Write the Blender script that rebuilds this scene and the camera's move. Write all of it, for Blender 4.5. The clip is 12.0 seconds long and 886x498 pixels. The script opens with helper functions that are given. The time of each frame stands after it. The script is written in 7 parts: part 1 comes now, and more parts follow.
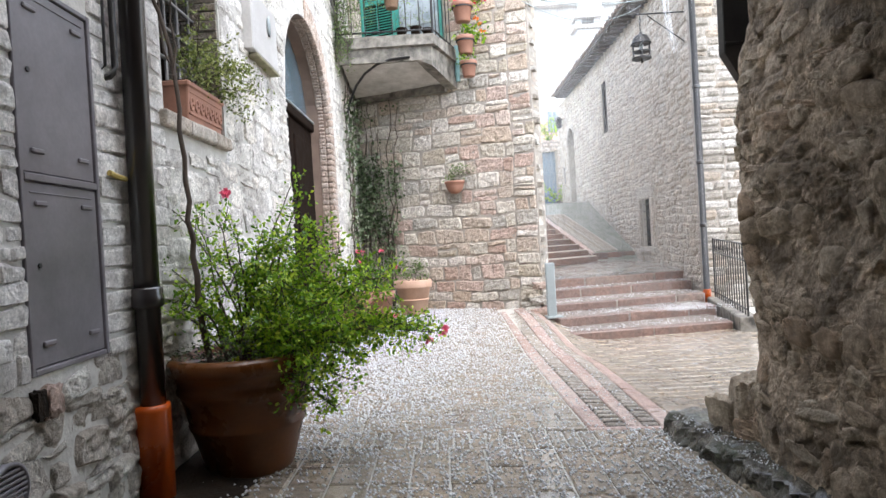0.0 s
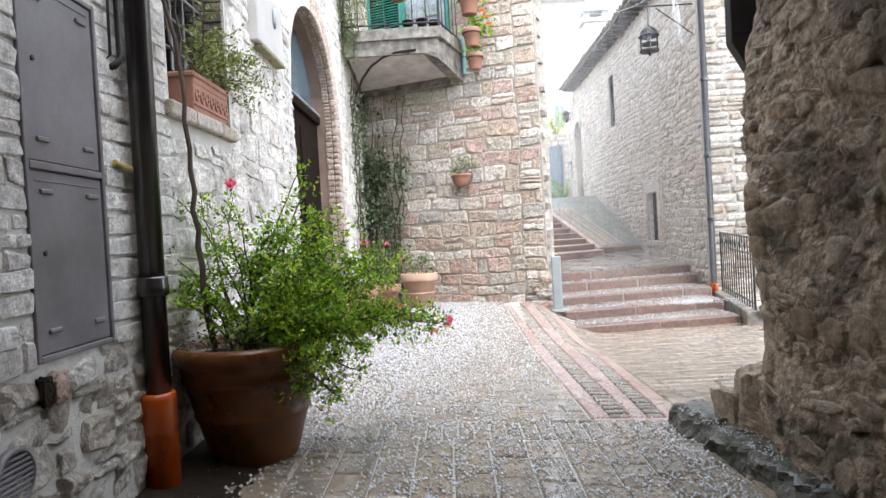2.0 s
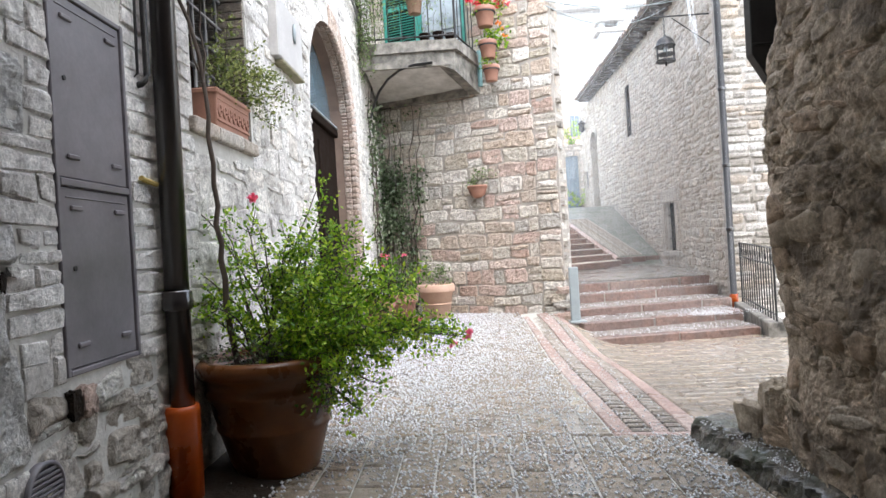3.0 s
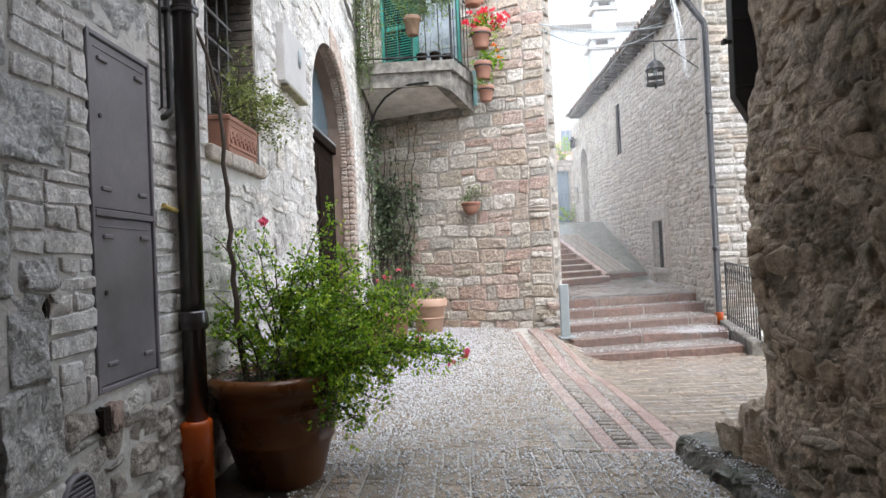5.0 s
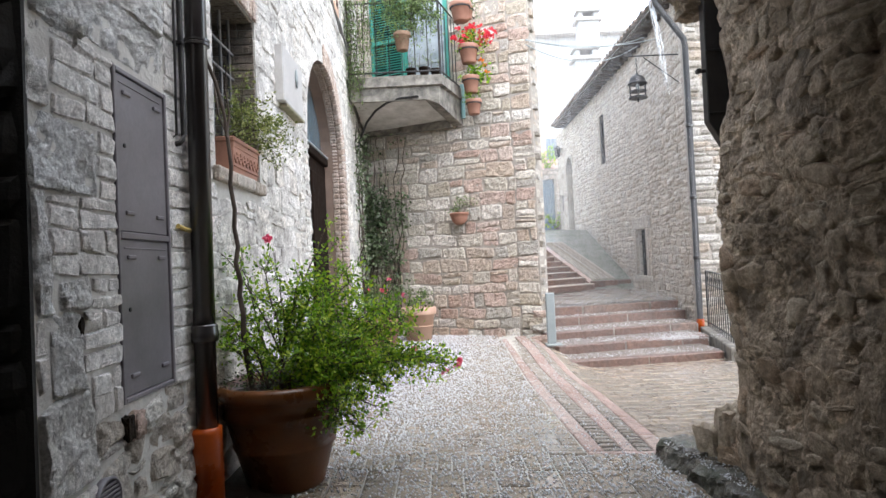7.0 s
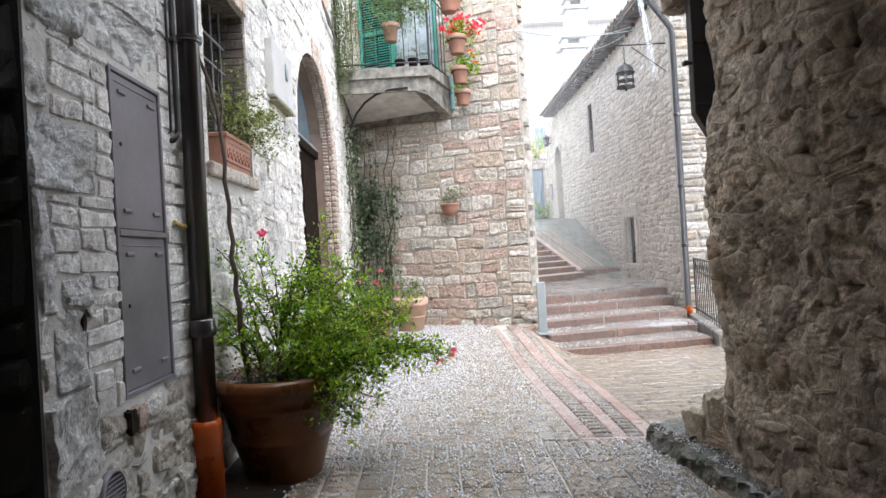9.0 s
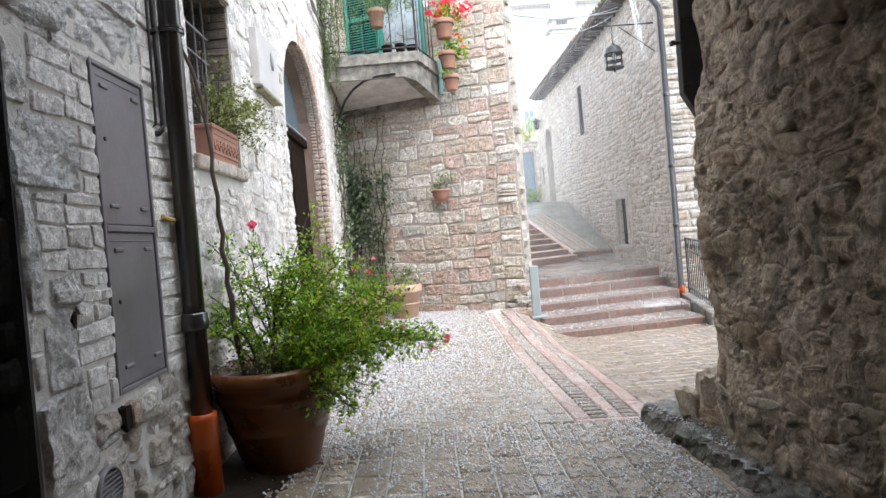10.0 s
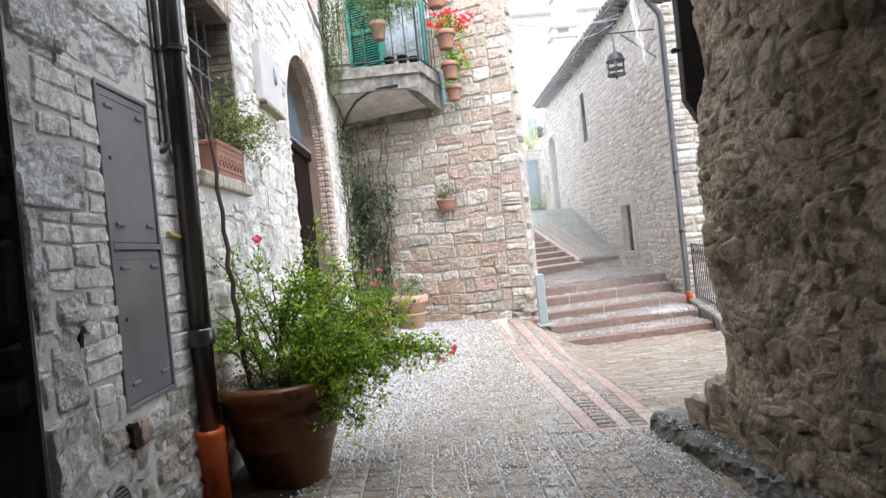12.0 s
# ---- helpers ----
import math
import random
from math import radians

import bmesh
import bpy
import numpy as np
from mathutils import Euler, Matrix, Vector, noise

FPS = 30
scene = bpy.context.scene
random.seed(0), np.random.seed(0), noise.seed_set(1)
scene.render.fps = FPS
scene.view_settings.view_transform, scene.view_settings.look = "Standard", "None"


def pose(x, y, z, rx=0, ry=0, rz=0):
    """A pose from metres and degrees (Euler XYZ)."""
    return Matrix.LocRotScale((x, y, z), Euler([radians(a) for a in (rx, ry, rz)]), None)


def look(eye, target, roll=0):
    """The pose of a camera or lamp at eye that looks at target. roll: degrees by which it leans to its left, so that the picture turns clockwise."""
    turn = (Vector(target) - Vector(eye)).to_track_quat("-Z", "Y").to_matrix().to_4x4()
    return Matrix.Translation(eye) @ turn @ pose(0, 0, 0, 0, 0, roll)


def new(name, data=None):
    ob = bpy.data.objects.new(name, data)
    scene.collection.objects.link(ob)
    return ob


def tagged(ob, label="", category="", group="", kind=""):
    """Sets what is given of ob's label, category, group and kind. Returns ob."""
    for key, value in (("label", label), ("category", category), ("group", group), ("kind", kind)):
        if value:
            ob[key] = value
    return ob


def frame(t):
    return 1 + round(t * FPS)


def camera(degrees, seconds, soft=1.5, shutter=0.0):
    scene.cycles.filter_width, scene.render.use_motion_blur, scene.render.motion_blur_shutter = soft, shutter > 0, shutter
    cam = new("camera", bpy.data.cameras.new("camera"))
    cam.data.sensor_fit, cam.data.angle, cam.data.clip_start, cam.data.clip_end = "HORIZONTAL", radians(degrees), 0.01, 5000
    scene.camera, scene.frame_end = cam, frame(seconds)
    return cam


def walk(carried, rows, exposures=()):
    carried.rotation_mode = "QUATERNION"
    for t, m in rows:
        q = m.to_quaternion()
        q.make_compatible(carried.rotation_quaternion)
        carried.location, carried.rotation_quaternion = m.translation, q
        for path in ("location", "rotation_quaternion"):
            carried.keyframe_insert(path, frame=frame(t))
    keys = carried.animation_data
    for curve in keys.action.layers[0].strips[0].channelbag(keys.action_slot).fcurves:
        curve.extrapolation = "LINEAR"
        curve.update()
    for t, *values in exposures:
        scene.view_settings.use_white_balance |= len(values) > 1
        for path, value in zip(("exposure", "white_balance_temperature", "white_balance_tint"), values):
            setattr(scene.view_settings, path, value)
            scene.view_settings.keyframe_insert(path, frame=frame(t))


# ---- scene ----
cam = camera(70.1, 12.0)
METRES, EYE, TILT, LEAN, TURN = 0.63, 1.04, 0.0, 0.0, 0.1
ROWS = [
    (0.0, 0.0, 0.0, 0.0, -0.04, -0.61, 3.38),
    (0.5, 0.0158, 0.0004, -0.0351, -0.14, -1.31, 3.72),
    (1.0, 0.0144, 0.0031, -0.0458, -0.01, -1.84, 3.16),
    (1.5, 0.012, 0.0034, -0.0423, 0.4, -1.53, 2.97),
    (2.0, 0.0175, 0.0029, -0.0338, 0.58, -1.06, 3.28),
    (2.5, 0.02, 0.0001, -0.0309, 0.71, -0.67, 3.18),
    (3.0, -0.0204, -0.0154, -0.0072, 1.95, -0.06, 3.44),
    (5.0, -0.1041, -0.3118, 0.1203, 0.98, 0.81, 2.57),
    (5.5, -0.0959, -0.4005, 0.1499, -0.9, 1.15, 3.56),
    (6.0, -0.1218, -0.4932, 0.178, -0.43, 1.74, 2.68),
    (6.5, -0.1621, -0.5731, 0.1886, 0.1, 1.58, 2.83),
    (7.0, -0.1753, -0.6653, 0.2043, -0.3, 1.3, 2.7),
    (9.0, -0.2046, -0.7507, 0.226, -1.21, 0.34, 3.43),
    (9.5, -0.1943, -0.7399, 0.2302, -1.58, -1.06, 3.95),
    (10.0, -0.1888, -0.7425, 0.2356, -1.85, -1.0, 4.91),
    (10.5, -0.1911, -0.7412, 0.2393, -1.91, -0.63, 5.17),
    (11.0, -0.1966, -0.7359, 0.2403, -1.46, -0.75, 4.94),
    (11.5, -0.1922, -0.7408, 0.2444, -1.41, -0.57, 5.04),
    (12.0, -0.179, -0.7423, 0.2569, -1.34, -0.14, 5.91),
]
walk(cam, [(t, pose(0, 0, EYE, TILT, LEAN, TURN) @ pose(METRES * x, METRES * y, METRES * z, 90 + pitch, roll, yaw)) for t, x, y, z, yaw, pitch, roll in ROWS],
     exposures=[(0.0, -0.02), (1.0, 0.08), (2.0, 0.07), (3.0, 0.02), (5.0, -0.30), (6.0, -0.18), (7.0, -0.2), (9.0, -0.03), (10.0, 0.0), (12.0, 0.03)])

# ---- world and light: a bright overcast sky in a hail shower ----
world = bpy.data.worlds.new("overcast")
scene.world = world
world.use_nodes = True
wn, wl = world.node_tree.nodes, world.node_tree.links
wn.clear()
sky = wn.new("ShaderNodeTexSky")
sky.sky_type, sky.sun_disc = "NISHITA", False
sky.sun_elevation, sky.sun_rotation = radians(58), radians(160)
sky.air_density, sky.dust_density = 1.0, 1.2
hsv = wn.new("ShaderNodeHueSaturation")
hsv.inputs["Saturation"].default_value = 0.46
bg = wn.new("ShaderNodeBackground")
bg.inputs["Strength"].default_value = 1.07
wo = wn.new("ShaderNodeOutputWorld")
wl.new(sky.outputs[0], hsv.inputs["Color"])
wl.new(hsv.outputs[0], bg.inputs["Color"])
wl.new(bg.outputs[0], wo.inputs["Surface"])
sun = new("sun", bpy.data.lights.new("sun", "SUN"))
sun.data.energy, sun.data.angle, sun.data.color = 1.5, radians(60), (1.0, 1.0, 1.0)
sun.matrix_world = look((5, 2, 26), (0, 0, 0))

# ---- materials ----
def nodes_of(name):
    m = bpy.data.materials.new(name)
    m.use_nodes = True
    n, l = m.node_tree.nodes, m.node_tree.links
    return m, n, l, n["Principled BSDF"]


def noise_tex(n, l, scale, detail=4.0, rough=0.55, coord="Object", distort=0.0):
    tc = n.new("ShaderNodeTexCoord")
    t = n.new("ShaderNodeTexNoise")
    t.inputs["Scale"].default_value, t.inputs["Detail"].default_value = scale, detail
    t.inputs["Roughness"].default_value, t.inputs["Distortion"].default_value = rough, distort
    if coord == "World":
        g = n.new("ShaderNodeNewGeometry")
        l.new(g.outputs["Position"], t.inputs["Vector"])
    else:
        l.new(tc.outputs[coord], t.inputs["Vector"])
    return t


def ramp(n, l, fac, stops, interp="LINEAR"):
    r = n.new("ShaderNodeValToRGB")
    r.color_ramp.interpolation = interp
    e = r.color_ramp.elements
    while len(e) < len(stops):
        e.new(0.5)
    for k, (p, c) in enumerate(stops):
        e[k].position = p
        e[k].color = (*c, 1) if len(c) == 3 else c
    l.new(fac, r.inputs[0])
    return r.outputs[0]


def mix(n, l, fac, a, b, mode="MIX"):
    m = n.new("ShaderNodeMix")
    m.data_type, m.blend_type = "RGBA", mode
    for sock, v in ((m.inputs[0], fac), (m.inputs[6], a), (m.inputs[7], b)):
        if isinstance(v, (int, float)):
            sock.default_value = v
        elif isinstance(v, tuple):
            sock.default_value = (*v, 1)
        else:
            l.new(v, sock)
    return m.outputs[2]


def bump(n, l, bsdf, height, strength, dist=0.01):
    b = n.new("ShaderNodeBump")
    b.inputs["Strength"].default_value, b.inputs["Distance"].default_value = strength, dist
    l.new(height, b.inputs["Height"])
    l.new(b.outputs[0], bsdf.inputs["Normal"])


def piece_random(n, l):
    """A random number for each piece, whether it is an object or an island of a joined mesh."""
    oi, g, m = n.new("ShaderNodeObjectInfo"), n.new("ShaderNodeNewGeometry"), n.new("ShaderNodeMath")
    a = n.new("ShaderNodeMath")
    a.operation, m.operation = "ADD", "FRACT"
    l.new(oi.outputs["Random"], a.inputs[0])
    l.new(g.outputs["Random Per Island"], a.inputs[1])
    l.new(a.outputs[0], m.inputs[0])
    return m.outputs[0]


def stone_material(name, palette, dirt=(0.2, 0.18, 0.15), dirt_amount=0.5, rough=0.75, grain=0.62, wet=0.0, relief=0.9, film=0.0, cells=0.0, deep=0.032):
    """Rough stone whose tone changes from piece to piece, with grain, pits and stains."""
    m, n, l, b = nodes_of(name)
    stops = [(k / len(palette), c) for k, c in enumerate(palette)]
    base = ramp(n, l, piece_random(n, l), stops, "CONSTANT")
    big = noise_tex(n, l, 4.0, 8, 0.62, "World", 0.4)
    mid = noise_tex(n, l, 24.0, 8, 0.65, "World", 0.25)
    fine = noise_tex(n, l, 75.0, 8, 0.75, "World")
    tone = ramp(n, l, fine.outputs[0], [(0.38, (0.42, 0.42, 0.42)), (0.60, (1.18, 1.18, 1.18))])
    c = mix(n, l, grain, base, tone, "MULTIPLY")
    blotch = ramp(n, l, mid.outputs[0], [(0.36, (0.50, 0.48, 0.45)), (0.49, (0.96, 0.96, 0.95)), (0.64, (1.28, 1.27, 1.25))])
    c = mix(n, l, 0.75, c, blotch, "MULTIPLY")
    if cells:
        vo, tcn = n.new("ShaderNodeTexVoronoi"), n.new("ShaderNodeNewGeometry")
        vo.inputs["Scale"].default_value = cells
        mp = n.new("ShaderNodeVectorMath")
        mp.operation = "ADD"
        l.new(tcn.outputs["Position"], mp.inputs[0])
        wob = n.new("ShaderNodeVectorMath")
        wob.operation, wob.inputs["Scale"].default_value = "SCALE", 0.12
        l.new(mid.outputs["Color"], wob.inputs[0])
        l.new(wob.outputs[0], mp.inputs[1])
        l.new(mp.outputs[0], vo.inputs["Vector"])
        sep = n.new("ShaderNodeSeparateColor")
        l.new(vo.outputs["Color"], sep.inputs[0])
        c = mix(n, l, 0.8, c, ramp(n, l, sep.outputs[0], [(0.0, (0.62, 0.60, 0.57)), (0.5, (1.0, 0.97, 0.94)), (1.0, (1.45, 1.42, 1.38))]), "MULTIPLY")
    stain = ramp(n, l, big.outputs[0], [(0.48, (0, 0, 0)), (0.60, (dirt_amount,) * 3)])
    c = mix(n, l, stain, c, dirt)
    l.new(c, b.inputs["Base Color"])
    l.new(ramp(n, l, big.outputs[0], [(0.3, (rough - wet,) * 3), (0.7, (min(1, rough + 0.1),) * 3)]), b.inputs["Roughness"])
    h = mix(n, l, 0.42, mid.outputs[0], fine.outputs[0])
    bump(n, l, b, h, relief, deep)
    if film:
        b.inputs["Coat Weight"].default_value, b.inputs["Coat Roughness"].default_value = film, 0.12
    return m


def surface(name, a, b_, scale, rough=0.6, detail=5, metal=0.0, relief=0.2, dist=0.006, fine=60.0, spec=0.5):
    """A plain surface that varies between two tones, with fine relief."""
    m, n, l, b = nodes_of(name)
    t = noise_tex(n, l, scale, detail, 0.6)
    f = noise_tex(n, l, fine, 4, 0.6)
    c = ramp(n, l, t.outputs[0], [(0.3, a), (0.7, b_)])
    c = mix(n, l, 0.25, c, ramp(n, l, f.outputs[0], [(0.3, (0.6, 0.6, 0.6)), (0.7, (1.1, 1.1, 1.1))]), "MULTIPLY")
    l.new(c, b.inputs["Base Color"])
    l.new(ramp(n, l, t.outputs[0], [(0.3, (max(0.03, rough - 0.12),) * 3), (0.7, (min(1, rough + 0.12),) * 3)]), b.inputs["Roughness"])
    b.inputs["Metallic"].default_value = metal
    b.inputs["Specular IOR Level"].default_value = spec
    bump(n, l, b, mix(n, l, 0.5, t.outputs[0], f.outputs[0]), relief, dist)
    return m


def leaf_material(name, dark, light, young_or_glint=None, rough=0.45):
    m, n, l, b = nodes_of(name)
    g = n.new("ShaderNodeNewGeometry")
    stops = [(0.0, dark), (0.6, light)] + ([(0.95, young_or_glint)] if young_or_glint else [])
    c = ramp(n, l, g.outputs["Random Per Island"], stops)
    t = noise_tex(n, l, 40, 2)
    c = mix(n, l, 0.3, c, ramp(n, l, t.outputs[0], [(0.3, (0.6, 0.6, 0.6)), (0.7, (1.2, 1.2, 1.2))]), "MULTIPLY")
    l.new(c, b.inputs["Base Color"])
    b.inputs["Roughness"].default_value = rough
    tr, ad, out = n.new("ShaderNodeBsdfTranslucent"), n.new("ShaderNodeMixShader"), n["Material Output"]
    l.new(c, tr.inputs["Color"])
    ad.inputs[0].default_value = 0.42
    l.new(b.outputs[0], ad.inputs[1])
    l.new(tr.outputs[0], ad.inputs[2])
    l.new(ad.outputs[0], out.inputs["Surface"])
    return m


GREY_STONE = [(0.824, 0.814, 0.793), (0.762, 0.757, 0.742), (0.865, 0.85, 0.824), (0.711, 0.706, 0.69), (0.814, 0.793, 0.757), (0.875, 0.865, 0.845)]
THIN_BRICK = [(0.813, 0.783, 0.748), (0.738, 0.707, 0.671), (0.845, 0.821, 0.786), (0.696, 0.664, 0.627), (0.781, 0.74, 0.693)]
RUST_STONE = [(0.494, 0.364, 0.303), (0.527, 0.403, 0.343), (0.451, 0.319, 0.257), (0.548, 0.448, 0.383), (0.505, 0.403, 0.314)]
GABLE_STONE = [(0.40, 0.365, 0.32), (0.48, 0.445, 0.40), (0.33, 0.295, 0.25), (0.43, 0.36, 0.29), (0.53, 0.50, 0.46)]
WHITE_STONE = [(0.80, 0.765, 0.71), (0.72, 0.69, 0.64), (0.82, 0.78, 0.715), (0.68, 0.65, 0.61), (0.76, 0.71, 0.64), (0.81, 0.78, 0.74)]
PINK_STONE = [(0.522, 0.47, 0.391), (0.621, 0.568, 0.49), (0.49, 0.405, 0.33), (0.544, 0.492, 0.418), (0.446, 0.416, 0.369), (0.675, 0.624, 0.561), (0.457, 0.394, 0.308), (0.522, 0.427, 0.347), (0.688, 0.645, 0.578), (0.566, 0.514, 0.44), (0.599, 0.547, 0.495)]
PALE_STONE = [(0.54, 0.475, 0.405), (0.47, 0.415, 0.35), (0.58, 0.52, 0.45), (0.43, 0.37, 0.305), (0.53, 0.455, 0.38), (0.50, 0.455, 0.40)]
BROWN_STONE = [(0.446, 0.355, 0.257), (0.393, 0.309, 0.221), (0.478, 0.392, 0.291), (0.414, 0.325, 0.233), (0.509, 0.428, 0.329), (0.414, 0.299, 0.203), (0.446, 0.361, 0.267)]
M_GREY = stone_material("grey limestone", GREY_STONE, (0.53, 0.51, 0.475), 0.5, relief=1.0, deep=0.055)
M_THIN = stone_material("thin pale brick", THIN_BRICK, (0.54, 0.51, 0.47), 0.5)
M_RUST = stone_material("rust-red limestone", RUST_STONE, (0.36, 0.29, 0.23), 0.4, wet=0.1)
M_GABLE = stone_material("grey-brown rough stone", GABLE_STONE, (0.16, 0.14, 0.11), 0.5)
M_WHITE = stone_material("white limestone", WHITE_STONE, (0.27, 0.25, 0.22), 0.6, relief=1.0)
M_FOOT = stone_material("broken white rubble", [(0.80, 0.765, 0.70), (0.68, 0.63, 0.56), (0.82, 0.79, 0.73), (0.60, 0.54, 0.465), (0.74, 0.69, 0.62)], (0.36, 0.31, 0.25), 0.6, relief=1.0, deep=0.05)
M_PINK = stone_material("pink and cream limestone", PINK_STONE, (0.36, 0.32, 0.27), 0.35)
M_PALE = stone_material("pale limestone", PALE_STONE, (0.42, 0.38, 0.33), 0.4)
M_BROWN = stone_material("brown rubble stone", BROWN_STONE, (0.20, 0.155, 0.105), 0.6, wet=0.1)
M_MORTAR = surface("old lime mortar", (0.43, 0.41, 0.37), (0.60, 0.58, 0.535), 7, 0.9, relief=0.7, dist=0.015, fine=45)
# near-black tone puts the passage's shade into the plaster colour
M_PASSAGE_SHADE = surface("old plaster with shade in its colour", (0.012, 0.011, 0.010), (0.03, 0.027, 0.023), 4, 0.9, relief=0.6, dist=0.015)
M_MORTAR_DARK = surface("weathered mortar", (0.24, 0.21, 0.17), (0.36, 0.32, 0.27), 6, 0.9, relief=0.8, dist=0.02, fine=40)
M_MORTAR_PINK = surface("pinkish lime mortar", (0.31, 0.275, 0.235), (0.43, 0.39, 0.34), 7, 0.9, relief=0.7, dist=0.015, fine=45)
M_RUBBLE = stone_material("mortared rubble", [(0.445, 0.358, 0.266)], (0.11, 0.082, 0.056), 0.8, wet=0.1, relief=1.0, cells=16.0)
M_PAVER = stone_material("wet brick paver", [(0.345, 0.28, 0.20), (0.38, 0.30, 0.212), (0.30, 0.243, 0.182), (0.40, 0.31, 0.22), (0.36, 0.293, 0.215)], (0.205, 0.166, 0.118), 0.5, rough=0.32, wet=0.14, film=1.0)
M_JOINT = surface("pale paving joint", (0.42, 0.40, 0.35), (0.58, 0.56, 0.51), 8, 0.6, relief=0.4)
M_PINKPAVE = stone_material("wet pink paving stone", [(0.22, 0.13, 0.10), (0.25, 0.152, 0.118), (0.19, 0.115, 0.09), (0.24, 0.16, 0.125)], (0.13, 0.10, 0.085), 0.5, rough=0.4, wet=0.15, film=0.6)
M_LANDING = stone_material("wet pale landing stone", [(0.40, 0.375, 0.345)], (0.31, 0.285, 0.26), 0.5, rough=0.3, wet=0.15, film=0.9, cells=5.0)
M_BAND = stone_material("wet pale pink band stone", [(0.49, 0.335, 0.28), (0.54, 0.38, 0.325), (0.455, 0.31, 0.26), (0.53, 0.40, 0.345)], (0.40, 0.285, 0.235), 0.4, rough=0.4, wet=0.15, film=0.5)
M_RIB = stone_material("wet grey-brown rib stone", [(0.33, 0.28, 0.22), (0.38, 0.32, 0.26), (0.30, 0.255, 0.205)], (0.2, 0.17, 0.13), 0.4, rough=0.38, wet=0.14, film=0.6)
M_STEPTOP = stone_material("wet cobble tread", [(0.26, 0.23, 0.20), (0.30, 0.26, 0.22), (0.24, 0.21, 0.19), (0.33, 0.29, 0.25)], (0.2, 0.18, 0.16), 0.4, rough=0.35, wet=0.15, film=0.8)
M_TERRA = surface("terracotta", (0.27, 0.125, 0.085), (0.37, 0.19, 0.13), 6, 0.7, relief=0.25)
M_TERRA_WET = surface("wet dark terracotta", (0.055, 0.018, 0.004), (0.15, 0.053, 0.014), 4, 0.30, relief=0.2, spec=0.35)
M_TERRA_PALE = surface("pale terracotta", (0.46, 0.29, 0.205), (0.56, 0.38, 0.28), 6, 0.65, relief=0.25)
M_ORANGE = surface("orange plastic pipe", (0.33, 0.050, 0.003), (0.41, 0.072, 0.006), 6, 0.32, relief=0.05)
M_PIPE = surface("dark brown painted metal", (0.007, 0.005, 0.005), (0.014, 0.010, 0.009), 9, 0.5, relief=0.05, spec=0.3)
M_GRILLE = surface("wet grey iron", (0.10, 0.095, 0.095), (0.18, 0.17, 0.165), 12, 0.35, metal=0.4, relief=0.2)
# brown brick, toned darker for the shade inside the window reveal
M_REVEAL = stone_material("brown reveal brick toned for shade", [(0.20, 0.165, 0.13), (0.24, 0.195, 0.155), (0.17, 0.14, 0.11)], (0.12, 0.10, 0.08), 0.5)
pn_ = M_PIPE.node_tree.nodes["Principled BSDF"]
pn_.inputs["Coat Weight"].default_value, pn_.inputs["Coat Roughness"].default_value, pn_.inputs["Coat IOR"].default_value = 1.0, 0.14, 1.6
M_BLACK = surface("black iron", (0.012, 0.012, 0.013), (0.03, 0.028, 0.027), 14, 0.45, metal=0.3, relief=0.15)
M_GREYMETAL = surface("grey-brown painted sheet metal", (0.115, 0.104, 0.112), (0.205, 0.188, 0.20), 4, 0.42, relief=0.08)
M_GREYSTEEL = surface("pale grey painted metal", (0.25, 0.285, 0.285), (0.32, 0.355, 0.355), 5, 0.45, relief=0.06)
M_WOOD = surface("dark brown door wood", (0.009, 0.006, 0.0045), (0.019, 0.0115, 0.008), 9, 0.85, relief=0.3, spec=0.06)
M_PLASTER = surface("pinkish brown plaster", (0.19, 0.13, 0.10), (0.27, 0.195, 0.15), 4, 0.85, relief=0.3)
M_CREAM = surface("cream lime plaster", (0.47, 0.425, 0.36), (0.57, 0.52, 0.45), 3, 0.9, relief=0.35, dist=0.012)
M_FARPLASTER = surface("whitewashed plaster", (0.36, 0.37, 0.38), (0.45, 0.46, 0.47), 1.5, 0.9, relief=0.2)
M_MARBLE = surface("white marble", (0.40, 0.385, 0.365), (0.52, 0.505, 0.485), 5, 0.5, relief=0.06)
M_BRICK = stone_material("orange-brown brick", [(0.50, 0.39, 0.32), (0.55, 0.445, 0.37), (0.46, 0.35, 0.28), (0.60, 0.51, 0.44)], (0.38, 0.31, 0.26), 0.5)
M_LEDGE = surface("mossy limestone edge", (0.16, 0.16, 0.07), (0.36, 0.33, 0.24), 14, 0.85, relief=0.5)
M_CONCRETE = surface("weathered concrete", (0.05, 0.046, 0.038), (0.31, 0.285, 0.245), 8, 0.85, relief=0.7, dist=0.012)
M_UNDER = surface("flaking white render", (0.36, 0.34, 0.31), (0.62, 0.60, 0.57), 5, 0.85, relief=0.3)
M_GREEN = surface("green painted shutter", (0.02, 0.18, 0.14), (0.035, 0.25, 0.195), 5, 0.45, relief=0.08)
M_BLUEDOOR = surface("faded blue-grey paint", (0.135, 0.185, 0.22), (0.19, 0.245, 0.285), 4, 0.6, relief=0.1)
M_TILE = stone_material("old clay roof tile", [(0.30, 0.22, 0.17), (0.26, 0.20, 0.16), (0.34, 0.27, 0.22), (0.24, 0.20, 0.18)], (0.16, 0.15, 0.13), 0.5)
M_EAVE = surface("dark eave wood", (0.07, 0.055, 0.045), (0.12, 0.10, 0.085), 6, 0.8, relief=0.3)
M_WICKER = surface("brown wicker", (0.13, 0.075, 0.045), (0.24, 0.15, 0.095), 30, 0.8, relief=0.6)
# soil in the pots; also the dark tone of shade at the wall foot
M_SOIL_SHADE = surface("wet soil and shade tone", (0.010, 0.007, 0.005), (0.030, 0.021, 0.014), 14, 0.75, relief=1.0, dist=0.02, spec=0.15)
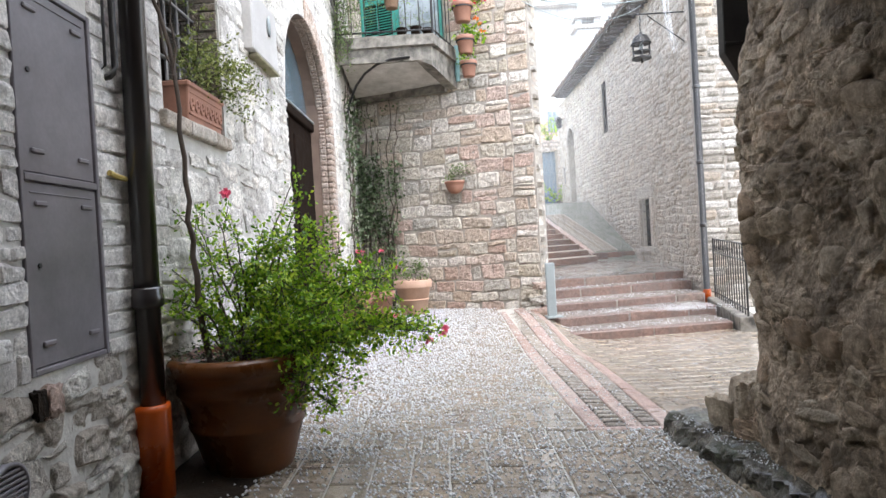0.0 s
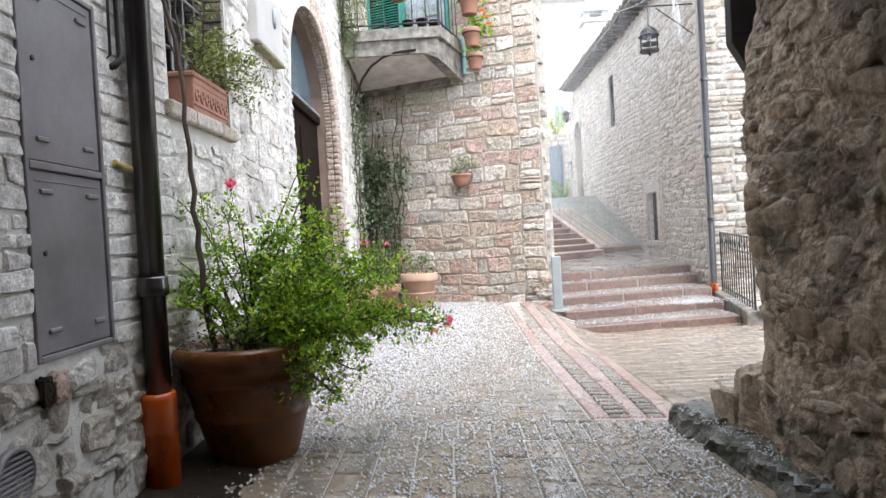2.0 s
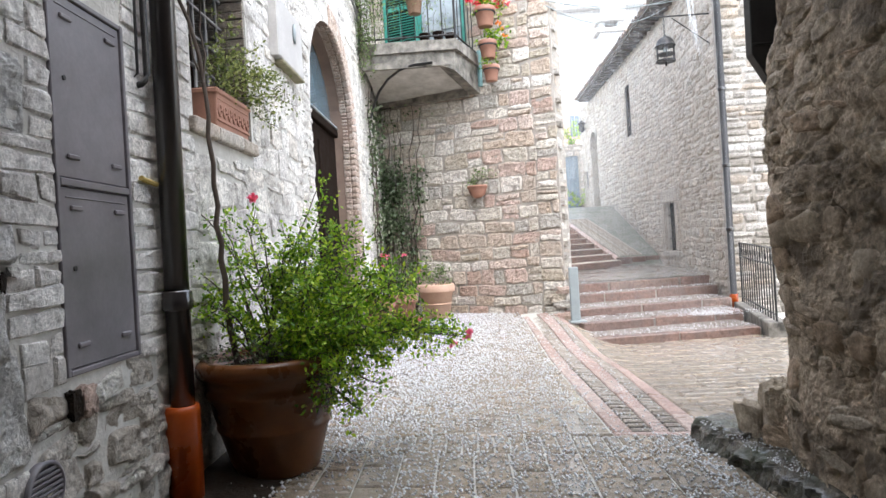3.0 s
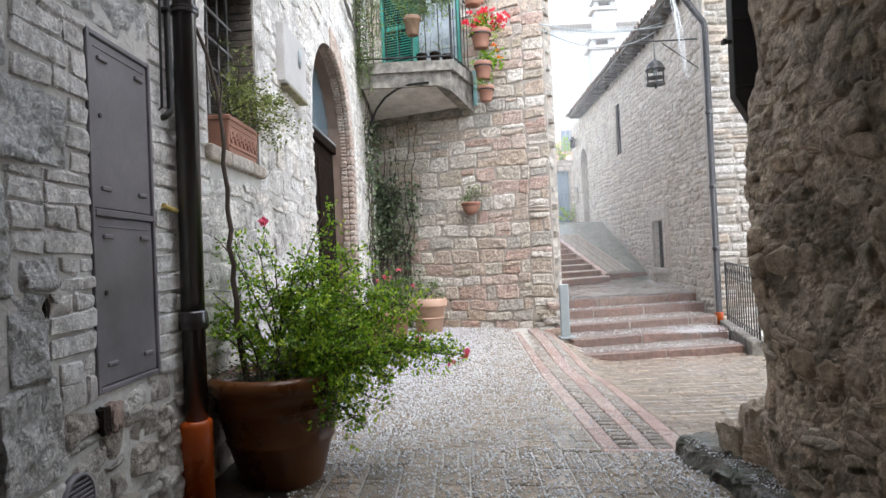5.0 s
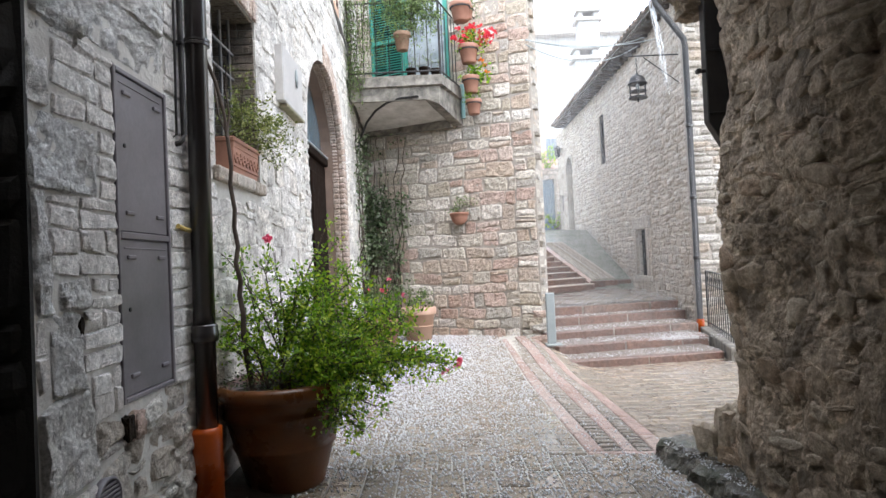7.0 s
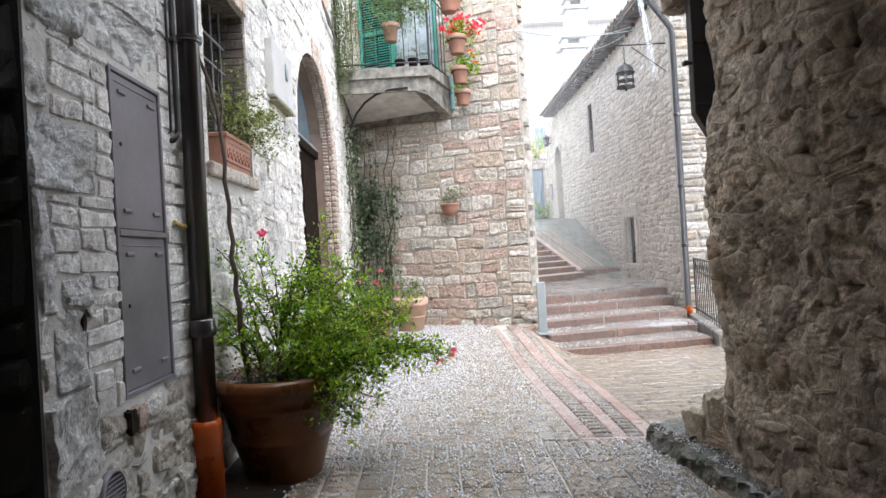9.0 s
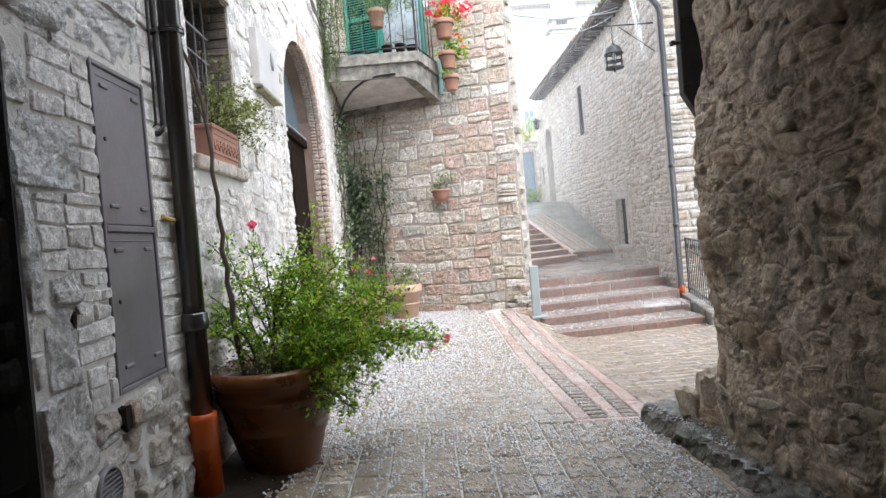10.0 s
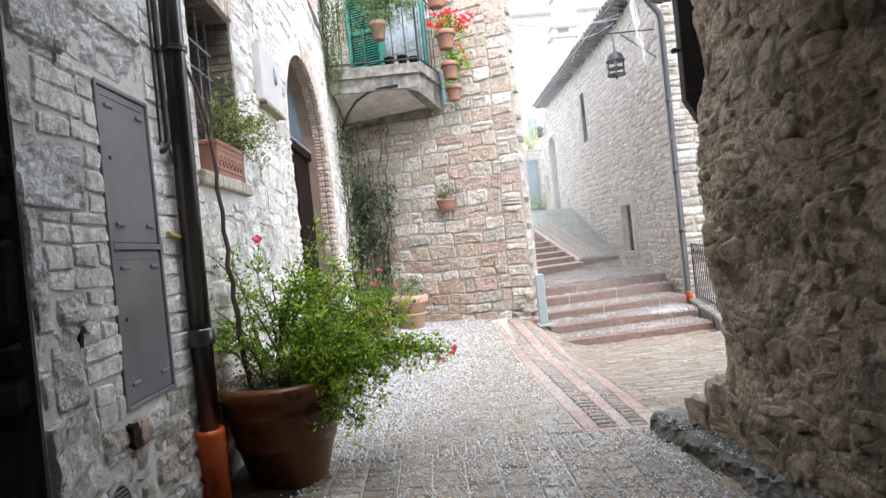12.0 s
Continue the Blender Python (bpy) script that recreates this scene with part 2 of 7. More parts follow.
M_STEM = surface("brown woody stem", (0.04, 0.026, 0.018), (0.085, 0.06, 0.042), 20, 0.8, relief=0.5)
M_LEAF = leaf_material("rose leaf", (0.045, 0.135, 0.005), (0.235, 0.44, 0.014), (0.49, 0.62, 0.045))
# the palest ivy tone stands in for glints on glossy leaves
M_LEAF_DARK = leaf_material("ivy leaf", (0.06, 0.09, 0.04), (0.16, 0.22, 0.11), (0.42, 0.46, 0.33), rough=0.22)
M_LEAF_HERB = leaf_material("olive herb leaf", (0.07, 0.10, 0.02), (0.21, 0.25, 0.06), (0.38, 0.41, 0.14))
M_LEAF_GREY = leaf_material("grey-green leaf", (0.06, 0.10, 0.03), (0.15, 0.22, 0.07), (0.25, 0.33, 0.12))
M_PINKPETAL = leaf_material("pink petal", (0.78, 0.07, 0.17), (0.92, 0.22, 0.34))
M_REDPETAL = leaf_material("red geranium petal", (0.62, 0.02, 0.04), (0.80, 0.06, 0.09))
M_ORANGEPETAL = leaf_material("orange petal", (0.75, 0.14, 0.02), (0.85, 0.25, 0.04))
M_HAIL = surface("hailstone ice", (0.62, 0.635, 0.65), (0.75, 0.76, 0.77), 30, 0.3, relief=0.1)
M_DARKROOM = surface("dark interior", (0.012, 0.011, 0.01), (0.02, 0.018, 0.016), 3, 0.9)
M_MOSS = stone_material("mossy wet stone", [(0.10, 0.09, 0.07)], (0.022, 0.032, 0.008), 0.9, rough=0.3, wet=0.12, film=0.6, cells=22.0)
# far tile and window tones carry the rain haze in their colour
M_FARTILE = surface("far tile paled for haze", (0.36, 0.345, 0.325), (0.44, 0.425, 0.405), 3, 0.9)
M_FARGLASS = surface("far window paled for haze", (0.55, 0.57, 0.58), (0.62, 0.64, 0.65), 3, 0.6)
M_RAMP = stone_material("mossy ramp cobble", [(0.23, 0.23, 0.195), (0.27, 0.265, 0.225), (0.20, 0.205, 0.17)], (0.10, 0.11, 0.075), 0.5, rough=0.4, wet=0.15, film=0.5)
M_CABLE = surface("grey cable", (0.09, 0.085, 0.08), (0.15, 0.14, 0.13), 10, 0.6)

m_, n_, l_, b_ = nodes_of("window glass")
b_.inputs["Base Color"].default_value = (0.10, 0.15, 0.18, 1)
b_.inputs["Roughness"].default_value = 0.08
b_.inputs["Specular IOR Level"].default_value = 0.8
M_GLASS = m_
m_, n_, l_, b_ = nodes_of("falling water")
b_.inputs["Base Color"].default_value = (0.9, 0.93, 0.95, 1)
b_.inputs["Roughness"].default_value = 0.12
b_.inputs["Alpha"].default_value = 0.45
M_WATER = m_
m_, n_, l_, b_ = nodes_of("falling rain")
tr_, di_, mx_ = n_.new("ShaderNodeBsdfTransparent"), n_.new("ShaderNodeBsdfTranslucent"), n_.new("ShaderNodeMixShader")
ad_, df_ = n_.new("ShaderNodeMixShader"), n_.new("ShaderNodeBsdfDiffuse")
di_.inputs["Color"].default_value = df_.inputs["Color"].default_value = (0.95, 0.96, 0.98, 1)
mx_.inputs[0].default_value, ad_.inputs[0].default_value = 0.2, 0.5
l_.new(di_.outputs[0], ad_.inputs[1])
l_.new(df_.outputs[0], ad_.inputs[2])
l_.new(tr_.outputs[0], mx_.inputs[1])
l_.new(ad_.outputs[0], mx_.inputs[2])
l_.new(mx_.outputs[0], n_["Material Output"].inputs["Surface"])
M_RAIN = m_


# ---- helpers for building ----
def link_mesh(name, me, mat, parent=None, label=""):
    ob = new(name, me)
    if mat:
        me.materials.append(mat)
    if parent:
        ob.parent = parent
    if label:
        ob["label"] = label
    return ob


def part(name, bm, mat, parent=None, label="", smooth=False):
    me = bpy.data.meshes.new(name)
    bm.to_mesh(me)
    bm.free()
    if smooth:
        me.polygons.foreach_set("use_smooth", [True] * len(me.polygons))
    return link_mesh(name, me, mat, parent, label)


def raw(name, verts, faces, mat, parent=None, label="", smooth=False):
    me = bpy.data.meshes.new(name)
    me.from_pydata(verts, [], faces)
    if smooth:
        me.polygons.foreach_set("use_smooth", [True] * len(me.polygons))
    me.update()
    return link_mesh(name, me, mat, parent, label)


def thing(name, label, category, loc=(0, 0, 0), group="", kind=""):
    ob = new(name)
    ob.location = loc
    ob.empty_display_size = 0.1
    return tagged(ob, label, category, group, kind)


def box(bm, lo, hi, bevel=0.0, m=None, seg=1):
    """Adds a box between two corners, its edges rounded by bevel."""
    vs = [bm.verts.new((x, y, z)) for z in (lo[2], hi[2]) for y in (lo[1], hi[1]) for x in (lo[0], hi[0])]
    fs = [bm.faces.new([vs[i] for i in q]) for q in ((0, 2, 3, 1), (4, 5, 7, 6), (0, 1, 5, 4), (2, 6, 7, 3), (0, 4, 6, 2), (1, 3, 7, 5))]
    if bevel:
        es = list({e for f in fs for e in f.edges})
        r = bmesh.ops.bevel(bm, geom=es, offset=bevel, segments=seg, affect="EDGES", profile=0.5)
        vs = list({v for f in r["faces"] for v in f.verts} | {v for v in vs if v.is_valid})
    if m is not None:
        bmesh.ops.transform(bm, matrix=m, verts=[v for v in vs if v.is_valid])
    return bm


def boxes(*specs):
    bm = bmesh.new()
    for s in specs:
        box(bm, *s)
    return bm


def lathe(profile, seg=32, bm=None, centre=(0, 0, 0), wobble=0.0):
    """Turns a profile of (radius, height) about the z axis."""
    bm = bm or bmesh.new()
    rings = []
    for r_, z in profile:
        ring = []
        for k in range(seg):
            a = 2 * math.pi * k / seg
            rr = r_ * (1 + wobble * math.sin(3 * a + z * 9))
            ring.append(bm.verts.new((centre[0] + rr * math.cos(a), centre[1] + rr * math.sin(a), centre[2] + z)))
        rings.append(ring)
    for a, b in zip(rings, rings[1:]):
        for k in range(seg):
            bm.faces.new((a[k], a[(k + 1) % seg], b[(k + 1) % seg], b[k]))
    if profile[0][0] > 1e-4:
        bm.faces.new(rings[0][::-1])
    if profile[-1][0] > 1e-4:
        bm.faces.new(rings[-1])
    return bm


def tube(points, radius, seg=8, bm=None, taper=1.0):
    """A round bar along a line of points."""
    bm = bm or bmesh.new()
    pts = [Vector(p) for p in points]
    if len(pts) < 2:
        return bm
    rings = []
    for i, p in enumerate(pts):
        d = (pts[min(i + 1, len(pts) - 1)] - pts[max(i - 1, 0)]).normalized()
        ref = Vector((0, 0, 1)) if abs(d.z) < 0.9 else Vector((1, 0, 0))
        u = d.cross(ref).normalized()
        v = d.cross(u)
        r_ = radius * (1 + (taper - 1) * i / max(1, len(pts) - 1))
        rings.append([bm.verts.new(p + (u * math.cos(2 * math.pi * k / seg) + v * math.sin(2 * math.pi * k / seg)) * r_) for k in range(seg)])
    for a, b in zip(rings, rings[1:]):
        for k in range(seg):
            bm.faces.new((a[k], a[(k + 1) % seg], b[(k + 1) % seg], b[k]))
    bm.faces.new(rings[0])
    bm.faces.new(rings[-1][::-1])
    return bm


def lerp(a, b, t):
    return a + (b - a) * t


def smooth(a, b, x):
    t = min(1.0, max(0.0, (x - a) / (b - a)))
    return t * t * (3 - 2 * t)


class WallFrame:
    """A wall's own axes: u along it, v up, n out of its face."""

    def __init__(self, origin, along):
        self.o, self.u = Vector(origin), Vector(along).normalized()
        self.n = self.u.cross(Vector((0, 0, 1)))

    def at(self, u, v, n=0.0):
        return self.o + self.u * u + Vector((0, 0, v)) + self.n * n


def lay_courses(rng, u0, u1, v0, v1, hs, ls, hole, split=0.15, gap=0.012):
    """Rows of stones (u, v, width, height) with random heights and lengths, leaving out what hole(u, v) covers."""
    out, v = [], v0
    while v < v1 - 0.02:
        h = min(rng.uniform(*hs), v1 - v)
        if v1 - v - h < hs[0] * 0.5:
            h = v1 - v
        mid, free, start, k = v + h / 2, [], None, 0
        steps = int((u1 - u0) / 0.02)
        for k in range(steps + 1):
            uu = u0 + (u1 - u0) * k / max(1, steps)
            closed = hole(uu, mid)
            if not closed and start is None:
                start = uu
            if start is not None and (closed or k == steps):
                free.append((start, uu))
                start = None
        for a, b in free:
            if b - a < 0.03:
                continue
            u = a
            while u < b - 0.001:
                w = rng.uniform(*ls)
                if b - (u + w) < ls[0] * 0.6:
                    w = b - u
                if w > ls[1] * 1.25:
                    w *= 0.5
                if rng.random() < split and h > hs[0] * 1.1:
                    c = h * rng.uniform(0.4, 0.6)
                    out += [(u, v, w - gap, c - gap), (u, v + c, w - gap, h - c - gap)]
                else:
                    out.append((u, v, w - gap, h - gap))
                u += w
        v += h
    return out


def stone_mesh(fr, u, v, w, h, rng, proud, rough, nx, ny, back=-0.03, jitter=0.012, soft=0.010, rimz=-0.024, round_=0.05):
    """One rough-hewn stone as vertices and faces: an uneven, pitted front with broken edges, and sides going back into the wall."""
    seed = Vector((rng.uniform(0, 99), rng.uniform(0, 99), rng.uniform(0, 99)))
    p = proud * rng.uniform(0.2, 1.3)
    tiltu, tiltv = rng.uniform(-0.5, 0.5) * proud, rng.uniform(-0.5, 0.5) * proud
    corner = [(rng.uniform(-jitter, jitter), rng.uniform(-jitter, jitter)) for _ in range(4)]
    edge = min(soft, min(w, h) * 0.3)
    vs, fs = [], []
    for j in range(ny + 1):
        for i in range(nx + 1):
            s, t = i / nx, j / ny
            s -= 0.5 * math.sin(2 * math.pi * s) / (2 * math.pi)
            t -= 0.5 * math.sin(2 * math.pi * t) / (2 * math.pi)
            cu = lerp(lerp(corner[0][0], corner[1][0], s), lerp(corner[2][0], corner[3][0], s), t)
            cv = lerp(lerp(corner[0][1], corner[1][1], s), lerp(corner[2][1], corner[3][1], s), t)
            su, sv_ = 2 * s - 1, 2 * t - 1
            pu = u + w / 2 + su * w / 2 * (1 - round_ * sv_ * sv_ * abs(sv_)) + cu
            pv = v + h / 2 + sv_ * h / 2 * (1 - round_ * su * su * abs(su)) + cv
            d = min(s * w, (1 - s) * w, t * h, (1 - t) * h)
            q = Vector((pu * 5, pv * 5, 0)) + seed
            nz = noise.noise(q) * 0.6 + noise.noise(q * 2.9) * 0.45 + noise.noise(q * 6.7) * 0.35 - abs(noise.noise(q * 4.1)) * 0.5
            wear = edge * (1 + 1.2 * noise.noise(q * 2.3))
            rim = smooth(-0.004, max(0.006, wear), d)
            out = lerp(rimz, p + tiltu * (s - 0.5) + tiltv * (t - 0.5) + nz * rough, rim)
            if d < 1e-6:
                pu += noise.noise(q * 1.9) * jitter
                pv += noise.noise(q * 1.9 + Vector((7, 3, 1))) * jitter
            vs.append(fr.at(pu, pv, out))
    row = nx + 1
    for j in range(ny):
        for i in range(nx):
            a = j * row + i
            fs.append((a, a + 1, a + row + 1, a + row))
    rimloop = list(range(nx)) + [nx + k * row for k in range(ny)] + [ny * row + k for k in range(nx, 0, -1)] + [k * row for k in range(ny, 0, -1)]
    base = len(vs)
    for k in rimloop:
        off = (vs[k] - fr.o).dot(fr.n)
        vs.append(vs[k] + fr.n * (back - off))
    for k in range(len(rimloop)):
        k2 = (k + 1) % len(rimloop)
        fs.append((rimloop[k2], rimloop[k], base + k, base + k2))
    return vs, fs


def wavy(fr, q, amount):
    """Lets the courses of a wall run unevenly."""
    u, v = (q - fr.o).dot(fr.u), q.z - fr.o.z
    p = Vector((u * 1.1, v * 1.4, 4.2))
    return q + fr.u * noise.noise(p + Vector((9, 0, 0))) * amount + Vector((0, 0, noise.noise(p) * amount + noise.noise(p * 3.1) * amount * 0.3))


def build_stones(fr, cells, parent, mat, seed, proud, rough, res, near, limit=290, name="stone", jitter=0.012, skin=None, rimz=-0.024, soft=0.010, round_=0.05, wander=0.0):
    """Builds the cells: those that near() chooses as pieces of their own, the rest joined into one mesh."""
    rng = random.Random(seed)
    av, af, count = [], [], 0
    for (u, v, w, h) in cells:
        single = count < limit and near(u + w / 2, v + h / 2)
        r_ = res if single else max(0.022, res * 1.5)
        nx, ny = max(3, min(20, round(w / r_))), max(3, min(16, round(h / r_)))
        f2 = fr
        vs, fs = stone_mesh(f2, u, v, w, h, rng, proud, rough, nx, ny, jitter=jitter, rimz=rimz, soft=soft, round_=round_)
        if wander:
            vs = [wavy(fr, q, wander) for q in vs]
        if skin:
            vs = [q + fr.n * skin((q - fr.o).dot(fr.u), q.z - fr.o.z) for q in vs]
        if single:
            count += 1
            raw(name, vs, fs, mat, parent)
        else:
            k = len(av)
            av += vs
            af += [tuple(i + k for i in f) for f in fs]
    if av:
        ob = raw("stonework", av, af, mat, parent)
        ob["kind"] = "stuff"


def slab_wall(name, fr, u0, u1, v0, v1, thick, mat, holes=(), label="", parent=None, kind="structure", face=0.0):
    """A solid wall with rectangular openings (u0, u1, v0, v1) right through it, its face at n = 0."""
    us = sorted({u0, u1, *[a for h in holes for a in h[:2]]})
    vs_ = sorted({v0, v1, *[a for h in holes for a in h[2:]]})
    bm = bmesh.new()

    def filled(i, j):
        if not (0 <= i < len(us) - 1 and 0 <= j < len(vs_) - 1):
            return False
        a, b = (us[i] + us[i + 1]) / 2, (vs_[j] + vs_[j + 1]) / 2
        return not any(h[0] < a < h[1] and h[2] < b < h[3] for h in holes)

    cache = {}

    def vert(i, j, k):
        if (i, j, k) not in cache:
            cache[i, j, k] = bm.verts.new(fr.at(us[i], vs_[j], -thick if k else face))
        return cache[i, j, k]

    for i in range(len(us) - 1):
        for j in range(len(vs_) - 1):
            if not filled(i, j):
                continue
            bm.faces.new((vert(i, j, 0), vert(i + 1, j, 0), vert(i + 1, j + 1, 0), vert(i, j + 1, 0)))
            bm.faces.new((vert(i, j, 1), vert(i, j + 1, 1), vert(i + 1, j + 1, 1), vert(i + 1, j, 1)))
            for di, dj, a, b in ((-1, 0, (i, j + 1), (i, j)), (1, 0, (i + 1, j), (i + 1, j + 1)), (0, -1, (i, j), (i + 1, j)), (0, 1, (i + 1, j + 1), (i, j + 1))):
                if not filled(i + di, j + dj):
                    bm.faces.new((vert(*a, 0), vert(*a, 1), vert(*b, 1), vert(*b, 0)))
    ob = part(name, bm, mat, parent)
    if not parent:
        tagged(ob, label, "wall", kind=kind)
    return ob


def leaf_cloud(rng, places, size, out_v, out_f, spread=0.9, fold=0.25, width=0.6):
    """Small folded leaves at the places given, each a mesh island of its own."""
    for p, d in places:
        s = size * rng.uniform(0.6, 1.3)
        ax = Vector((rng.gauss(0, spread) + d.x, rng.gauss(0, spread) + d.y, rng.gauss(0, spread) + d.z))
        if ax.length < 1e-3:
            ax = Vector((0, 0, 1))
        ax.normalize()
        side = ax.cross(Vector((rng.uniform(-1, 1), rng.uniform(-1, 1), rng.uniform(-1, 1))))
        if side.length < 1e-3:
            side = ax.orthogonal()
        side.normalize()
        up = ax.cross(side)
        k = len(out_v)
        w = s * width * 0.5
        out_v += [p, p + ax * s * 0.35 + side * w + up * w * fold, p + ax * s * 0.72 + side * w * 0.75 + up * w * fold, p + ax * s, p + ax * s * 0.72 - side * w * 0.75 + up * w * fold, p + ax * s * 0.35 - side * w + up * w * fold]
        out_f += [(k, k + 1, k + 2, k + 3), (k, k + 3, k + 4, k + 5)]


def ground_z(x, y):
    """The lane's surface: it falls towards the gutter and then to the foot of the steps."""
    zl = -0.12 - 0.055 * min(x, 0.8) + 0.01 * y + 0.0075 * max(-1.4, min(0.8, x)) * max(0, min(7, y - 3))
    zr = -0.186 + 0.01 * y - 0.05 * max(0, min(4.0, y - 4))
    rise = 0.15 * smooth(6.6, 8.6, y) * smooth(0.8, 1.15, x) * smooth(1.85, 1.45, x)
    return lerp(zl, zr, smooth(0.75, 1.6, x)) + rise

# ---- ground ----
gx = [-300, -60, -12] + [-4 + 0.25 * k for k in range(53)] + [14, 30, 80, 300]
gy = [-300, -60, -14] + [-8 + 0.25 * k for k in range(69)] + [12, 40, 100, 300]
gv = [(x, y, ground_z(max(-4, min(9, x)), max(-8, min(9, y))) - 0.012) for y in gy for x in gx]
gf = [(j * len(gx) + i, j * len(gx) + i + 1, (j + 1) * len(gx) + i + 1, (j + 1) * len(gx) + i) for j in range(len(gy) - 1) for i in range(len(gx) - 1)]
ground = raw("ground", gv, gf, M_JOINT, smooth=True)
tagged(ground, "wet lane paved with brick pavers and pale joints, strewn with hail", "ground", kind="structure")

# ---- left wall: white limestone, with cabinet, window and arched doorway ----
LX = -1.37
LW = WallFrame((LX, 0, 0), (0, 1, 0))
WIN = (3.2, 4.10, 1.79, 2.97)
ARCH = (5.82, 8.12, 2.4, 3.56)       # from, to, springing, crown
CAB = (2.06, 2.525, 0.685, 2.015)
BW = WallFrame((-1.37, 10.54, 0), (math.cos(radians(22)), -math.sin(radians(22)), 0))
BW_LEN = 3.02


def arch_top(y, grow=0.0):
    c, half = (ARCH[0] + ARCH[1]) / 2, (ARCH[1] - ARCH[0]) / 2 + grow
    t = (y - c) / half
    return -1 if abs(t) >= 1 else ARCH[2] + (ARCH[3] - ARCH[2] + grow) * math.sqrt(1 - t * t) ** 0.9


def left_hole(u, v):
    if CAB[0] < u < CAB[1] and CAB[2] < v < CAB[3]:
        return True
    if WIN[0] - 0.02 < u < WIN[1] + 0.02 and WIN[2] - 0.09 < v < WIN[3] + 0.155:
        return True
    if ARCH[0] < u < ARCH[1] + 0.24 and v < max(ARCH[2], arch_top(u, 0.03 if u < 6.5 else 0.24)):
        return True
    return False


wall_left = slab_wall("wall_left", LW, 1.53, 10.9, -0.6, 5.6, 0.5, M_MORTAR,
                      [WIN, (ARCH[0], ARCH[1], -0.6, ARCH[3]), (CAB[0] + 0.01, CAB[1] - 0.01, CAB[2] + 0.01, CAB[3] - 0.01)], "old house wall of white limestone and thin brick courses", face=-0.004)
# spandrels that round off the arched opening
sv, sf, N = [], [], 24
for k in range(N + 1):
    y = lerp(ARCH[0], ARCH[1], k / N)
    z = max(ARCH[2], arch_top(y))
    for n_out in (-0.006, -0.5):
        sv += [LW.at(y, z, n_out), LW.at(y, ARCH[3], n_out)]
for k in range(N):
    a, b = 4 * k, 4 * k + 4
    sf += [(a, b, b + 1, a + 1), (a + 2, a + 3, b + 3, b + 2)]
raw("spandrel", sv, sf, M_WHITE, wall_left, "pale stone rounding off the arch")

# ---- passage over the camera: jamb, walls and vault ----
jamb = slab_wall("wall_jamb", WallFrame((-2.4, 1.505, 0), (1, 0, 0)), 0, 1.031, -0.6, 3.2, 0.03, M_PASSAGE_SHADE, label="stone jamb of the covered passage, shade in its colour", face=-0.012)
# unseen walls added to close the passage round the camera
slab_wall("wall_passage_left", WallFrame((-2.2, -7, 0), (0, 1, 0)), 0, 8.51, -0.6, 3.2, 0.3, M_PASSAGE_SHADE, label="unseen passage wall with shade in its plaster colour")
slab_wall("wall_passage_end", WallFrame((-2.5, -7, 0), (-1, 0, 0)), -7.5, 0, -0.6, 3.2, 0.3, M_PASSAGE_SHADE, label="unseen passage end wall with shade in its colour")
bm = bmesh.new()
# outline of the unseen ceiling, set by how much it shades each wall
plan = [(-2.6, -7.3), (3.2, -7.3), (3.2, 2.95), (1.5, 2.95), (0.9, 2.3), (0.2, 1.4), (-0.8, 0.5), (-1.4, 0.5), (-1.4, 1.5), (-2.6, 1.5)]
lo = [bm.verts.new((x, y, 2.5 + 0.11 * max(0, min(3.3, y)))) for x, y in plan]
hi = [bm.verts.new((x, y, 3.1)) for x, y in plan]
bm.faces.new(lo[::-1])
bm.faces.new(hi)
for i in range(len(plan)):
    bm.faces.new((lo[i], lo[(i + 1) % len(plan)], hi[(i + 1) % len(plan)], hi[i]))
tagged(part("ceiling", bm, M_EAVE), "unseen passage ceiling cut to shade the near walls", "ceiling", kind="structure")

# unseen block over the passage, added to hold sky light off the near parts
bm = bmesh.new()
plan = [(-2.6, -7.3), (9.5, -7.3), (9.5, 2.45), (1.9, 2.45), (1.5, 2.95), (0.9, 2.3), (0.2, 1.4), (-0.8, 0.5), (-1.4, 0.5), (-1.4, 1.5), (-2.6, 1.5)]
lo = [bm.verts.new((x, y, 3.11)) for x, y in plan]
hi = [bm.verts.new((x, y, 4.6)) for x, y in plan]
bm.faces.new(lo[::-1])
bm.faces.new(hi)
for i in range(len(plan)):
    bm.faces.new((lo[i], lo[(i + 1) % len(plan)], hi[(i + 1) % len(plan)], hi[i]))
tagged(part("wall_over_passage", bm, M_MORTAR_DARK), "unseen block over the passage that holds back sky light", "wall", kind="structure")

# ---- right wall: rubble, close to the camera ----
RX = 1.43
RW = WallFrame((RX, 3.02, 0), (0, -1, 0))


def rubble(u, v):
    """The uneven face of the rubble wall."""
    q = Vector((u * 1.6, v * 1.6, 3.1))
    big = noise.noise(q) * 0.045 + noise.noise(q * 2.3) * 0.03
    foot = 0.02 * smooth(0.6, 0.05, v)
    lean = 0.05 * smooth(0.6, 0.0, u) * smooth(0.5, 1.0, v) * smooth(2.0, 1.4, v) - 0.03 * smooth(0.12, 0.0, u)
    return big + foot + lean - 0.14 * smooth(0.35, 2.2, u)


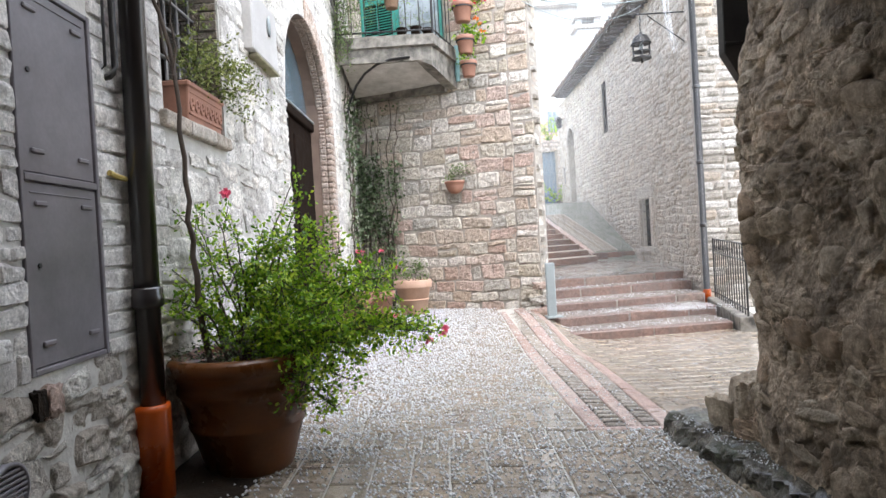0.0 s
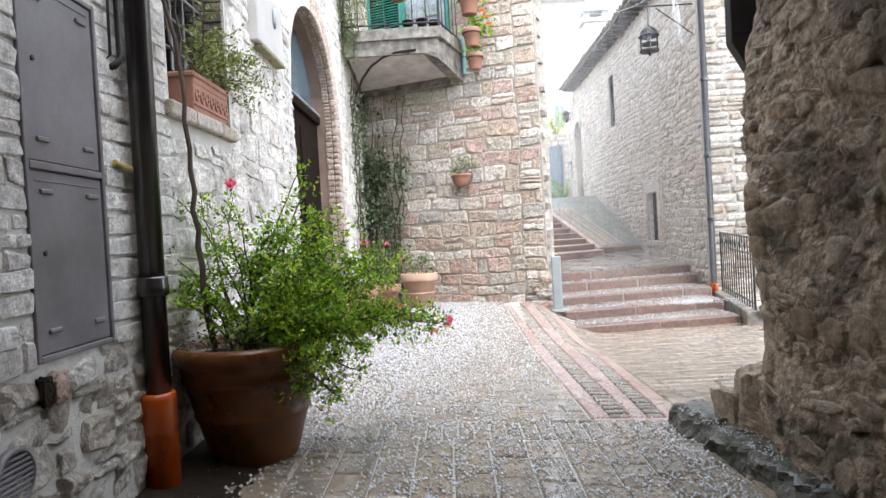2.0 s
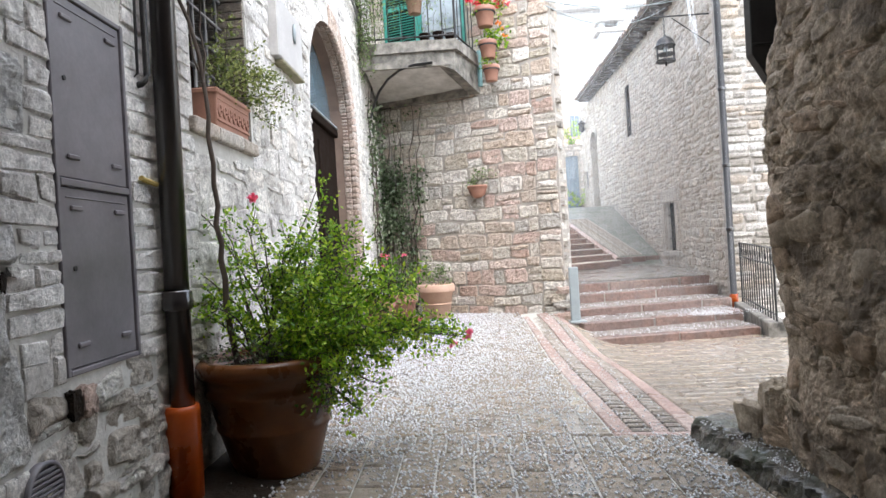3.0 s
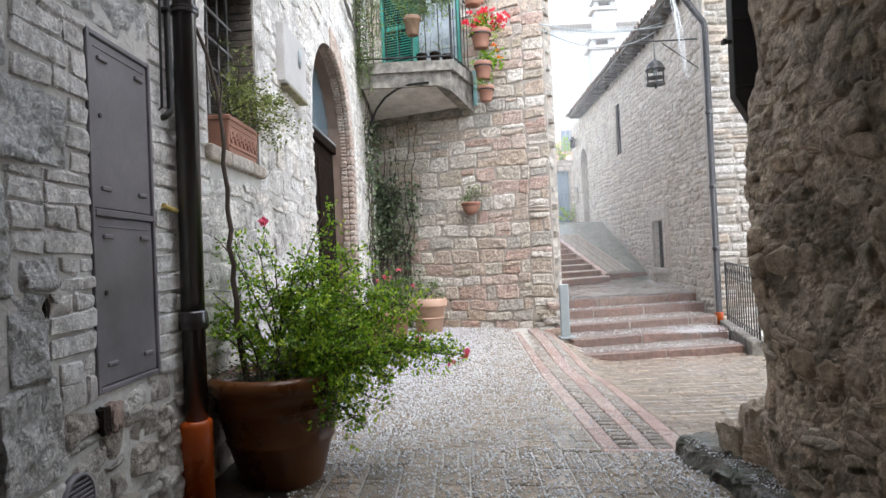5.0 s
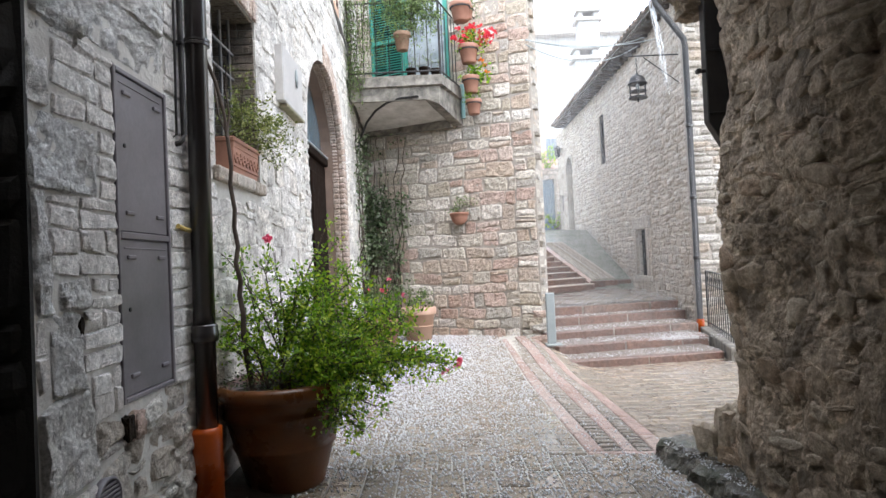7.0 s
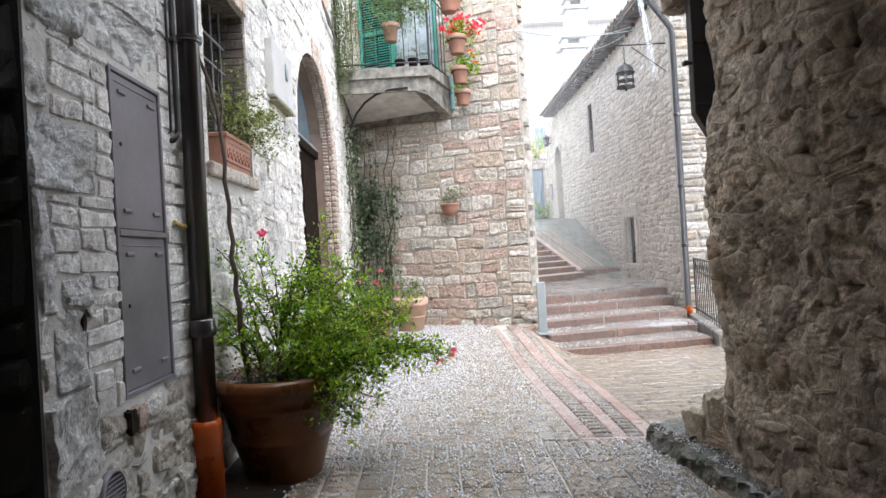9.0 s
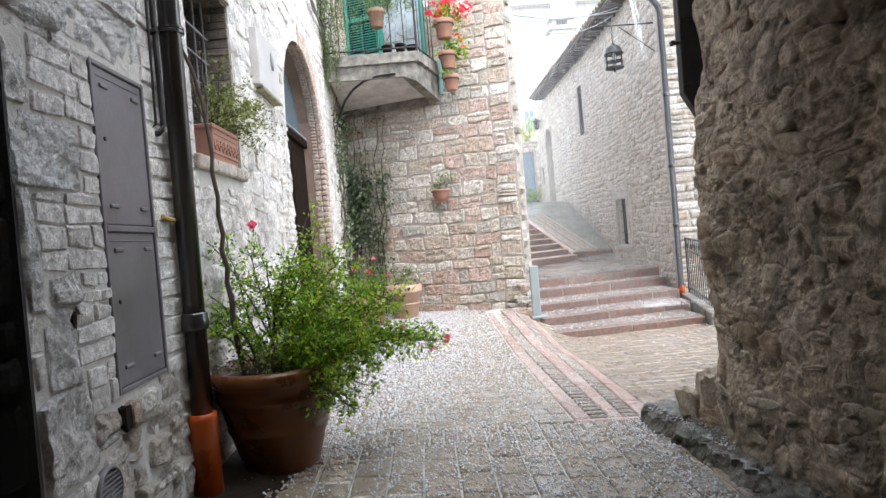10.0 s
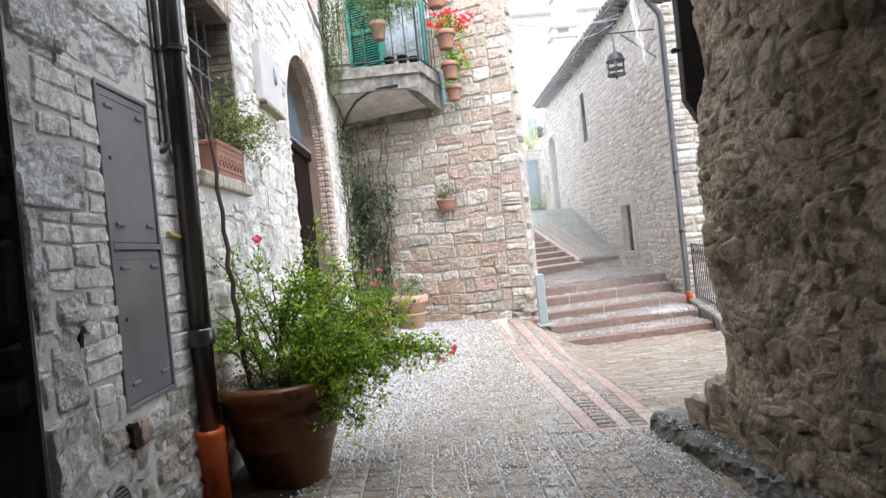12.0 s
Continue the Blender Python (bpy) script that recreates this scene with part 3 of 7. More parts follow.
def rubble_relief(u, v):
    """Half-buried stones and pitted mortar on that face."""
    wu, wv = u + noise.noise(Vector((u * 7, v * 7, 5))) * 0.03, v + noise.noise(Vector((u * 7, v * 7, 8))) * 0.025
    d, pts = noise.voronoi(Vector((wu * 6.0, wv * 9.5, 0.4)))
    cell = max(0.0, min(1.0, (d[1] - d[0]) * 2.2))
    hgt = max(0.0, noise.noise(pts[0] * 3.1) + 0.25)
    d2, p2 = noise.voronoi(Vector((wu * 15.0, wv * 19.0, 2.4)))
    small = max(0.0, min(1.0, (d2[1] - d2[0]) * 2.0)) * max(0.0, noise.noise(p2[0] * 2.1))
    n1 = noise.noise(Vector((u * 16, v * 16, 1)))
    pits = -max(0.0, noise.noise(Vector((u * 11, v * 11, 6))) - 0.30) * 0.07
    n2 = noise.noise(Vector((u * 31, v * 31, 2))) * 0.005 + noise.noise(Vector((u * 62, v * 62, 3))) * 0.004
    crack = -0.022 * (1 - smooth(0.0, 0.22, cell)) * smooth(-0.25, 0.2, noise.noise(Vector((u * 3, v * 3, 12))))
    return 0.016 * hgt * smooth(0.0, 0.6, cell) + 0.009 * small + n1 * 0.006 + n2 + pits * 1.3 + crack * 0.35


NU, NV = 270, 240
U1, V0 = 9.6, -0.35
rv, rf = [], []
us = [2.7 * k / 256 if k <= 256 else 2.7 + (U1 - 2.7) * (k - 256) / 14 for k in range(NU + 1)]
vs_ = [V0 + (3.2 - V0) * k / (NV - 6) if k <= NV - 6 else 3.2 + 0.05 * (k - NV + 6) / 6 for k in range(NV + 1)]
for j in range(NV + 1):
    for i in range(NU + 1):
        u, v = us[i], vs_[j]
        rv.append(RW.at(u, v, rubble(u, v) - 0.02 + rubble_relief(u, v)))
for j in range(NV):
    for i in range(NU):
        a = j * (NU + 1) + i
        rf.append((a, a + 1, a + NU + 2, a + NU + 1))
k0 = len(rv)
for j in range(NV + 1):   # the wall's end, turning back from the street
    for i, (u_end, n_out) in enumerate(((-0.22, -0.19), (-0.5, -0.34), (-0.5, -1.6))):
        q = Vector((n_out * 5, vs_[j] * 3, 9))
        rv.append(RW.at(u_end + noise.noise(q) * 0.03, vs_[j], n_out))
for j in range(NV):
    a, b = j * (NU + 1), (j + 1) * (NU + 1)
    c, d_ = k0 + 3 * j, k0 + 3 * (j + 1)
    rf += [(b, d_, c, a), (d_, d_ + 1, c + 1, c), (d_ + 1, d_ + 2, c + 2, c + 1)]
wall_right = raw("wall_right", rv, rf, M_RUBBLE)
tagged(wall_right, "weathered brown rubble wall, thickly mortared and damp", "wall", kind="structure")

# out-of-view wall added to darken the gable and the street
slab_wall("wall_street_side", WallFrame((9.5, 2.45, 0), (-1, 0, 0)), 0, 7.6, -0.8, 4.6, 0.4, M_MORTAR_DARK, label="unseen wall that holds sky light off the gable and street")

# ---- house across the lane: coursed pink and cream limestone ----
wall_back = slab_wall("wall_back", BW, -0.3, BW_LEN, -0.8, 5.9, 0.5, M_MORTAR_PINK, label="house wall of coursed pink and cream limestone blocks", face=-0.008)
SW = WallFrame(BW.at(BW_LEN, 0, -0.05), (math.sin(radians(-3)), math.cos(radians(-3)), 0))
slab_wall("wall_back_side", SW, 0.5, 9.0, -0.8, 5.9, 0.1, M_MORTAR_PINK, label="side wall of the limestone house above the steps")

# ---- steps up to the landing ----
STEPS = [(7.86, -0.30, -0.20), (8.50, -0.20, -0.085), (9.29, -0.085, 0.02), (10.13, 0.02, 0.147), (10.68, 0.147, 0.28)]
RISE = [0.385, 0.60, 0.555, 0.585, 0.66]   # how much farther each step lies at the right
LEFTX = [1.55, 1.51, 1.40, 1.38, 1.38]
RIGHTX = [3.70, 3.86, 4.02, 4.20, 4.36]


def step_y(k, x):
    return STEPS[k][0] + RISE[k] * (x - 1.3) / 2.7


for k, (y, za, zb) in enumerate(STEPS):
    xa, xb = LEFTX[k], RIGHTX[k]
    st = thing("stone_step", "broad wet stone step with a pink nosing and cobbled tread", "step", group="steps up the lane", kind="structure")
    ya, yb = step_y(k, xa), step_y(k, xb)
    nxt = 1.1 if k < 4 else 0.9
    bm = bmesh.new()
    lo = [bm.verts.new(p) for p in ((xa, ya, -0.8), (xb, yb, -0.8), (xb, yb + nxt, -0.8), (xa, ya + nxt, -0.8))]
    hi = [bm.verts.new(p) for p in ((xa, ya, zb - 0.012), (xb, yb, zb - 0.012), (xb, yb + nxt, zb - 0.0), (xa, ya + nxt, zb - 0.0))]
    bm.faces.new(hi)
    for i in range(4):
        bm.faces.new((lo[i], lo[(i + 1) % 4], hi[(i + 1) % 4], hi[i]))
    part("tread", bm, M_STEPTOP, st)
    rng = random.Random(40 + k)
    x = xa
    while x < xb - 0.01:
        w = min(rng.uniform(0.8, 1.4), xb - x)
        if xb - x - w < 0.4:
            w = xb - x
        bm = bmesh.new()
        box(bm, (0, 0, 0), (w - 0.003, 0.16, zb - za + 0.1), 0.012)
        ang = math.atan2(step_y(k, xb) - step_y(k, xa), xb - xa)
        nb = part("nosing", bm, M_PINKPAVE, st)
        nb.matrix_local = Matrix.Translation((x, step_y(k, x) - 0.012, za - 0.1 + rng.uniform(-0.004, 0.004))) @ Matrix.Rotation(ang, 4, "Z")
        x += w


def upper_z(y):
    """The landing, then the ramp that climbs beside the house."""
    if y < 11.45:
        return 0.287
    if y < 14.6:
        return lerp(0.287, 0.42, (y - 11.45) / 3.15)
    if y < 18.9:
        return 0.57 + 0.33 * (y - 14.6)
    return lerp(1.99, 2.25, min(1, (y - 18.9) / 4.6))


ys = [11.45 + 2.95 * k / 9 for k in range(9)] + [14.4 + 0.35 * k for k in range(51)]
def ramp_left(y):
    """Where the ramp's left edge runs: along the stairs, then the whole width."""
    return 0.2 if y < 14.4 or y > 18.7 else 3.37 - 0.207 * (max(y, 14.45) - 14.45)


uv = []
for y in ys:
    xl = ramp_left(y)
    uv += [(lerp(xl, 4.6, k / 15), y, upper_z(y)) for k in range(16)]
uf = [(j * 16 + i, j * 16 + i + 1, (j + 1) * 16 + i + 1, (j + 1) * 16 + i) for j in range(59) for i in range(15)]
tagged(raw("landing", uv[:160], uf[:135], M_LANDING), "wet stone landing above the steps", "landing", kind="structure")
tagged(raw("ramp", uv[144:], [tuple(i - 144 for i in f) for f in uf[135:]], M_RAMP), "mossy ramp climbing between the houses", "ramp", kind="structure")

# ---- long house beyond, along the right side of the steps ----
HX = 4.4
HW = WallFrame((HX, 23.0, 0), (0, -1, 0))     # u = 23 - y
HZ = 5.68
BARWIN = (23 - 13.93, 23 - 13.27, 0.69, 1.72)
BEND = 10.05                                  # where the wall turns a little towards the lane, u on HW
SLIT = (23 - 16.85, 23 - 16.35, 3.65, 4.98)
ARCHDOOR = (23 - 21.5, 23 - 20.5, 1.7, 4.6)
FARWIN = (0.3, 0.78, 2.83, 3.45)
house = thing("long_house", "long stone house with a low tiled eave beside the steps", "house", (HX, 16, 0))


def under(ob, parent):
    ob.parent = parent
    ob.matrix_parent_inverse = Matrix.Translation(parent.location).inverted()
    return ob


NEARW = WallFrame((HX, 12.95, 0), (-0.20, -2.70, 0))
hwall = under(slab_wall("wall", HW, 0, BEND, -0.8, HZ, 0.5, M_CREAM, [BARWIN, SLIT, ARCHDOOR, FARWIN], parent=house, face=-0.01), house)
near_wall = under(slab_wall("wall", NEARW, 0, 2.62, -0.8, HZ, 0.3, M_CREAM, parent=house, face=-0.01), house)
GW = WallFrame((4.197, 10.25, 0), (1, 0, 0))
gwall = under(slab_wall("gable_wall", GW, 0.0, 6, -0.8, 7.8, 0.14, M_MORTAR_PINK, parent=house, face=-0.018), house)
bm = boxes(((HX - 0.40, 9.95, HZ + 0.005), (HX + 0.2, 21.3, HZ + 0.04)))
for k in range(38):
    box(bm, (HX - 0.36, 10.05 + 0.3 * k, HZ - 0.06), (HX - 0.0, 10.12 + 0.3 * k, HZ + 0.004))
under(part("eave", bm, M_EAVE, house, "dark timber eave"), house)
rng = random.Random(5)
bm = bmesh.new()
x0, slope = HX - 0.45, math.tan(radians(19))
rv, rf = [], []
y = 9.9
while y < 21.4:
    for course in range(12):
        xa, za = x0 + course * 0.36, HZ + 0.05 + course * 0.36 * slope
        xb, zb = xa + 0.42, za + 0.42 * slope
        k = len(rv)
        jit = rng.uniform(-0.02, 0.02)
        for i in range(5):
            a = math.pi * i / 4
            yy, zz = y + 0.095 - 0.085 * math.cos(a), 0.075 * math.sin(a)
            rv += [(xa + jit, yy, za + zz + 0.02), (xb + jit, yy, zb + zz - 0.01)]
        for i in range(4):
            rf.append((k + 2 * i, k + 2 * i + 1, k + 2 * i + 3, k + 2 * i + 2))
        k = len(rv)   # the channel tile between the rows
        rv += [(xa, y + 0.17, za + 0.02), (xb, y + 0.17, zb), (xb, y + 0.235, zb), (xa, y + 0.235, za + 0.02)]
        rf.append((k, k + 1, k + 2, k + 3))
    y += 0.225
under(raw("roof", rv, rf, M_TILE, house, "old curved clay tiles", smooth=True), house)

# ---- the end of the lane: wall with the blue door, far houses ----
EW = WallFrame((0.5, 23.6, 0), (1, 0, 0))
wall_end = slab_wall("wall_end", EW, 0, 6, -0.8, 4.6, 0.5, M_MORTAR_DARK, [(3.1, 3.85, 2.2, 4.2)], label="stone wall closing the lane, with a door in it", face=-0.01)

# ---- on the left wall ----
cab = thing("meter_cabinet", "grey-brown sheet metal meter cabinet with two doors set in stone", "cabinet", (LX - 0.006, 2.29, 0.682))
bm = boxes(((-0.12, CAB[0] - 2.29, 0), (-0.005, CAB[1] - 2.29, CAB[3] - CAB[2])))
part("body", bm, M_GREYMETAL, cab)
bm = bmesh.new()
cy0, cy1, ch = CAB[0] - 2.29, CAB[1] - 2.29, CAB[3] - CAB[2]
for lo, hi in (((-0.01, cy0 - 0.006, -0.006), (0.014, cy0 + 0.014, ch + 0.006)), ((-0.01, cy1 - 0.014, -0.006), (0.014, cy1 + 0.006, ch + 0.006)),
               ((-0.01, cy0 + 0.014, -0.006), (0.013, cy1 - 0.014, 0.014)), ((-0.01, cy0 + 0.014, ch - 0.014), (0.013, cy1 - 0.014, ch + 0.006)),
               ((-0.01, cy0 + 0.014, 0.645), (0.015, cy1 - 0.014, 0.672))):
    box(bm, lo, hi, 0.003)
part("door_frame", bm, M_GREYMETAL, cab)
for z0, z1 in ((0.018, 0.641), (0.676, ch - 0.018)):
    bm = bmesh.new()
    box(bm, (-0.01, cy0 + 0.018, z0), (0.006, cy1 - 0.018, z1), 0.003)
    dr = part("door", bm, M_GREYMETAL, cab)
    for y in (cy0 + 0.10, cy1 - 0.09):
        for z in (z0 + 0.075, z1 - 0.07):
            bm = bmesh.new()
            box(bm, (0.004, y - 0.034, z - 0.009), (0.015, y + 0.034, z + 0.009), 0.004)
            part("vent_lip", bm, M_GREYMETAL, dr)
    bm = bmesh.new()
    box(bm, (0.002, cy0 + 0.045, z1 - 0.036), (0.0095, cy1 - 0.045, z1 - 0.031), 0.002)
    part("pressed_line", bm, M_GREYMETAL, dr)
    bm = lathe([(0.009, 0), (0.009, 0.006), (0.005, 0.007)], 12)
    bmesh.ops.transform(bm, matrix=Matrix.Translation((0.005, cy0 + 0.075, (z0 + z1) / 2 + 0.03)) @ Matrix.Rotation(radians(90), 4, "Y"), verts=bm.verts)
    part("lock", bm, M_BLACK, dr, "dark round lock")

# downpipe with its orange sleeve
def leaning(bm, k):
    """Lets a thing stand a little out of plumb, away from the wall."""
    for v in bm.verts:
        v.co.x += k * v.co.z
    return bm


px, py = -1.316, 2.76
gz0 = ground_z(px, py)
dpipe = thing("downpipe", "dark brown metal downpipe in an orange plastic sleeve on the lane", "pipe", (px, py, gz0))
part("pipe", leaning(lathe([(0.053, 0.34), (0.053, 5.4)], 36), 0.008), M_PIPE, dpipe, smooth=True)
part("sleeve", lathe([(0.074, 0.0), (0.074, 0.40), (0.072, 0.425), (0.056, 0.428)], 28), M_ORANGE, dpipe, "bright orange plastic sleeve", smooth=True)
part("joint_collar", leaning(lathe([(0.058, 0.85), (0.067, 0.86), (0.067, 0.90), (0.064, 0.905), (0.064, 0.93), (0.058, 0.94)], 28), 0.009), M_PIPE, dpipe, smooth=True)
for z in (2.36,):
    bm = lathe([(0.058, z - 0.018), (0.064, z - 0.015), (0.064, z - 0.004), (0.061, z), (0.064, z + 0.004), (0.064, z + 0.015), (0.058, z + 0.018)], 24)
    box(bm, (-0.10, -0.02, z - 0.012), (-0.05, 0.02, z + 0.012), 0.003)
    part("clamp", leaning(bm, 0.009), M_PIPE, dpipe)
bm = tube([(-0.10, -0.03, 1.42), (-0.05, -0.02, 1.42)], 0.008)
part("stud", bm, M_BLACK, dpipe)
bm = tube([(-0.035, -0.17, 1.425), (-0.03, -0.12, 1.415), (-0.03, -0.05, 1.41)], 0.012, 8)
part("tie", bm, surface("yellowed plastic tie", (0.42, 0.30, 0.08), (0.5, 0.38, 0.12), 20, 0.5), dpipe, "yellowed plastic tie")

con = thing("wall_conduit", "thin black conduit bending into the limestone wall", "pipe", (LX, 2.66, 1.8))
part("tube", tube([(0.035, 0.0, 3.6), (0.035, 0, 0.06), (0.032, -0.012, 0.03), (0.02, -0.02, 0.012), (-0.03, -0.03, 0.0)], 0.014, 10), M_BLACK, con, smooth=True)
part("cable", tube([(0.03, -0.05, 3.6), (0.03, -0.052, 1.2), (0.028, -0.058, 0.4), (0.02, -0.05, 0.05), (-0.02, -0.045, 0.02)], 0.006, 6), M_BLACK, con)
for z in (0.5, 1.3):
    part("clip", boxes(((0.0, -0.02, z), (0.05, 0.02, z + 0.018), 0.003)), M_BLACK, con)

vent = thing("wall_vent", "round dark grille low in the stone wall", "vent", (LX + 0.012, 1.9, 0.36))
bm = lathe([(0.088, -0.03), (0.09, 0.008), (0.078, 0.012), (0.075, 0.0)], 28)
bmesh.ops.transform(bm, matrix=Matrix.Rotation(radians(90), 4, "Y"), verts=bm.verts)
part("ring", bm, M_GREYMETAL, vent, smooth=True)
for k in range(8):
    z = -0.06 + k * 0.017
    h = math.sqrt(max(0.0, 0.075 ** 2 - z * z))
    bm = bmesh.new()
    box(bm, (0.002, -h, z - 0.004), (0.01, h, z + 0.004), 0.001)
    part("slat", bm, M_GREYMETAL, vent)

# window with iron grille, sill and lintel
win = thing("window_1", "small window in a deep reveal behind an iron grille", "window", (LX, 3.63, WIN[2]), kind="structure")
wy0, wy1, wh = WIN[0] - 3.63, WIN[1] - 3.63, WIN[3] - WIN[2]
part("pane", boxes(((-0.40, wy0, 0), (-0.385, wy1, wh))), M_GLASS, win)
fb = bmesh.new()
for lo, hi in (((-0.385, wy0, 0), (-0.35, wy0 + 0.05, wh)), ((-0.385, wy1 - 0.05, 0), (-0.35, wy1, wh)), ((-0.385, wy0 + 0.05, 0), (-0.351, wy1 - 0.05, 0.05)), ((-0.385, wy0 + 0.05, wh - 0.05), (-0.351, wy1 - 0.05, wh)), ((-0.385, -0.025, 0.05), (-0.352, 0.025, wh - 0.05))):
    box(fb, lo, hi, 0.004)
part("window_frame", fb, M_WOOD, win)
for k in range(5):
    y = wy0 + 0.09 + k * 0.18
    part("bar", tube([(-0.165, y, -0.02), (-0.165, y, wh + 0.02)], 0.011, 8), M_GRILLE, win, smooth=True)
for k in range(6):
    z = 0.04 + k * 0.18
    part("bar", tube([(-0.165, wy0 - 0.02, z), (-0.165, wy1 + 0.02, z)], 0.011, 8), M_GRILLE, win, smooth=True)
# thin brown bricks lining the cheeks and the head of the reveal
rvl = thing("window_reveal", "thin brown bricks with shade in their colour, lining the deep window reveal", "reveal", (LX, 3.63, WIN[2]), kind="structure")
rng = random.Random(9)
for y_in, sgn in ((wy1, -1), (wy0, 1)):
    z = 0.0
    while z < wh - 0.03:
        hgt = min(rng.uniform(0.05, 0.085), wh - z)
        cut = rng.uniform(-0.26, -0.12)
        for xa, xb in ((-0.34, cut - 0.006), (cut, -0.014)):
            a, b = sorted((y_in + sgn * 0.002, y_in + sgn * rng.uniform(0.012, 0.02)))
            part("brick", boxes(((xa, a, z), (xb, b, z + hgt - 0.006), 0.004)), M_REVEAL, rvl)
        z += hgt
for k in range(8):
    y = wy0 + 0.02 + k * 0.11
    part("brick", boxes(((-0.34, y, wh - 0.016), (-0.02, y + 0.1, wh - 0.002), 0.004)), M_REVEAL, rvl)
rng = random.Random(8)
sill = thing("window_sill_stone", "thick worn limestone sill under the grilled window", "sill", (LX, 3.63, WIN[2]), kind="structure")
y = wy0 - 0.07
for w in (0.33, 0.38, 0.27):
    bm = bmesh.new()
    box(bm, (-0.36, y, -0.085), (0.04, y + w - 0.008, -0.002), 0.014, seg=2)
    for v in bm.verts:
        v.co += Vector((noise.noise(v.co * 9 + Vector((y, 0, 0))) * 0.008, 0, noise.noise(v.co * 7) * 0.006))
    part("sill_stone", bm, M_PALE, sill)
    y += w
lint = thing("window_lintel", "brick-on-edge lintel over the grilled window", "lintel", (LX, 3.63, WIN[3]), kind="structure")
for k in range(15):
    y = wy0 - 0.06 + k * 0.069
    bm = bmesh.new()
    box(bm, (-0.42, y, 0.002), (0.012 + rng.uniform(-0.004, 0.004), y + 0.058, 0.15), 0.006)
    part("brick", bm, M_BRICK, lint)

# plaque
plq = thing("stone_plaque", "thick white marble plaque fixed to the house wall", "plaque", (LX, 4.98, 2.53))
part("slab", boxes(((-0.02, -0.38, 0.0), (0.075, 0.32, 0.46), 0.008)), M_MARBLE, plq)
bm = lathe([(0.0, 0.0), (0.03, 0.002), (0.034, 0.012), (0.0, 0.022)], 20)
bmesh.ops.transform(bm, matrix=Matrix.Translation((0.075, 0.06, 0.30)) @ Matrix.Diagonal((1, 1.1, 2.5, 1)) @ Matrix.Rotation(radians(90), 4, "Y"), verts=bm.verts)
part("oval_boss", bm, M_GREYSTEEL, plq, smooth=True)
part("ledge", boxes(((-0.02, -0.30, -0.025), (0.08, 0.34, -0.003), 0.006)), M_LEDGE, plq, "thin mossy ledge")

# small plate above the arch: the number on it is drawn as a plain bar
plate = thing("door_plate", "small terracotta tile plate with a plain dark bar", "plate", (LX, 8.0, 4.72))
part("tile", boxes(((-0.01, -0.13, -0.16), (0.03, 0.13, 0.16), 0.008)), M_TERRA_PALE, plate)
part("mark", boxes(((0.026, -0.06, -0.05), (0.033, 0.06, 0.05), 0.002)), M_WOOD, plate)

# ---- arched doorway ----
door = thing("door_1", "dark wooden door under a glazed fanlight in a stone arch", "door", (LX - 0.25, (ARCH[0] + ARCH[1]) / 2, ground_z(LX, 7)), kind="structure")
dz = ground_z(LX, 7)
dh, half = 2.62 - dz, (ARCH[1] - ARCH[0]) / 2
for s in (-1, 1):
    a, b = sorted((0.006 * s, half * s))
    bm = bmesh.new()
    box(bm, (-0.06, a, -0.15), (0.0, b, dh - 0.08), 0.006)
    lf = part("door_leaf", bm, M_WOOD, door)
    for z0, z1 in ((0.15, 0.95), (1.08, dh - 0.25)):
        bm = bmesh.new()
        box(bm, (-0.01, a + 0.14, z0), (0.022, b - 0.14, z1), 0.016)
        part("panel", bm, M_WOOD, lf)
bm = tube([(0.03, -0.10, 1.0), (0.065, -0.10, 1.0), (0.065, -0.10, 1.16), (0.03, -0.10, 1.16)], 0.01)
part("door_handle", bm, M_BLACK, door)
part("transom", boxes(((-0.08, -half, dh - 0.08), (0.05, half, dh + 0.02), 0.01)), M_WOOD, door, "dark weathered transom beam")
part("transom_cap", boxes(((-0.06, -half, dh + 0.02), (0.06, half, dh + 0.045), 0.006)), M_GREYSTEEL, door, "pale grey strip on the transom")
fv, ff = [], []
for k in range(25):
    y = lerp(-half, half, k / 24)
    z = max(0.0, max(ARCH[2], arch_top(y + (ARCH[0] + ARCH[1]) / 2)) - 2.62)
    fv += [(-0.03, y, dh + 0.05), (-0.03, y, dh + z)]
for k in range(24):
    ff.append((2 * k, 2 * k + 2, 2 * k + 3, 2 * k + 1))
raw("fanlight_pane", fv, ff, M_GLASS, door, "grey-blue fanlight glass")
# plastered reveal of the doorway
rvv, rff = [], []
prof = [(ARCH[0], -0.3), (ARCH[0], ARCH[2])] + [(lerp(ARCH[0], ARCH[1], k / 28), max(ARCH[2], arch_top(lerp(ARCH[0], ARCH[1], k / 28)))) for k in range(1, 28)] + [(ARCH[1], ARCH[2]), (ARCH[1], -0.3)]
cyc = (ARCH[0] + ARCH[1]) / 2
for (y, z) in prof:
    yy = lerp(y, cyc, 0.004)
    rvv += [(LX - 0.012, yy, z - 0.004), (LX - 0.5, yy, z - 0.004)]
for k in range(len(prof) - 1):
    rff.append((2 * k, 2 * k + 1, 2 * k + 3, 2 * k + 2))
tagged(raw("door_reveal", rvv, rff, M_PLASTER), "pinkish brown plaster lining the arched doorway", "reveal", kind="structure")

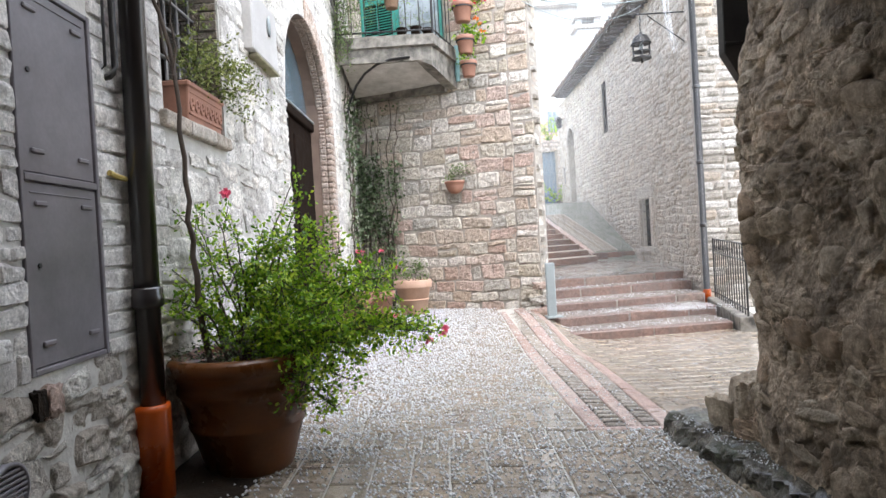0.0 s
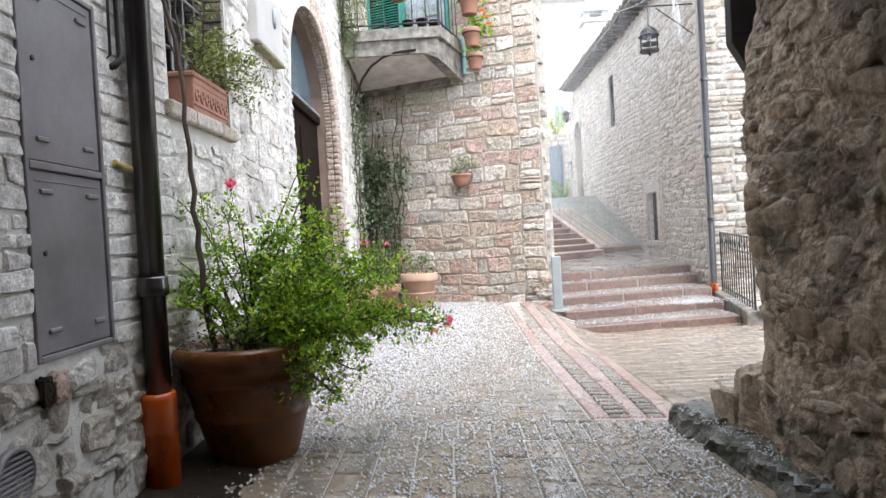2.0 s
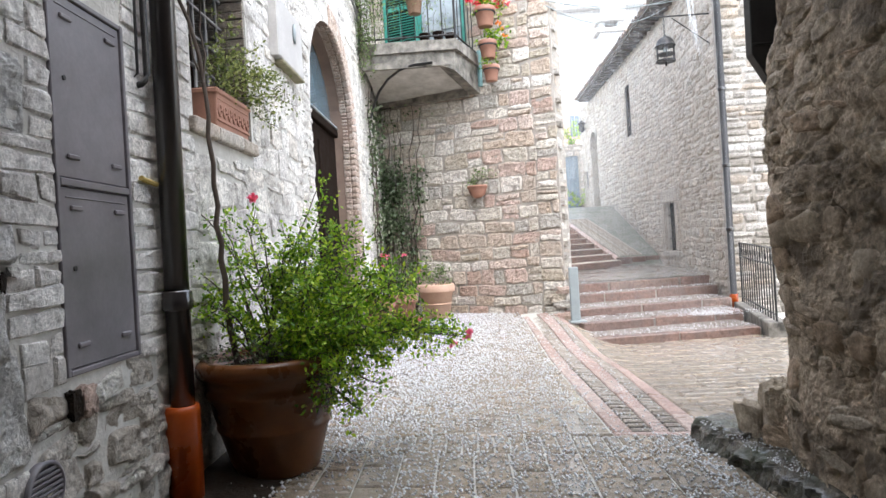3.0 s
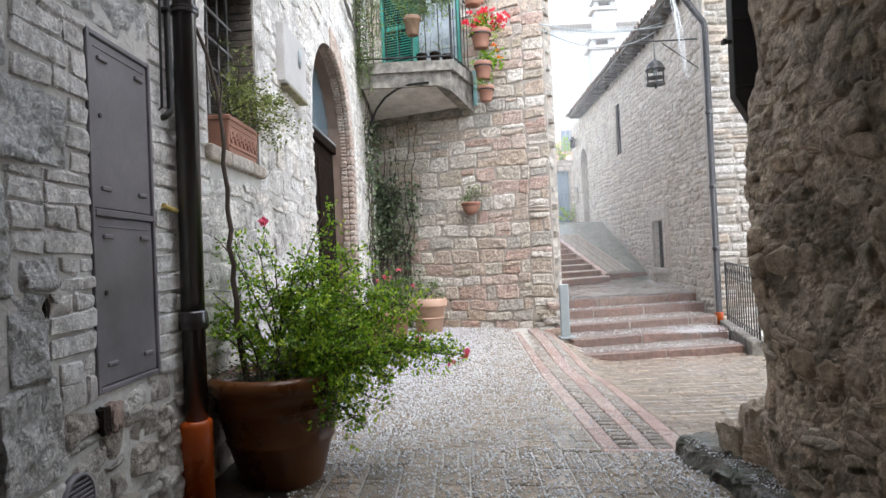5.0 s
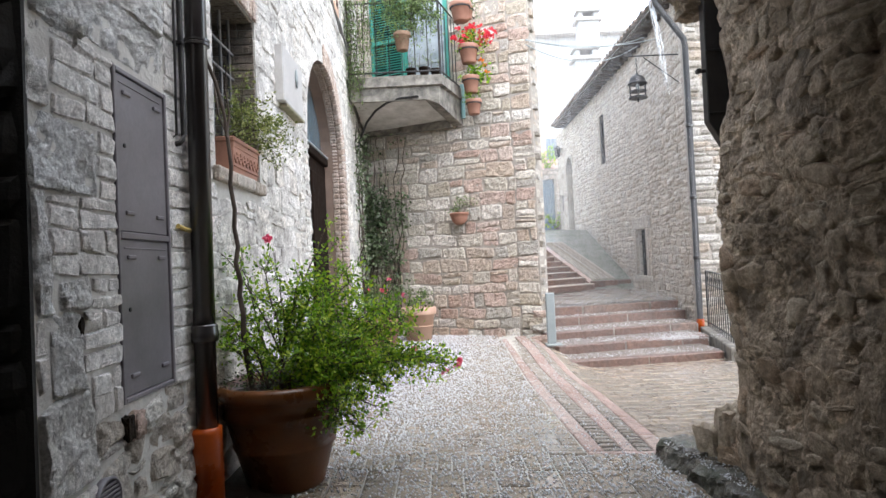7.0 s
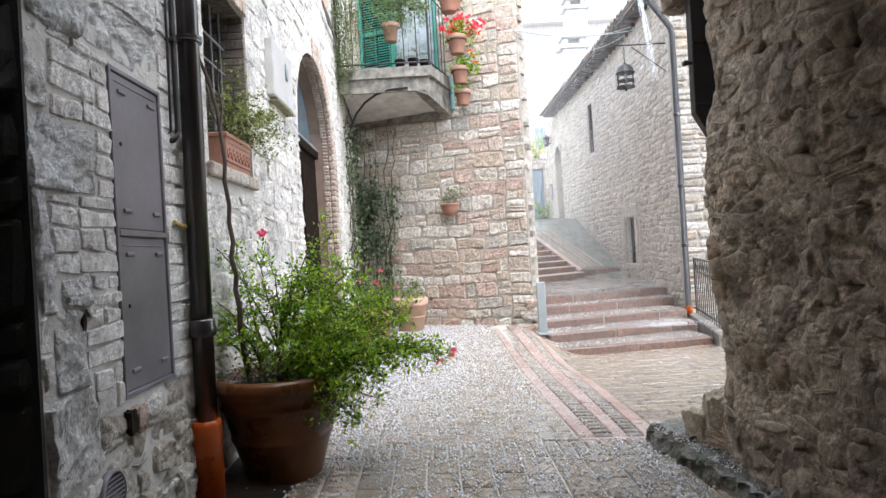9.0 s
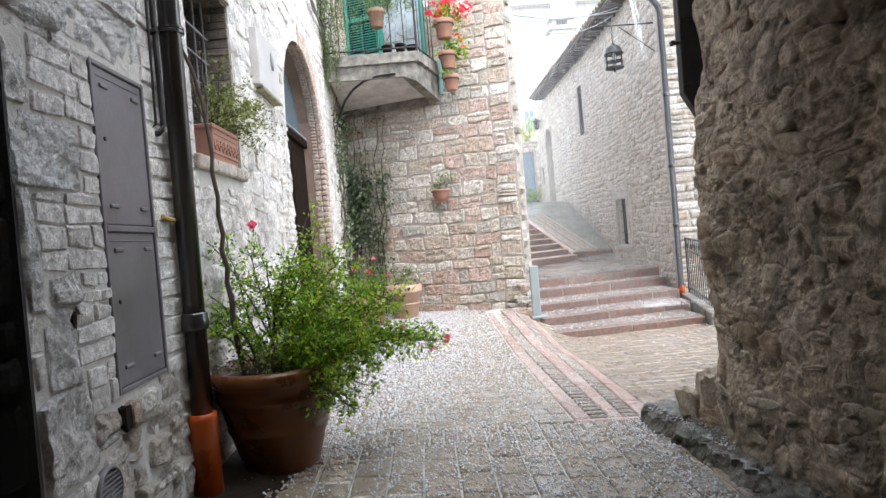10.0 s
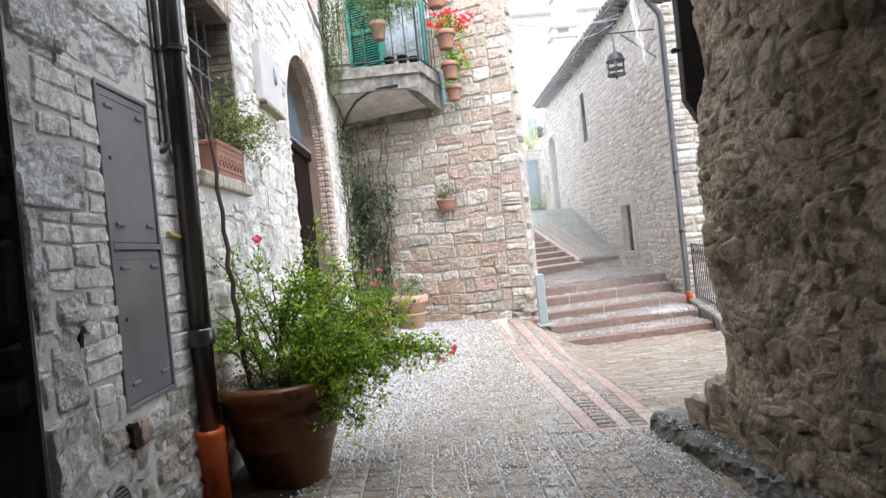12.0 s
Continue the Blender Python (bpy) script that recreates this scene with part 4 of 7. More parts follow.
# brick moulding round the arch
mould = thing("arch_moulding", "carved terracotta brick moulding round the arched doorway", "moulding", (LX, cyc, 0), kind="structure")
ring = [(ARCH[1] + 0.0, z) for z in [k * 0.072 + 0.02 for k in range(33)]]
n_ring = 44
for k in range(n_ring + 1):
    t = math.pi * k / n_ring
    ring.append((cyc + half * math.cos(t), ARCH[2] + (ARCH[3] - ARCH[2]) * math.sin(t) ** 0.9 if math.sin(t) > 0 else ARCH[2]))
for k, (y, z) in enumerate(ring[:-1]):
    y2, z2 = ring[k + 1]
    if y2 < ARCH[0] + 1.0:
        break
    d = Vector((0, y2 - y, z2 - z))
    ln = d.length
    if ln < 0.02:
        continue
    d.normalize()
    outw = Vector((0, d.z, -d.y))
    m = Matrix(((1, 0, 0, 0), (0, d.y, outw.y, y - cyc), (0, d.z, outw.z, z), (0, 0, 0, 1)))
    bm = bmesh.new()
    for q in range(max(1, round(ln / 0.05))):
        n_b = max(1, round(ln / 0.05))
        a, b = ln * q / n_b, ln * (q + 1) / n_b
        box(bm, (-0.135, a + 0.010, -0.032), (-0.066, b - 0.010, 0.03), 0.006)
    bmesh.ops.transform(bm, matrix=m, verts=bm.verts)
    part("dentil", bm, M_BRICK, mould)
    bm = bmesh.new()
    box(bm, (-0.150, 0.0, -0.014), (-0.066, ln, 0.02), 0.004)
    box(bm, (-0.062, 0.002, -0.030), (0.016, ln - 0.002, 0.10), 0.022, seg=2)
    box(bm, (-0.03, 0.002, 0.103), (0.010, ln - 0.002, 0.24), 0.008)
    bmesh.ops.transform(bm, matrix=m, verts=bm.verts)
    part("brick", bm, M_BRICK, mould)

# cables looping over the arch
for k, (dy, dzz, r_) in enumerate(((0, 0, 0.012), (0.02, 0.05, 0.008), (-0.03, 0.10, 0.01), (0.05, -0.04, 0.006))):
    c = thing("wall_cable", "old grey cable clipped across the wall over the arch", "cable", (LX + 0.03, 0, 0), group="cables over the arch")
    pts = [(0, 6.3 + dy, 4.9 + dzz), (0, 6.9 + dy, 4.62 + dzz), (0.02, 7.4 + dy, 4.5 + dzz * 0.6), (0.03, 8.0 + dy, 4.42 - dzz), (0.02, 8.7 + dy, 4.3 + dzz), (0.02, 9.3 + dy, 3.95 + dzz * 2), (0.03, 9.6 + dy, 3.75)]
    part("line", tube(pts, r_, 6), M_CABLE, c)

# flower box on the sill
fbx = thing("window_box", "terracotta window box with relief, planted with a straggling herb", "planter", (LX - 0.10, 3.80, WIN[2] + 0.0))
bm = bmesh.new()
box(bm, (-0.12, -0.275, 0.0), (0.10, 0.275, 0.225), 0.012, seg=2)
for v in bm.verts:
    v.co.x *= 0.88 + 0.12 * v.co.z / 0.225
    v.co.y *= 0.95 + 0.05 * v.co.z / 0.225
part("box", bm, M_TERRA, fbx)
part("rim", boxes(((-0.128, -0.282, 0.205), (0.108, 0.282, 0.24), 0.008)), M_TERRA, fbx)
part("soil", boxes(((-0.11, -0.26, 0.236), (0.09, 0.26, 0.247))), M_SOIL_SHADE, fbx)
for k in range(7):
    y = -0.225 + k * 0.075
    ringpts = [(0.094, y + 0.024 * math.cos(a * math.pi / 5), 0.115 + 0.034 * math.sin(a * math.pi / 5)) for a in range(11)]
    part("relief_boss", tube(ringpts, 0.008, 6), M_TERRA, fbx, smooth=True)
for z in (0.05, 0.172):
    part("relief_band", boxes(((0.08, -0.258, z), (0.101, 0.258, z + 0.013), 0.004)), M_TERRA, fbx)


def bush(rng, stems, leaves, base, tips, n_side, size, sag=0.25, per=18, thick=0.006, mains=None):
    """Arching stems from base to tips, with side twigs that carry leaves. Appends to stems (a bmesh) and leaves (lists)."""
    lv, lf = leaves
    for tip, weight in tips:
        b = Vector(base) + Vector((rng.uniform(-0.08, 0.08), rng.uniform(-0.08, 0.08), 0))
        t = Vector(tip)
        mid = (b + t) / 2 + Vector((rng.uniform(-0.06, 0.06), rng.uniform(-0.06, 0.06), sag * (t - b).length))
        pts = []
        for k in range(9):
            s = k / 8
            p = b * (1 - s) ** 2 + mid * 2 * s * (1 - s) + t * s * s
            p += Vector((noise.noise(p * 5), noise.noise(p * 5 + Vector((3, 1, 7))), noise.noise(p * 5 + Vector((9, 2, 4))))) * 0.03
            pts.append(p)
        if mains is None:
            tube(pts, thick, 5, stems, 0.35)
        else:
            mains.append(tube(pts, thick, 5, None, 0.35))
        for _ in range(int(n_side * weight)):
            s = rng.uniform(0.3, 1.0)
            i = min(7, int(s * 8))
            p = pts[i].lerp(pts[i + 1], s * 8 - i)
            d = Vector((rng.gauss(0, 1), rng.gauss(0, 1), rng.gauss(0.15, 0.8))).normalized()
            ln = rng.uniform(0.05, 0.17)
            q = p + d * ln * 0.6 + Vector((0, 0, -0.01))
            e = p + d * ln + Vector((0, 0, -0.06 * ln))
            tube([p, q, e], thick * 0.3, 3, stems, 0.5)
            places = []
            for c in range(per):
                f = rng.uniform(0.25, 1.05)
                pp = p.lerp(e, f) + Vector((rng.gauss(0, 0.018), rng.gauss(0, 0.018), rng.gauss(0, 0.018)))
                places.append((pp, d * 0.7))
            leaf_cloud(rng, places, size, lv, lf, width=0.52)


rng = random.Random(21)
st, lv, lf = bmesh.new(), [], []
bush(rng, st, (lv, lf), (0, 0.05, 0.22), [((0.12, 0.25, 0.42), 1), ((0.2, 0.32, 0.3), 1), ((0.16, -0.1, 0.5), 1), ((0.05, -0.3, 0.45), 1), ((0.15, 0.1, 0.55), 1.2), ((0.22, 0.5, 0.22), 0.8), ((0.2, -0.25, 0.3), 0.8), ((0.18, 0.62, 0.16), 0.5), ((0.0, 0.05, 0.6), 0.8), ((0.22, 0.15, 0.42), 1.2), ((0.25, 0.0, 0.36), 1), ((0.24, 0.72, 0.42), 0.9), ((0.26, 0.85, 0.36), 0.7), ((0.2, 0.6, 0.5), 0.9), ((0.15, -0.2, 0.62), 1)], 16, 0.025, 0.2, 9, 0.004)
part("twig_tangle", st, M_STEM, fbx)["kind"] = "stuff"
raw("leaves", lv, lf, M_LEAF_HERB, fbx)["kind"] = "stuff"

# ---- the big potted rose ----
RXY = (-1.04, 3.20)
rose = thing("potted_rose", "bushy pink-flowered rose in a big wet terracotta pot", "potted plant", (*RXY, ground_z(*RXY) - 0.004))
POT = [(0.205, 0), (0.215, 0.012), (0.262, 0.22), (0.272, 0.235), (0.275, 0.25), (0.27, 0.262), (0.292, 0.40), (0.304, 0.415), (0.306, 0.435), (0.298, 0.45), (0.305, 0.505), (0.335, 0.52), (0.348, 0.545), (0.347, 0.58), (0.332, 0.60), (0.305, 0.60), (0.294, 0.585), (0.288, 0.52)]
part("pot", lathe([(a * (0.98 + 0.125 * min(1.0, b / 0.5)), b * 0.985) for a, b in POT], 56), M_TERRA_WET, rose, smooth=True)
part("soil", lathe([(0.315, 0.50), (0.31, 0.525), (0.15, 0.545), (0.0, 0.55)], 24), M_SOIL_SHADE, rose)
st, lv, lf = bmesh.new(), [], []
tips = [((-0.36, 0.0, 1.35), 0.4), ((-0.38, -0.05, 1.05), 0.5), ((-0.36, -0.1, 0.85), 0.6), ((0.66, -0.05, 0.92), 1.2), ((0.58, -0.1, 0.78), 1.2), ((-0.22, 0.15, 1.12), 0.6), ((-0.1, 0.05, 1.25), 0.6), ((0.02, -0.1, 1.18), 0.8), ((0.12, 0.0, 1.2), 1.0), ((0.27, 0.05, 1.16), 1.0), ((0.25, 0.3, 1.5), 0.5), ((0.30, 0.2, 1.38), 0.5),
        ((0.38, -0.05, 1.13), 1.3), ((0.45, 0.1, 1.06), 1.3), ((0.55, 0.05, 0.98), 1.3), ((0.62, 0.12, 0.86), 1.3), ((0.72, 0.2, 0.66), 1.6), ((0.76, 0.25, 0.60), 1.3), ((0.82, 0.3, 0.62), 1.2), ((0.85, 0.35, 0.57), 1.1), ((0.90, 0.4, 0.57), 0.8),
        ((0.42, -0.2, 0.82), 1.3), ((0.5, -0.15, 0.62), 1.2), ((0.48, -0.05, 0.42), 1.0), ((0.42, -0.1, 0.30), 0.8), ((0.55, 0.1, 0.50), 0.9), ((0.38, 0.2, 0.25), 0.5), ((0.33, -0.25, 0.70), 0.9),
        ((-0.30, -0.05, 0.95), 0.5), ((-0.32, 0.1, 0.8), 0.5), ((-0.18, -0.2, 0.85), 0.5), ((-0.27, 0.2, 1.3), 0.4), ((0.05, 0.3, 1.05), 0.7), ((0.2, 0.35, 0.95), 0.9), ((0.4, 0.4, 0.9), 1.0), ((0.3, -0.25, 1.0), 1.1),
        ((0.36, -0.3, 0.62), 1.0), ((0.44, -0.28, 0.52), 0.9), ((0.46, -0.25, 0.74), 1.2), ((0.3, -0.3, 0.74), 0.9), ((0.62, -0.2, 0.7), 1.0), ((0.36, -0.28, 0.42), 0.6), ((0.2, -0.22, 0.8), 0.7), ((0.1, -0.28, 0.72), 0.4), ((0.6, 0.3, 0.95), 0.8), ((0.35, 0.1, 1.22), 0.8)]
tips = [((x * (1.12 if x > 0.3 else 1.0), y, z), w) for (x, y, z), w in tips]
canes = []
bush(rng, st, (lv, lf), (0.0, 0.0, 0.50), tips, 31, 0.0255, 0.16, 14, 0.007, canes)
for cane in canes:
    part("stem", cane, M_STEM, rose, smooth=True)
part("twig_tangle", st, M_STEM, rose)["kind"] = "stuff"
raw("leaves", lv, lf, M_LEAF, rose)["kind"] = "stuff"
st, lv, lf = bmesh.new(), [], []
bush(rng, st, (lv, lf), (0.0, 0.0, 0.50), [((0.15, -0.18, 0.70), 1), ((-0.15, -0.2, 0.68), 0.7), ((0.25, -0.22, 0.62), 1), ((0.28, -0.1, 0.55), 0.8), ((-0.22, -0.1, 0.66), 0.6), ((0.0, -0.25, 0.66), 0.7), ((0.1, 0.1, 0.8), 1), ((0.3, -0.2, 0.5), 1), ((0.05, -0.2, 0.62), 1), ((-0.28, -0.12, 0.62), 0.8), ((0.34, -0.14, 0.44), 0.8)], 9, 0.022, 0.1, 9, 0.004)
part("dead_twigs", st, M_STEM, rose)["kind"] = "stuff"
raw("undergrowth", lv, lf, M_LEAF_DARK, rose)["kind"] = "stuff"


def flower(parent, at, size, mat, rng, name="flower", petals=14):
    fv_, ff_ = [], []
    leaf_cloud(rng, [(Vector(at) + Vector((rng.gauss(0, size * 0.25), rng.gauss(0, size * 0.25), rng.gauss(0, size * 0.2))), Vector((0, -0.3, 0.4))) for _ in range(petals)], size * 0.75, fv_, ff_, 0.8, 0.5, 0.95)
    return raw(name, fv_, ff_, mat, parent)


for at in ((-0.09, 0.1, 1.405), (-0.075, 0.1, 1.39), (1.025, 0.4, 0.58), (1.01, 0.41, 0.555), (0.925, 0.4, 0.525), (0.55, 0.45, 1.04), (0.74, 0.25, 0.68)):
    flower(rose, at, 0.034, M_PINKPETAL, rng)
# the climbing stem that reaches the window
part("climbing_stem", tube([(-0.150, -0.070, 0.550), (-0.165, -0.100, 0.710), (-0.185, -0.090, 0.860), (-0.178, -0.100, 0.980), (-0.202, -0.080, 1.080), (-0.189, -0.090, 1.160), (-0.209, -0.100, 1.260), (-0.196, -0.090, 1.350), (-0.216, -0.080, 1.460), (-0.203, -0.100, 1.560), (-0.226, -0.090, 1.700), (-0.213, -0.100, 1.800), (-0.228, -0.080, 1.900), (-0.242, -0.100, 2.100), (-0.275, -0.120, 2.270), (-0.315, -0.160, 2.400)], 0.017, 8, None, 0.55), M_STEM, rose, smooth=True)
part("climbing_stem", tube([(-0.225, -0.090, 1.860), (-0.240, -0.060, 1.980), (-0.280, -0.080, 2.100), (-0.305, -0.050, 2.260), (-0.325, 0.000, 2.420)], 0.007, 6, None, 0.6), M_STEM, rose, smooth=True)
part("climbing_stem", tube([(-0.230, -0.100, 1.970), (-0.205, -0.120, 2.100), (-0.220, -0.130, 2.220), (-0.210, -0.130, 2.360)], 0.006, 6, None, 0.6), M_STEM, rose, smooth=True)

# ---- balcony in the corner ----
BY = 8.82
balc = thing("balcony", "old concrete balcony with an iron railing, overgrown with hanging plants", "balcony", (-0.6, BY, 3.5))
org = Vector((-0.6, BY, 3.5))


def prism(plan, z0s, z1s, bm=None):
    """A block over a plan of corners, with its own lower and upper height at each."""
    bm = bm or bmesh.new()
    lo = [bm.verts.new(Vector((x, y, z)) - org) for (x, y), z in zip(plan, z0s)]
    hi = [bm.verts.new(Vector((x, y, z)) - org) for (x, y), z in zip(plan, z1s)]
    n = len(plan)
    bm.faces.new(lo[::-1])
    bm.faces.new(hi)
    for i in range(n):
        bm.faces.new((lo[i], lo[(i + 1) % n], hi[(i + 1) % n], hi[i]))
    return bm


def rough_up(bm, amount, cuts=6, scale=6):
    bmesh.ops.subdivide_edges(bm, edges=bm.edges[:], cuts=cuts, use_grid_fill=True)
    for v in bm.verts:
        v.co += Vector((noise.noise(v.co * scale), noise.noise(v.co * scale + Vector((5, 5, 5))), noise.noise(v.co * scale + Vector((9, 1, 3))))) * amount
    return bm


rear_l, rear_r = BW.at(0.05, 0, 0.004), BW.at(1.86, 0, 0.004)
front_l = (-1.34, BY)
part("slab", rough_up(prism([front_l, (0.03, BY - 0.03), (rear_r.x + 0.04, rear_r.y), (rear_l.x, rear_l.y)], [3.80] * 4, [3.95, 3.95, 3.99, 3.99]), 0.012, 10), M_CONCRETE, balc)
part("front_beam", rough_up(prism([(-1.32, BY + 0.03), (-0.06, BY + 0.03), (-0.06, BY + 0.17), (-1.32, BY + 0.17)], [3.60, 3.60, 3.62, 3.62], [3.805] * 4), 0.008, 8), M_CONCRETE, balc)
end_plan = [(-0.26, BY + 0.05), (-0.02, BY + 0.04), (rear_r.x, rear_r.y + 0.0), (rear_r.x - 0.16, rear_r.y + 0.03)]
part("side_beam", rough_up(prism(end_plan, [3.62, 3.53, 3.40, 3.40], [3.805] * 4), 0.01, 6), M_CONCRETE, balc)
part("soffit", rough_up(prism([(-1.3, BY + 0.17), (-0.09, BY + 0.17), (rear_r.x - 0.11, rear_r.y + 0.02), (rear_l.x + 0.02, rear_l.y - 0.01)], [3.66, 3.66, 3.46, 3.46], [3.80] * 4), 0.006, 8), M_UNDER, balc, "flaking white render under the slab")
part("corbel_course", rough_up(prism([(rear_l.x + 0.05, rear_l.y - 0.14), (rear_r.x - 0.2, rear_r.y - 0.10), (rear_r.x - 0.16, rear_r.y), (rear_l.x + 0.05, rear_l.y)], [3.40, 3.36, 3.36, 3.40], [3.48] * 4), 0.01, 6), M_CONCRETE, balc)
strut = [(-1.30, BY + 0.50, 3.02), (-1.24, BY + 0.46, 3.20), (-1.13, BY + 0.36, 3.38), (-0.98, BY + 0.22, 3.51), (-0.80, BY + 0.10, 3.59), (-0.60, BY + 0.02, 3.63), (-0.32, BY + 0.0, 3.64)]
part("iron_strut", tube([Vector(p) - org for p in strut], 0.018, 8), M_BLACK, balc, "curved iron strut", smooth=True)
RAILZ = 5.06
xr = [-1.30 + 0.19 * k for k in range(8)]
for x in xr:
    part("baluster", tube([Vector((x, BY + 0.03, 3.93)) - org, Vector((x, BY + 0.03, RAILZ)) - org], 0.0085, 6), M_BLACK, balc)
side_dir = Vector((rear_r.x - 0.03, rear_r.y - BY, 0))
for k in range(1, 6):
    p = Vector((0.01, BY + 0.03, 0)) + side_dir * (k / 6)
    part("baluster", tube([p + Vector((0, 0, 3.95)) - org, p + Vector((0, 0, RAILZ)) - org], 0.0085, 6), M_BLACK, balc)
for p in ((-1.33, BY + 0.03), (0.02, BY + 0.03)):
    part("post", tube([Vector((*p, 3.93)) - org, Vector((*p, RAILZ + 0.03)) - org], 0.018, 8), M_BLACK, balc)
for z in (RAILZ, 4.02):
    part("rail", tube([Vector((-1.33, BY + 0.03, z)) - org, Vector((0.02, BY + 0.03, z)) - org, Vector((rear_r.x, rear_r.y, z)) - org], 0.014, 8), M_BLACK, balc)

# balcony door: green louvred shutter and glazed leaf
bdoor = thing("door_2", "balcony door with a green louvred shutter and pale glazed leaf", "door", BW.at(0, 3.95, 0.0), kind="structure")


def on_back(bm):
    m = Matrix((( BW.u.x, -BW.n.x, 0, 0), (BW.u.y, -BW.n.y, 0, 0), (0, 0, 1, 0), (0, 0, 0, 1)))
    bmesh.ops.transform(bm, matrix=m, verts=bm.verts)
    return bm


# u along the wall, y = into the wall
shut = part("shutter", on_back(boxes(((0.27, -0.06, 0.06), (0.32, -0.012, 1.9), 0.004), ((0.83, -0.06, 0.06), (0.88, -0.012, 1.9), 0.004), ((0.32, -0.058, 0.06), (0.83, -0.014, 0.14), 0.004), ((0.32, -0.058, 1.0), (0.83, -0.014, 1.07), 0.004))), M_GREEN, bdoor)
for k in range(39):
    z = 0.17 + k * 0.043 + (0.07 if k > 18 else 0)
    bm = bmesh.new()
    box(bm, (0, -0.021, -0.003), (0.51, 0.021, 0.003), 0.0, Matrix.Translation((0.32, -0.036, z)) @ Matrix.Rotation(radians(40), 4, "X"))
    part("slat", on_back(bm), M_GREEN, shut)
part("rod", on_back(boxes(((0.565, -0.062, 0.14), (0.58, -0.052, 1.0)))), M_GREEN, shut)
part("backing", on_back(boxes(((0.32, -0.012, 0.1), (0.83, -0.008, 1.9)))), M_DARKROOM, shut)
part("door_post", on_back(boxes(((0.885, -0.05, 0.06), (0.95, -0.004, 1.9), 0.004), ((1.62, -0.05, 0.06), (1.69, -0.004, 1.9), 0.004))), M_GREEN, bdoor)
part("pane", on_back(boxes(((0.955, -0.03, 0.1), (1.615, -0.02, 1.9)))), surface("pale blue-grey pane", (0.20, 0.24, 0.26), (0.36, 0.40, 0.42), 5, 0.3, relief=0.05), bdoor, "pale blue-grey glass")
part("glazing_bar", on_back(boxes(((1.27, -0.045, 0.1), (1.31, -0.031, 1.9), 0.003), ((0.955, -0.045, 0.55), (1.27, -0.031, 0.59), 0.003), ((1.31, -0.045, 0.55), (1.615, -0.031, 0.59), 0.003))), M_GREYSTEEL, bdoor)

# thin teal pipe beside the balcony
tp = thing("drain_pipe", "short faded teal pipe beside the balcony", "pipe", BW.at(1.90, 3.5, 0.06))
part("pipe", lathe([(0.035, 0.0), (0.035, 0.55)], 12), surface("faded teal paint", (0.16, 0.30, 0.30), (0.24, 0.38, 0.37), 6, 0.5), tp)


def flowerpot(name, label, at, r_top, h, mat, group="", kindcat="potted plant"):
    ob = thing(name, label, kindcat, at, group)
    rr = r_top
    part("pot", lathe([(rr * 0.66, 0), (rr * 0.68, 0.004), (rr * 0.88, h * 0.76), (rr * 0.99, h * 0.78), (rr, h * 0.82), (rr, h * 0.97), (rr * 0.96, h), (rr * 0.86, h), (rr * 0.84, h * 0.9)], 28), mat, ob, smooth=True)
    part("soil", lathe([(rr * 0.85, h * 0.86), (rr * 0.4, h * 0.91), (0, h * 0.92)], 16), M_SOIL_SHADE, ob)
    return ob


def plant_in(ob, tips, n_side, size, mat, per, base_z, thick=0.004, sag=0.15, seed=1):
    rng_ = random.Random(seed)
    st_, lv_, lf_ = bmesh.new(), [], []
    bush(rng_, st_, (lv_, lf_), (0, 0, base_z), tips, n_side, size, sag, per, thick)
    part("twig_tangle", st_, M_STEM, ob)["kind"] = "stuff"
    raw("leaves", lv_, lf_, mat, ob)["kind"] = "stuff"


# pots hung beside the balcony, in iron rings on the wall
def pot_ring(ob, r_, h, back):
    part("ring", lathe([(r_ + 0.004, h * 0.70), (r_ + 0.012, h * 0.70), (r_ + 0.012, h * 0.76), (r_ + 0.004, h * 0.76)], 24), M_BLACK, ob)
    part("bracket", tube([(0, r_, h * 0.73), (back.x * 0.6, back.y * 0.6, h * 0.73), (back.x, back.y, h * 0.6)], 0.008, 6), M_BLACK, ob)


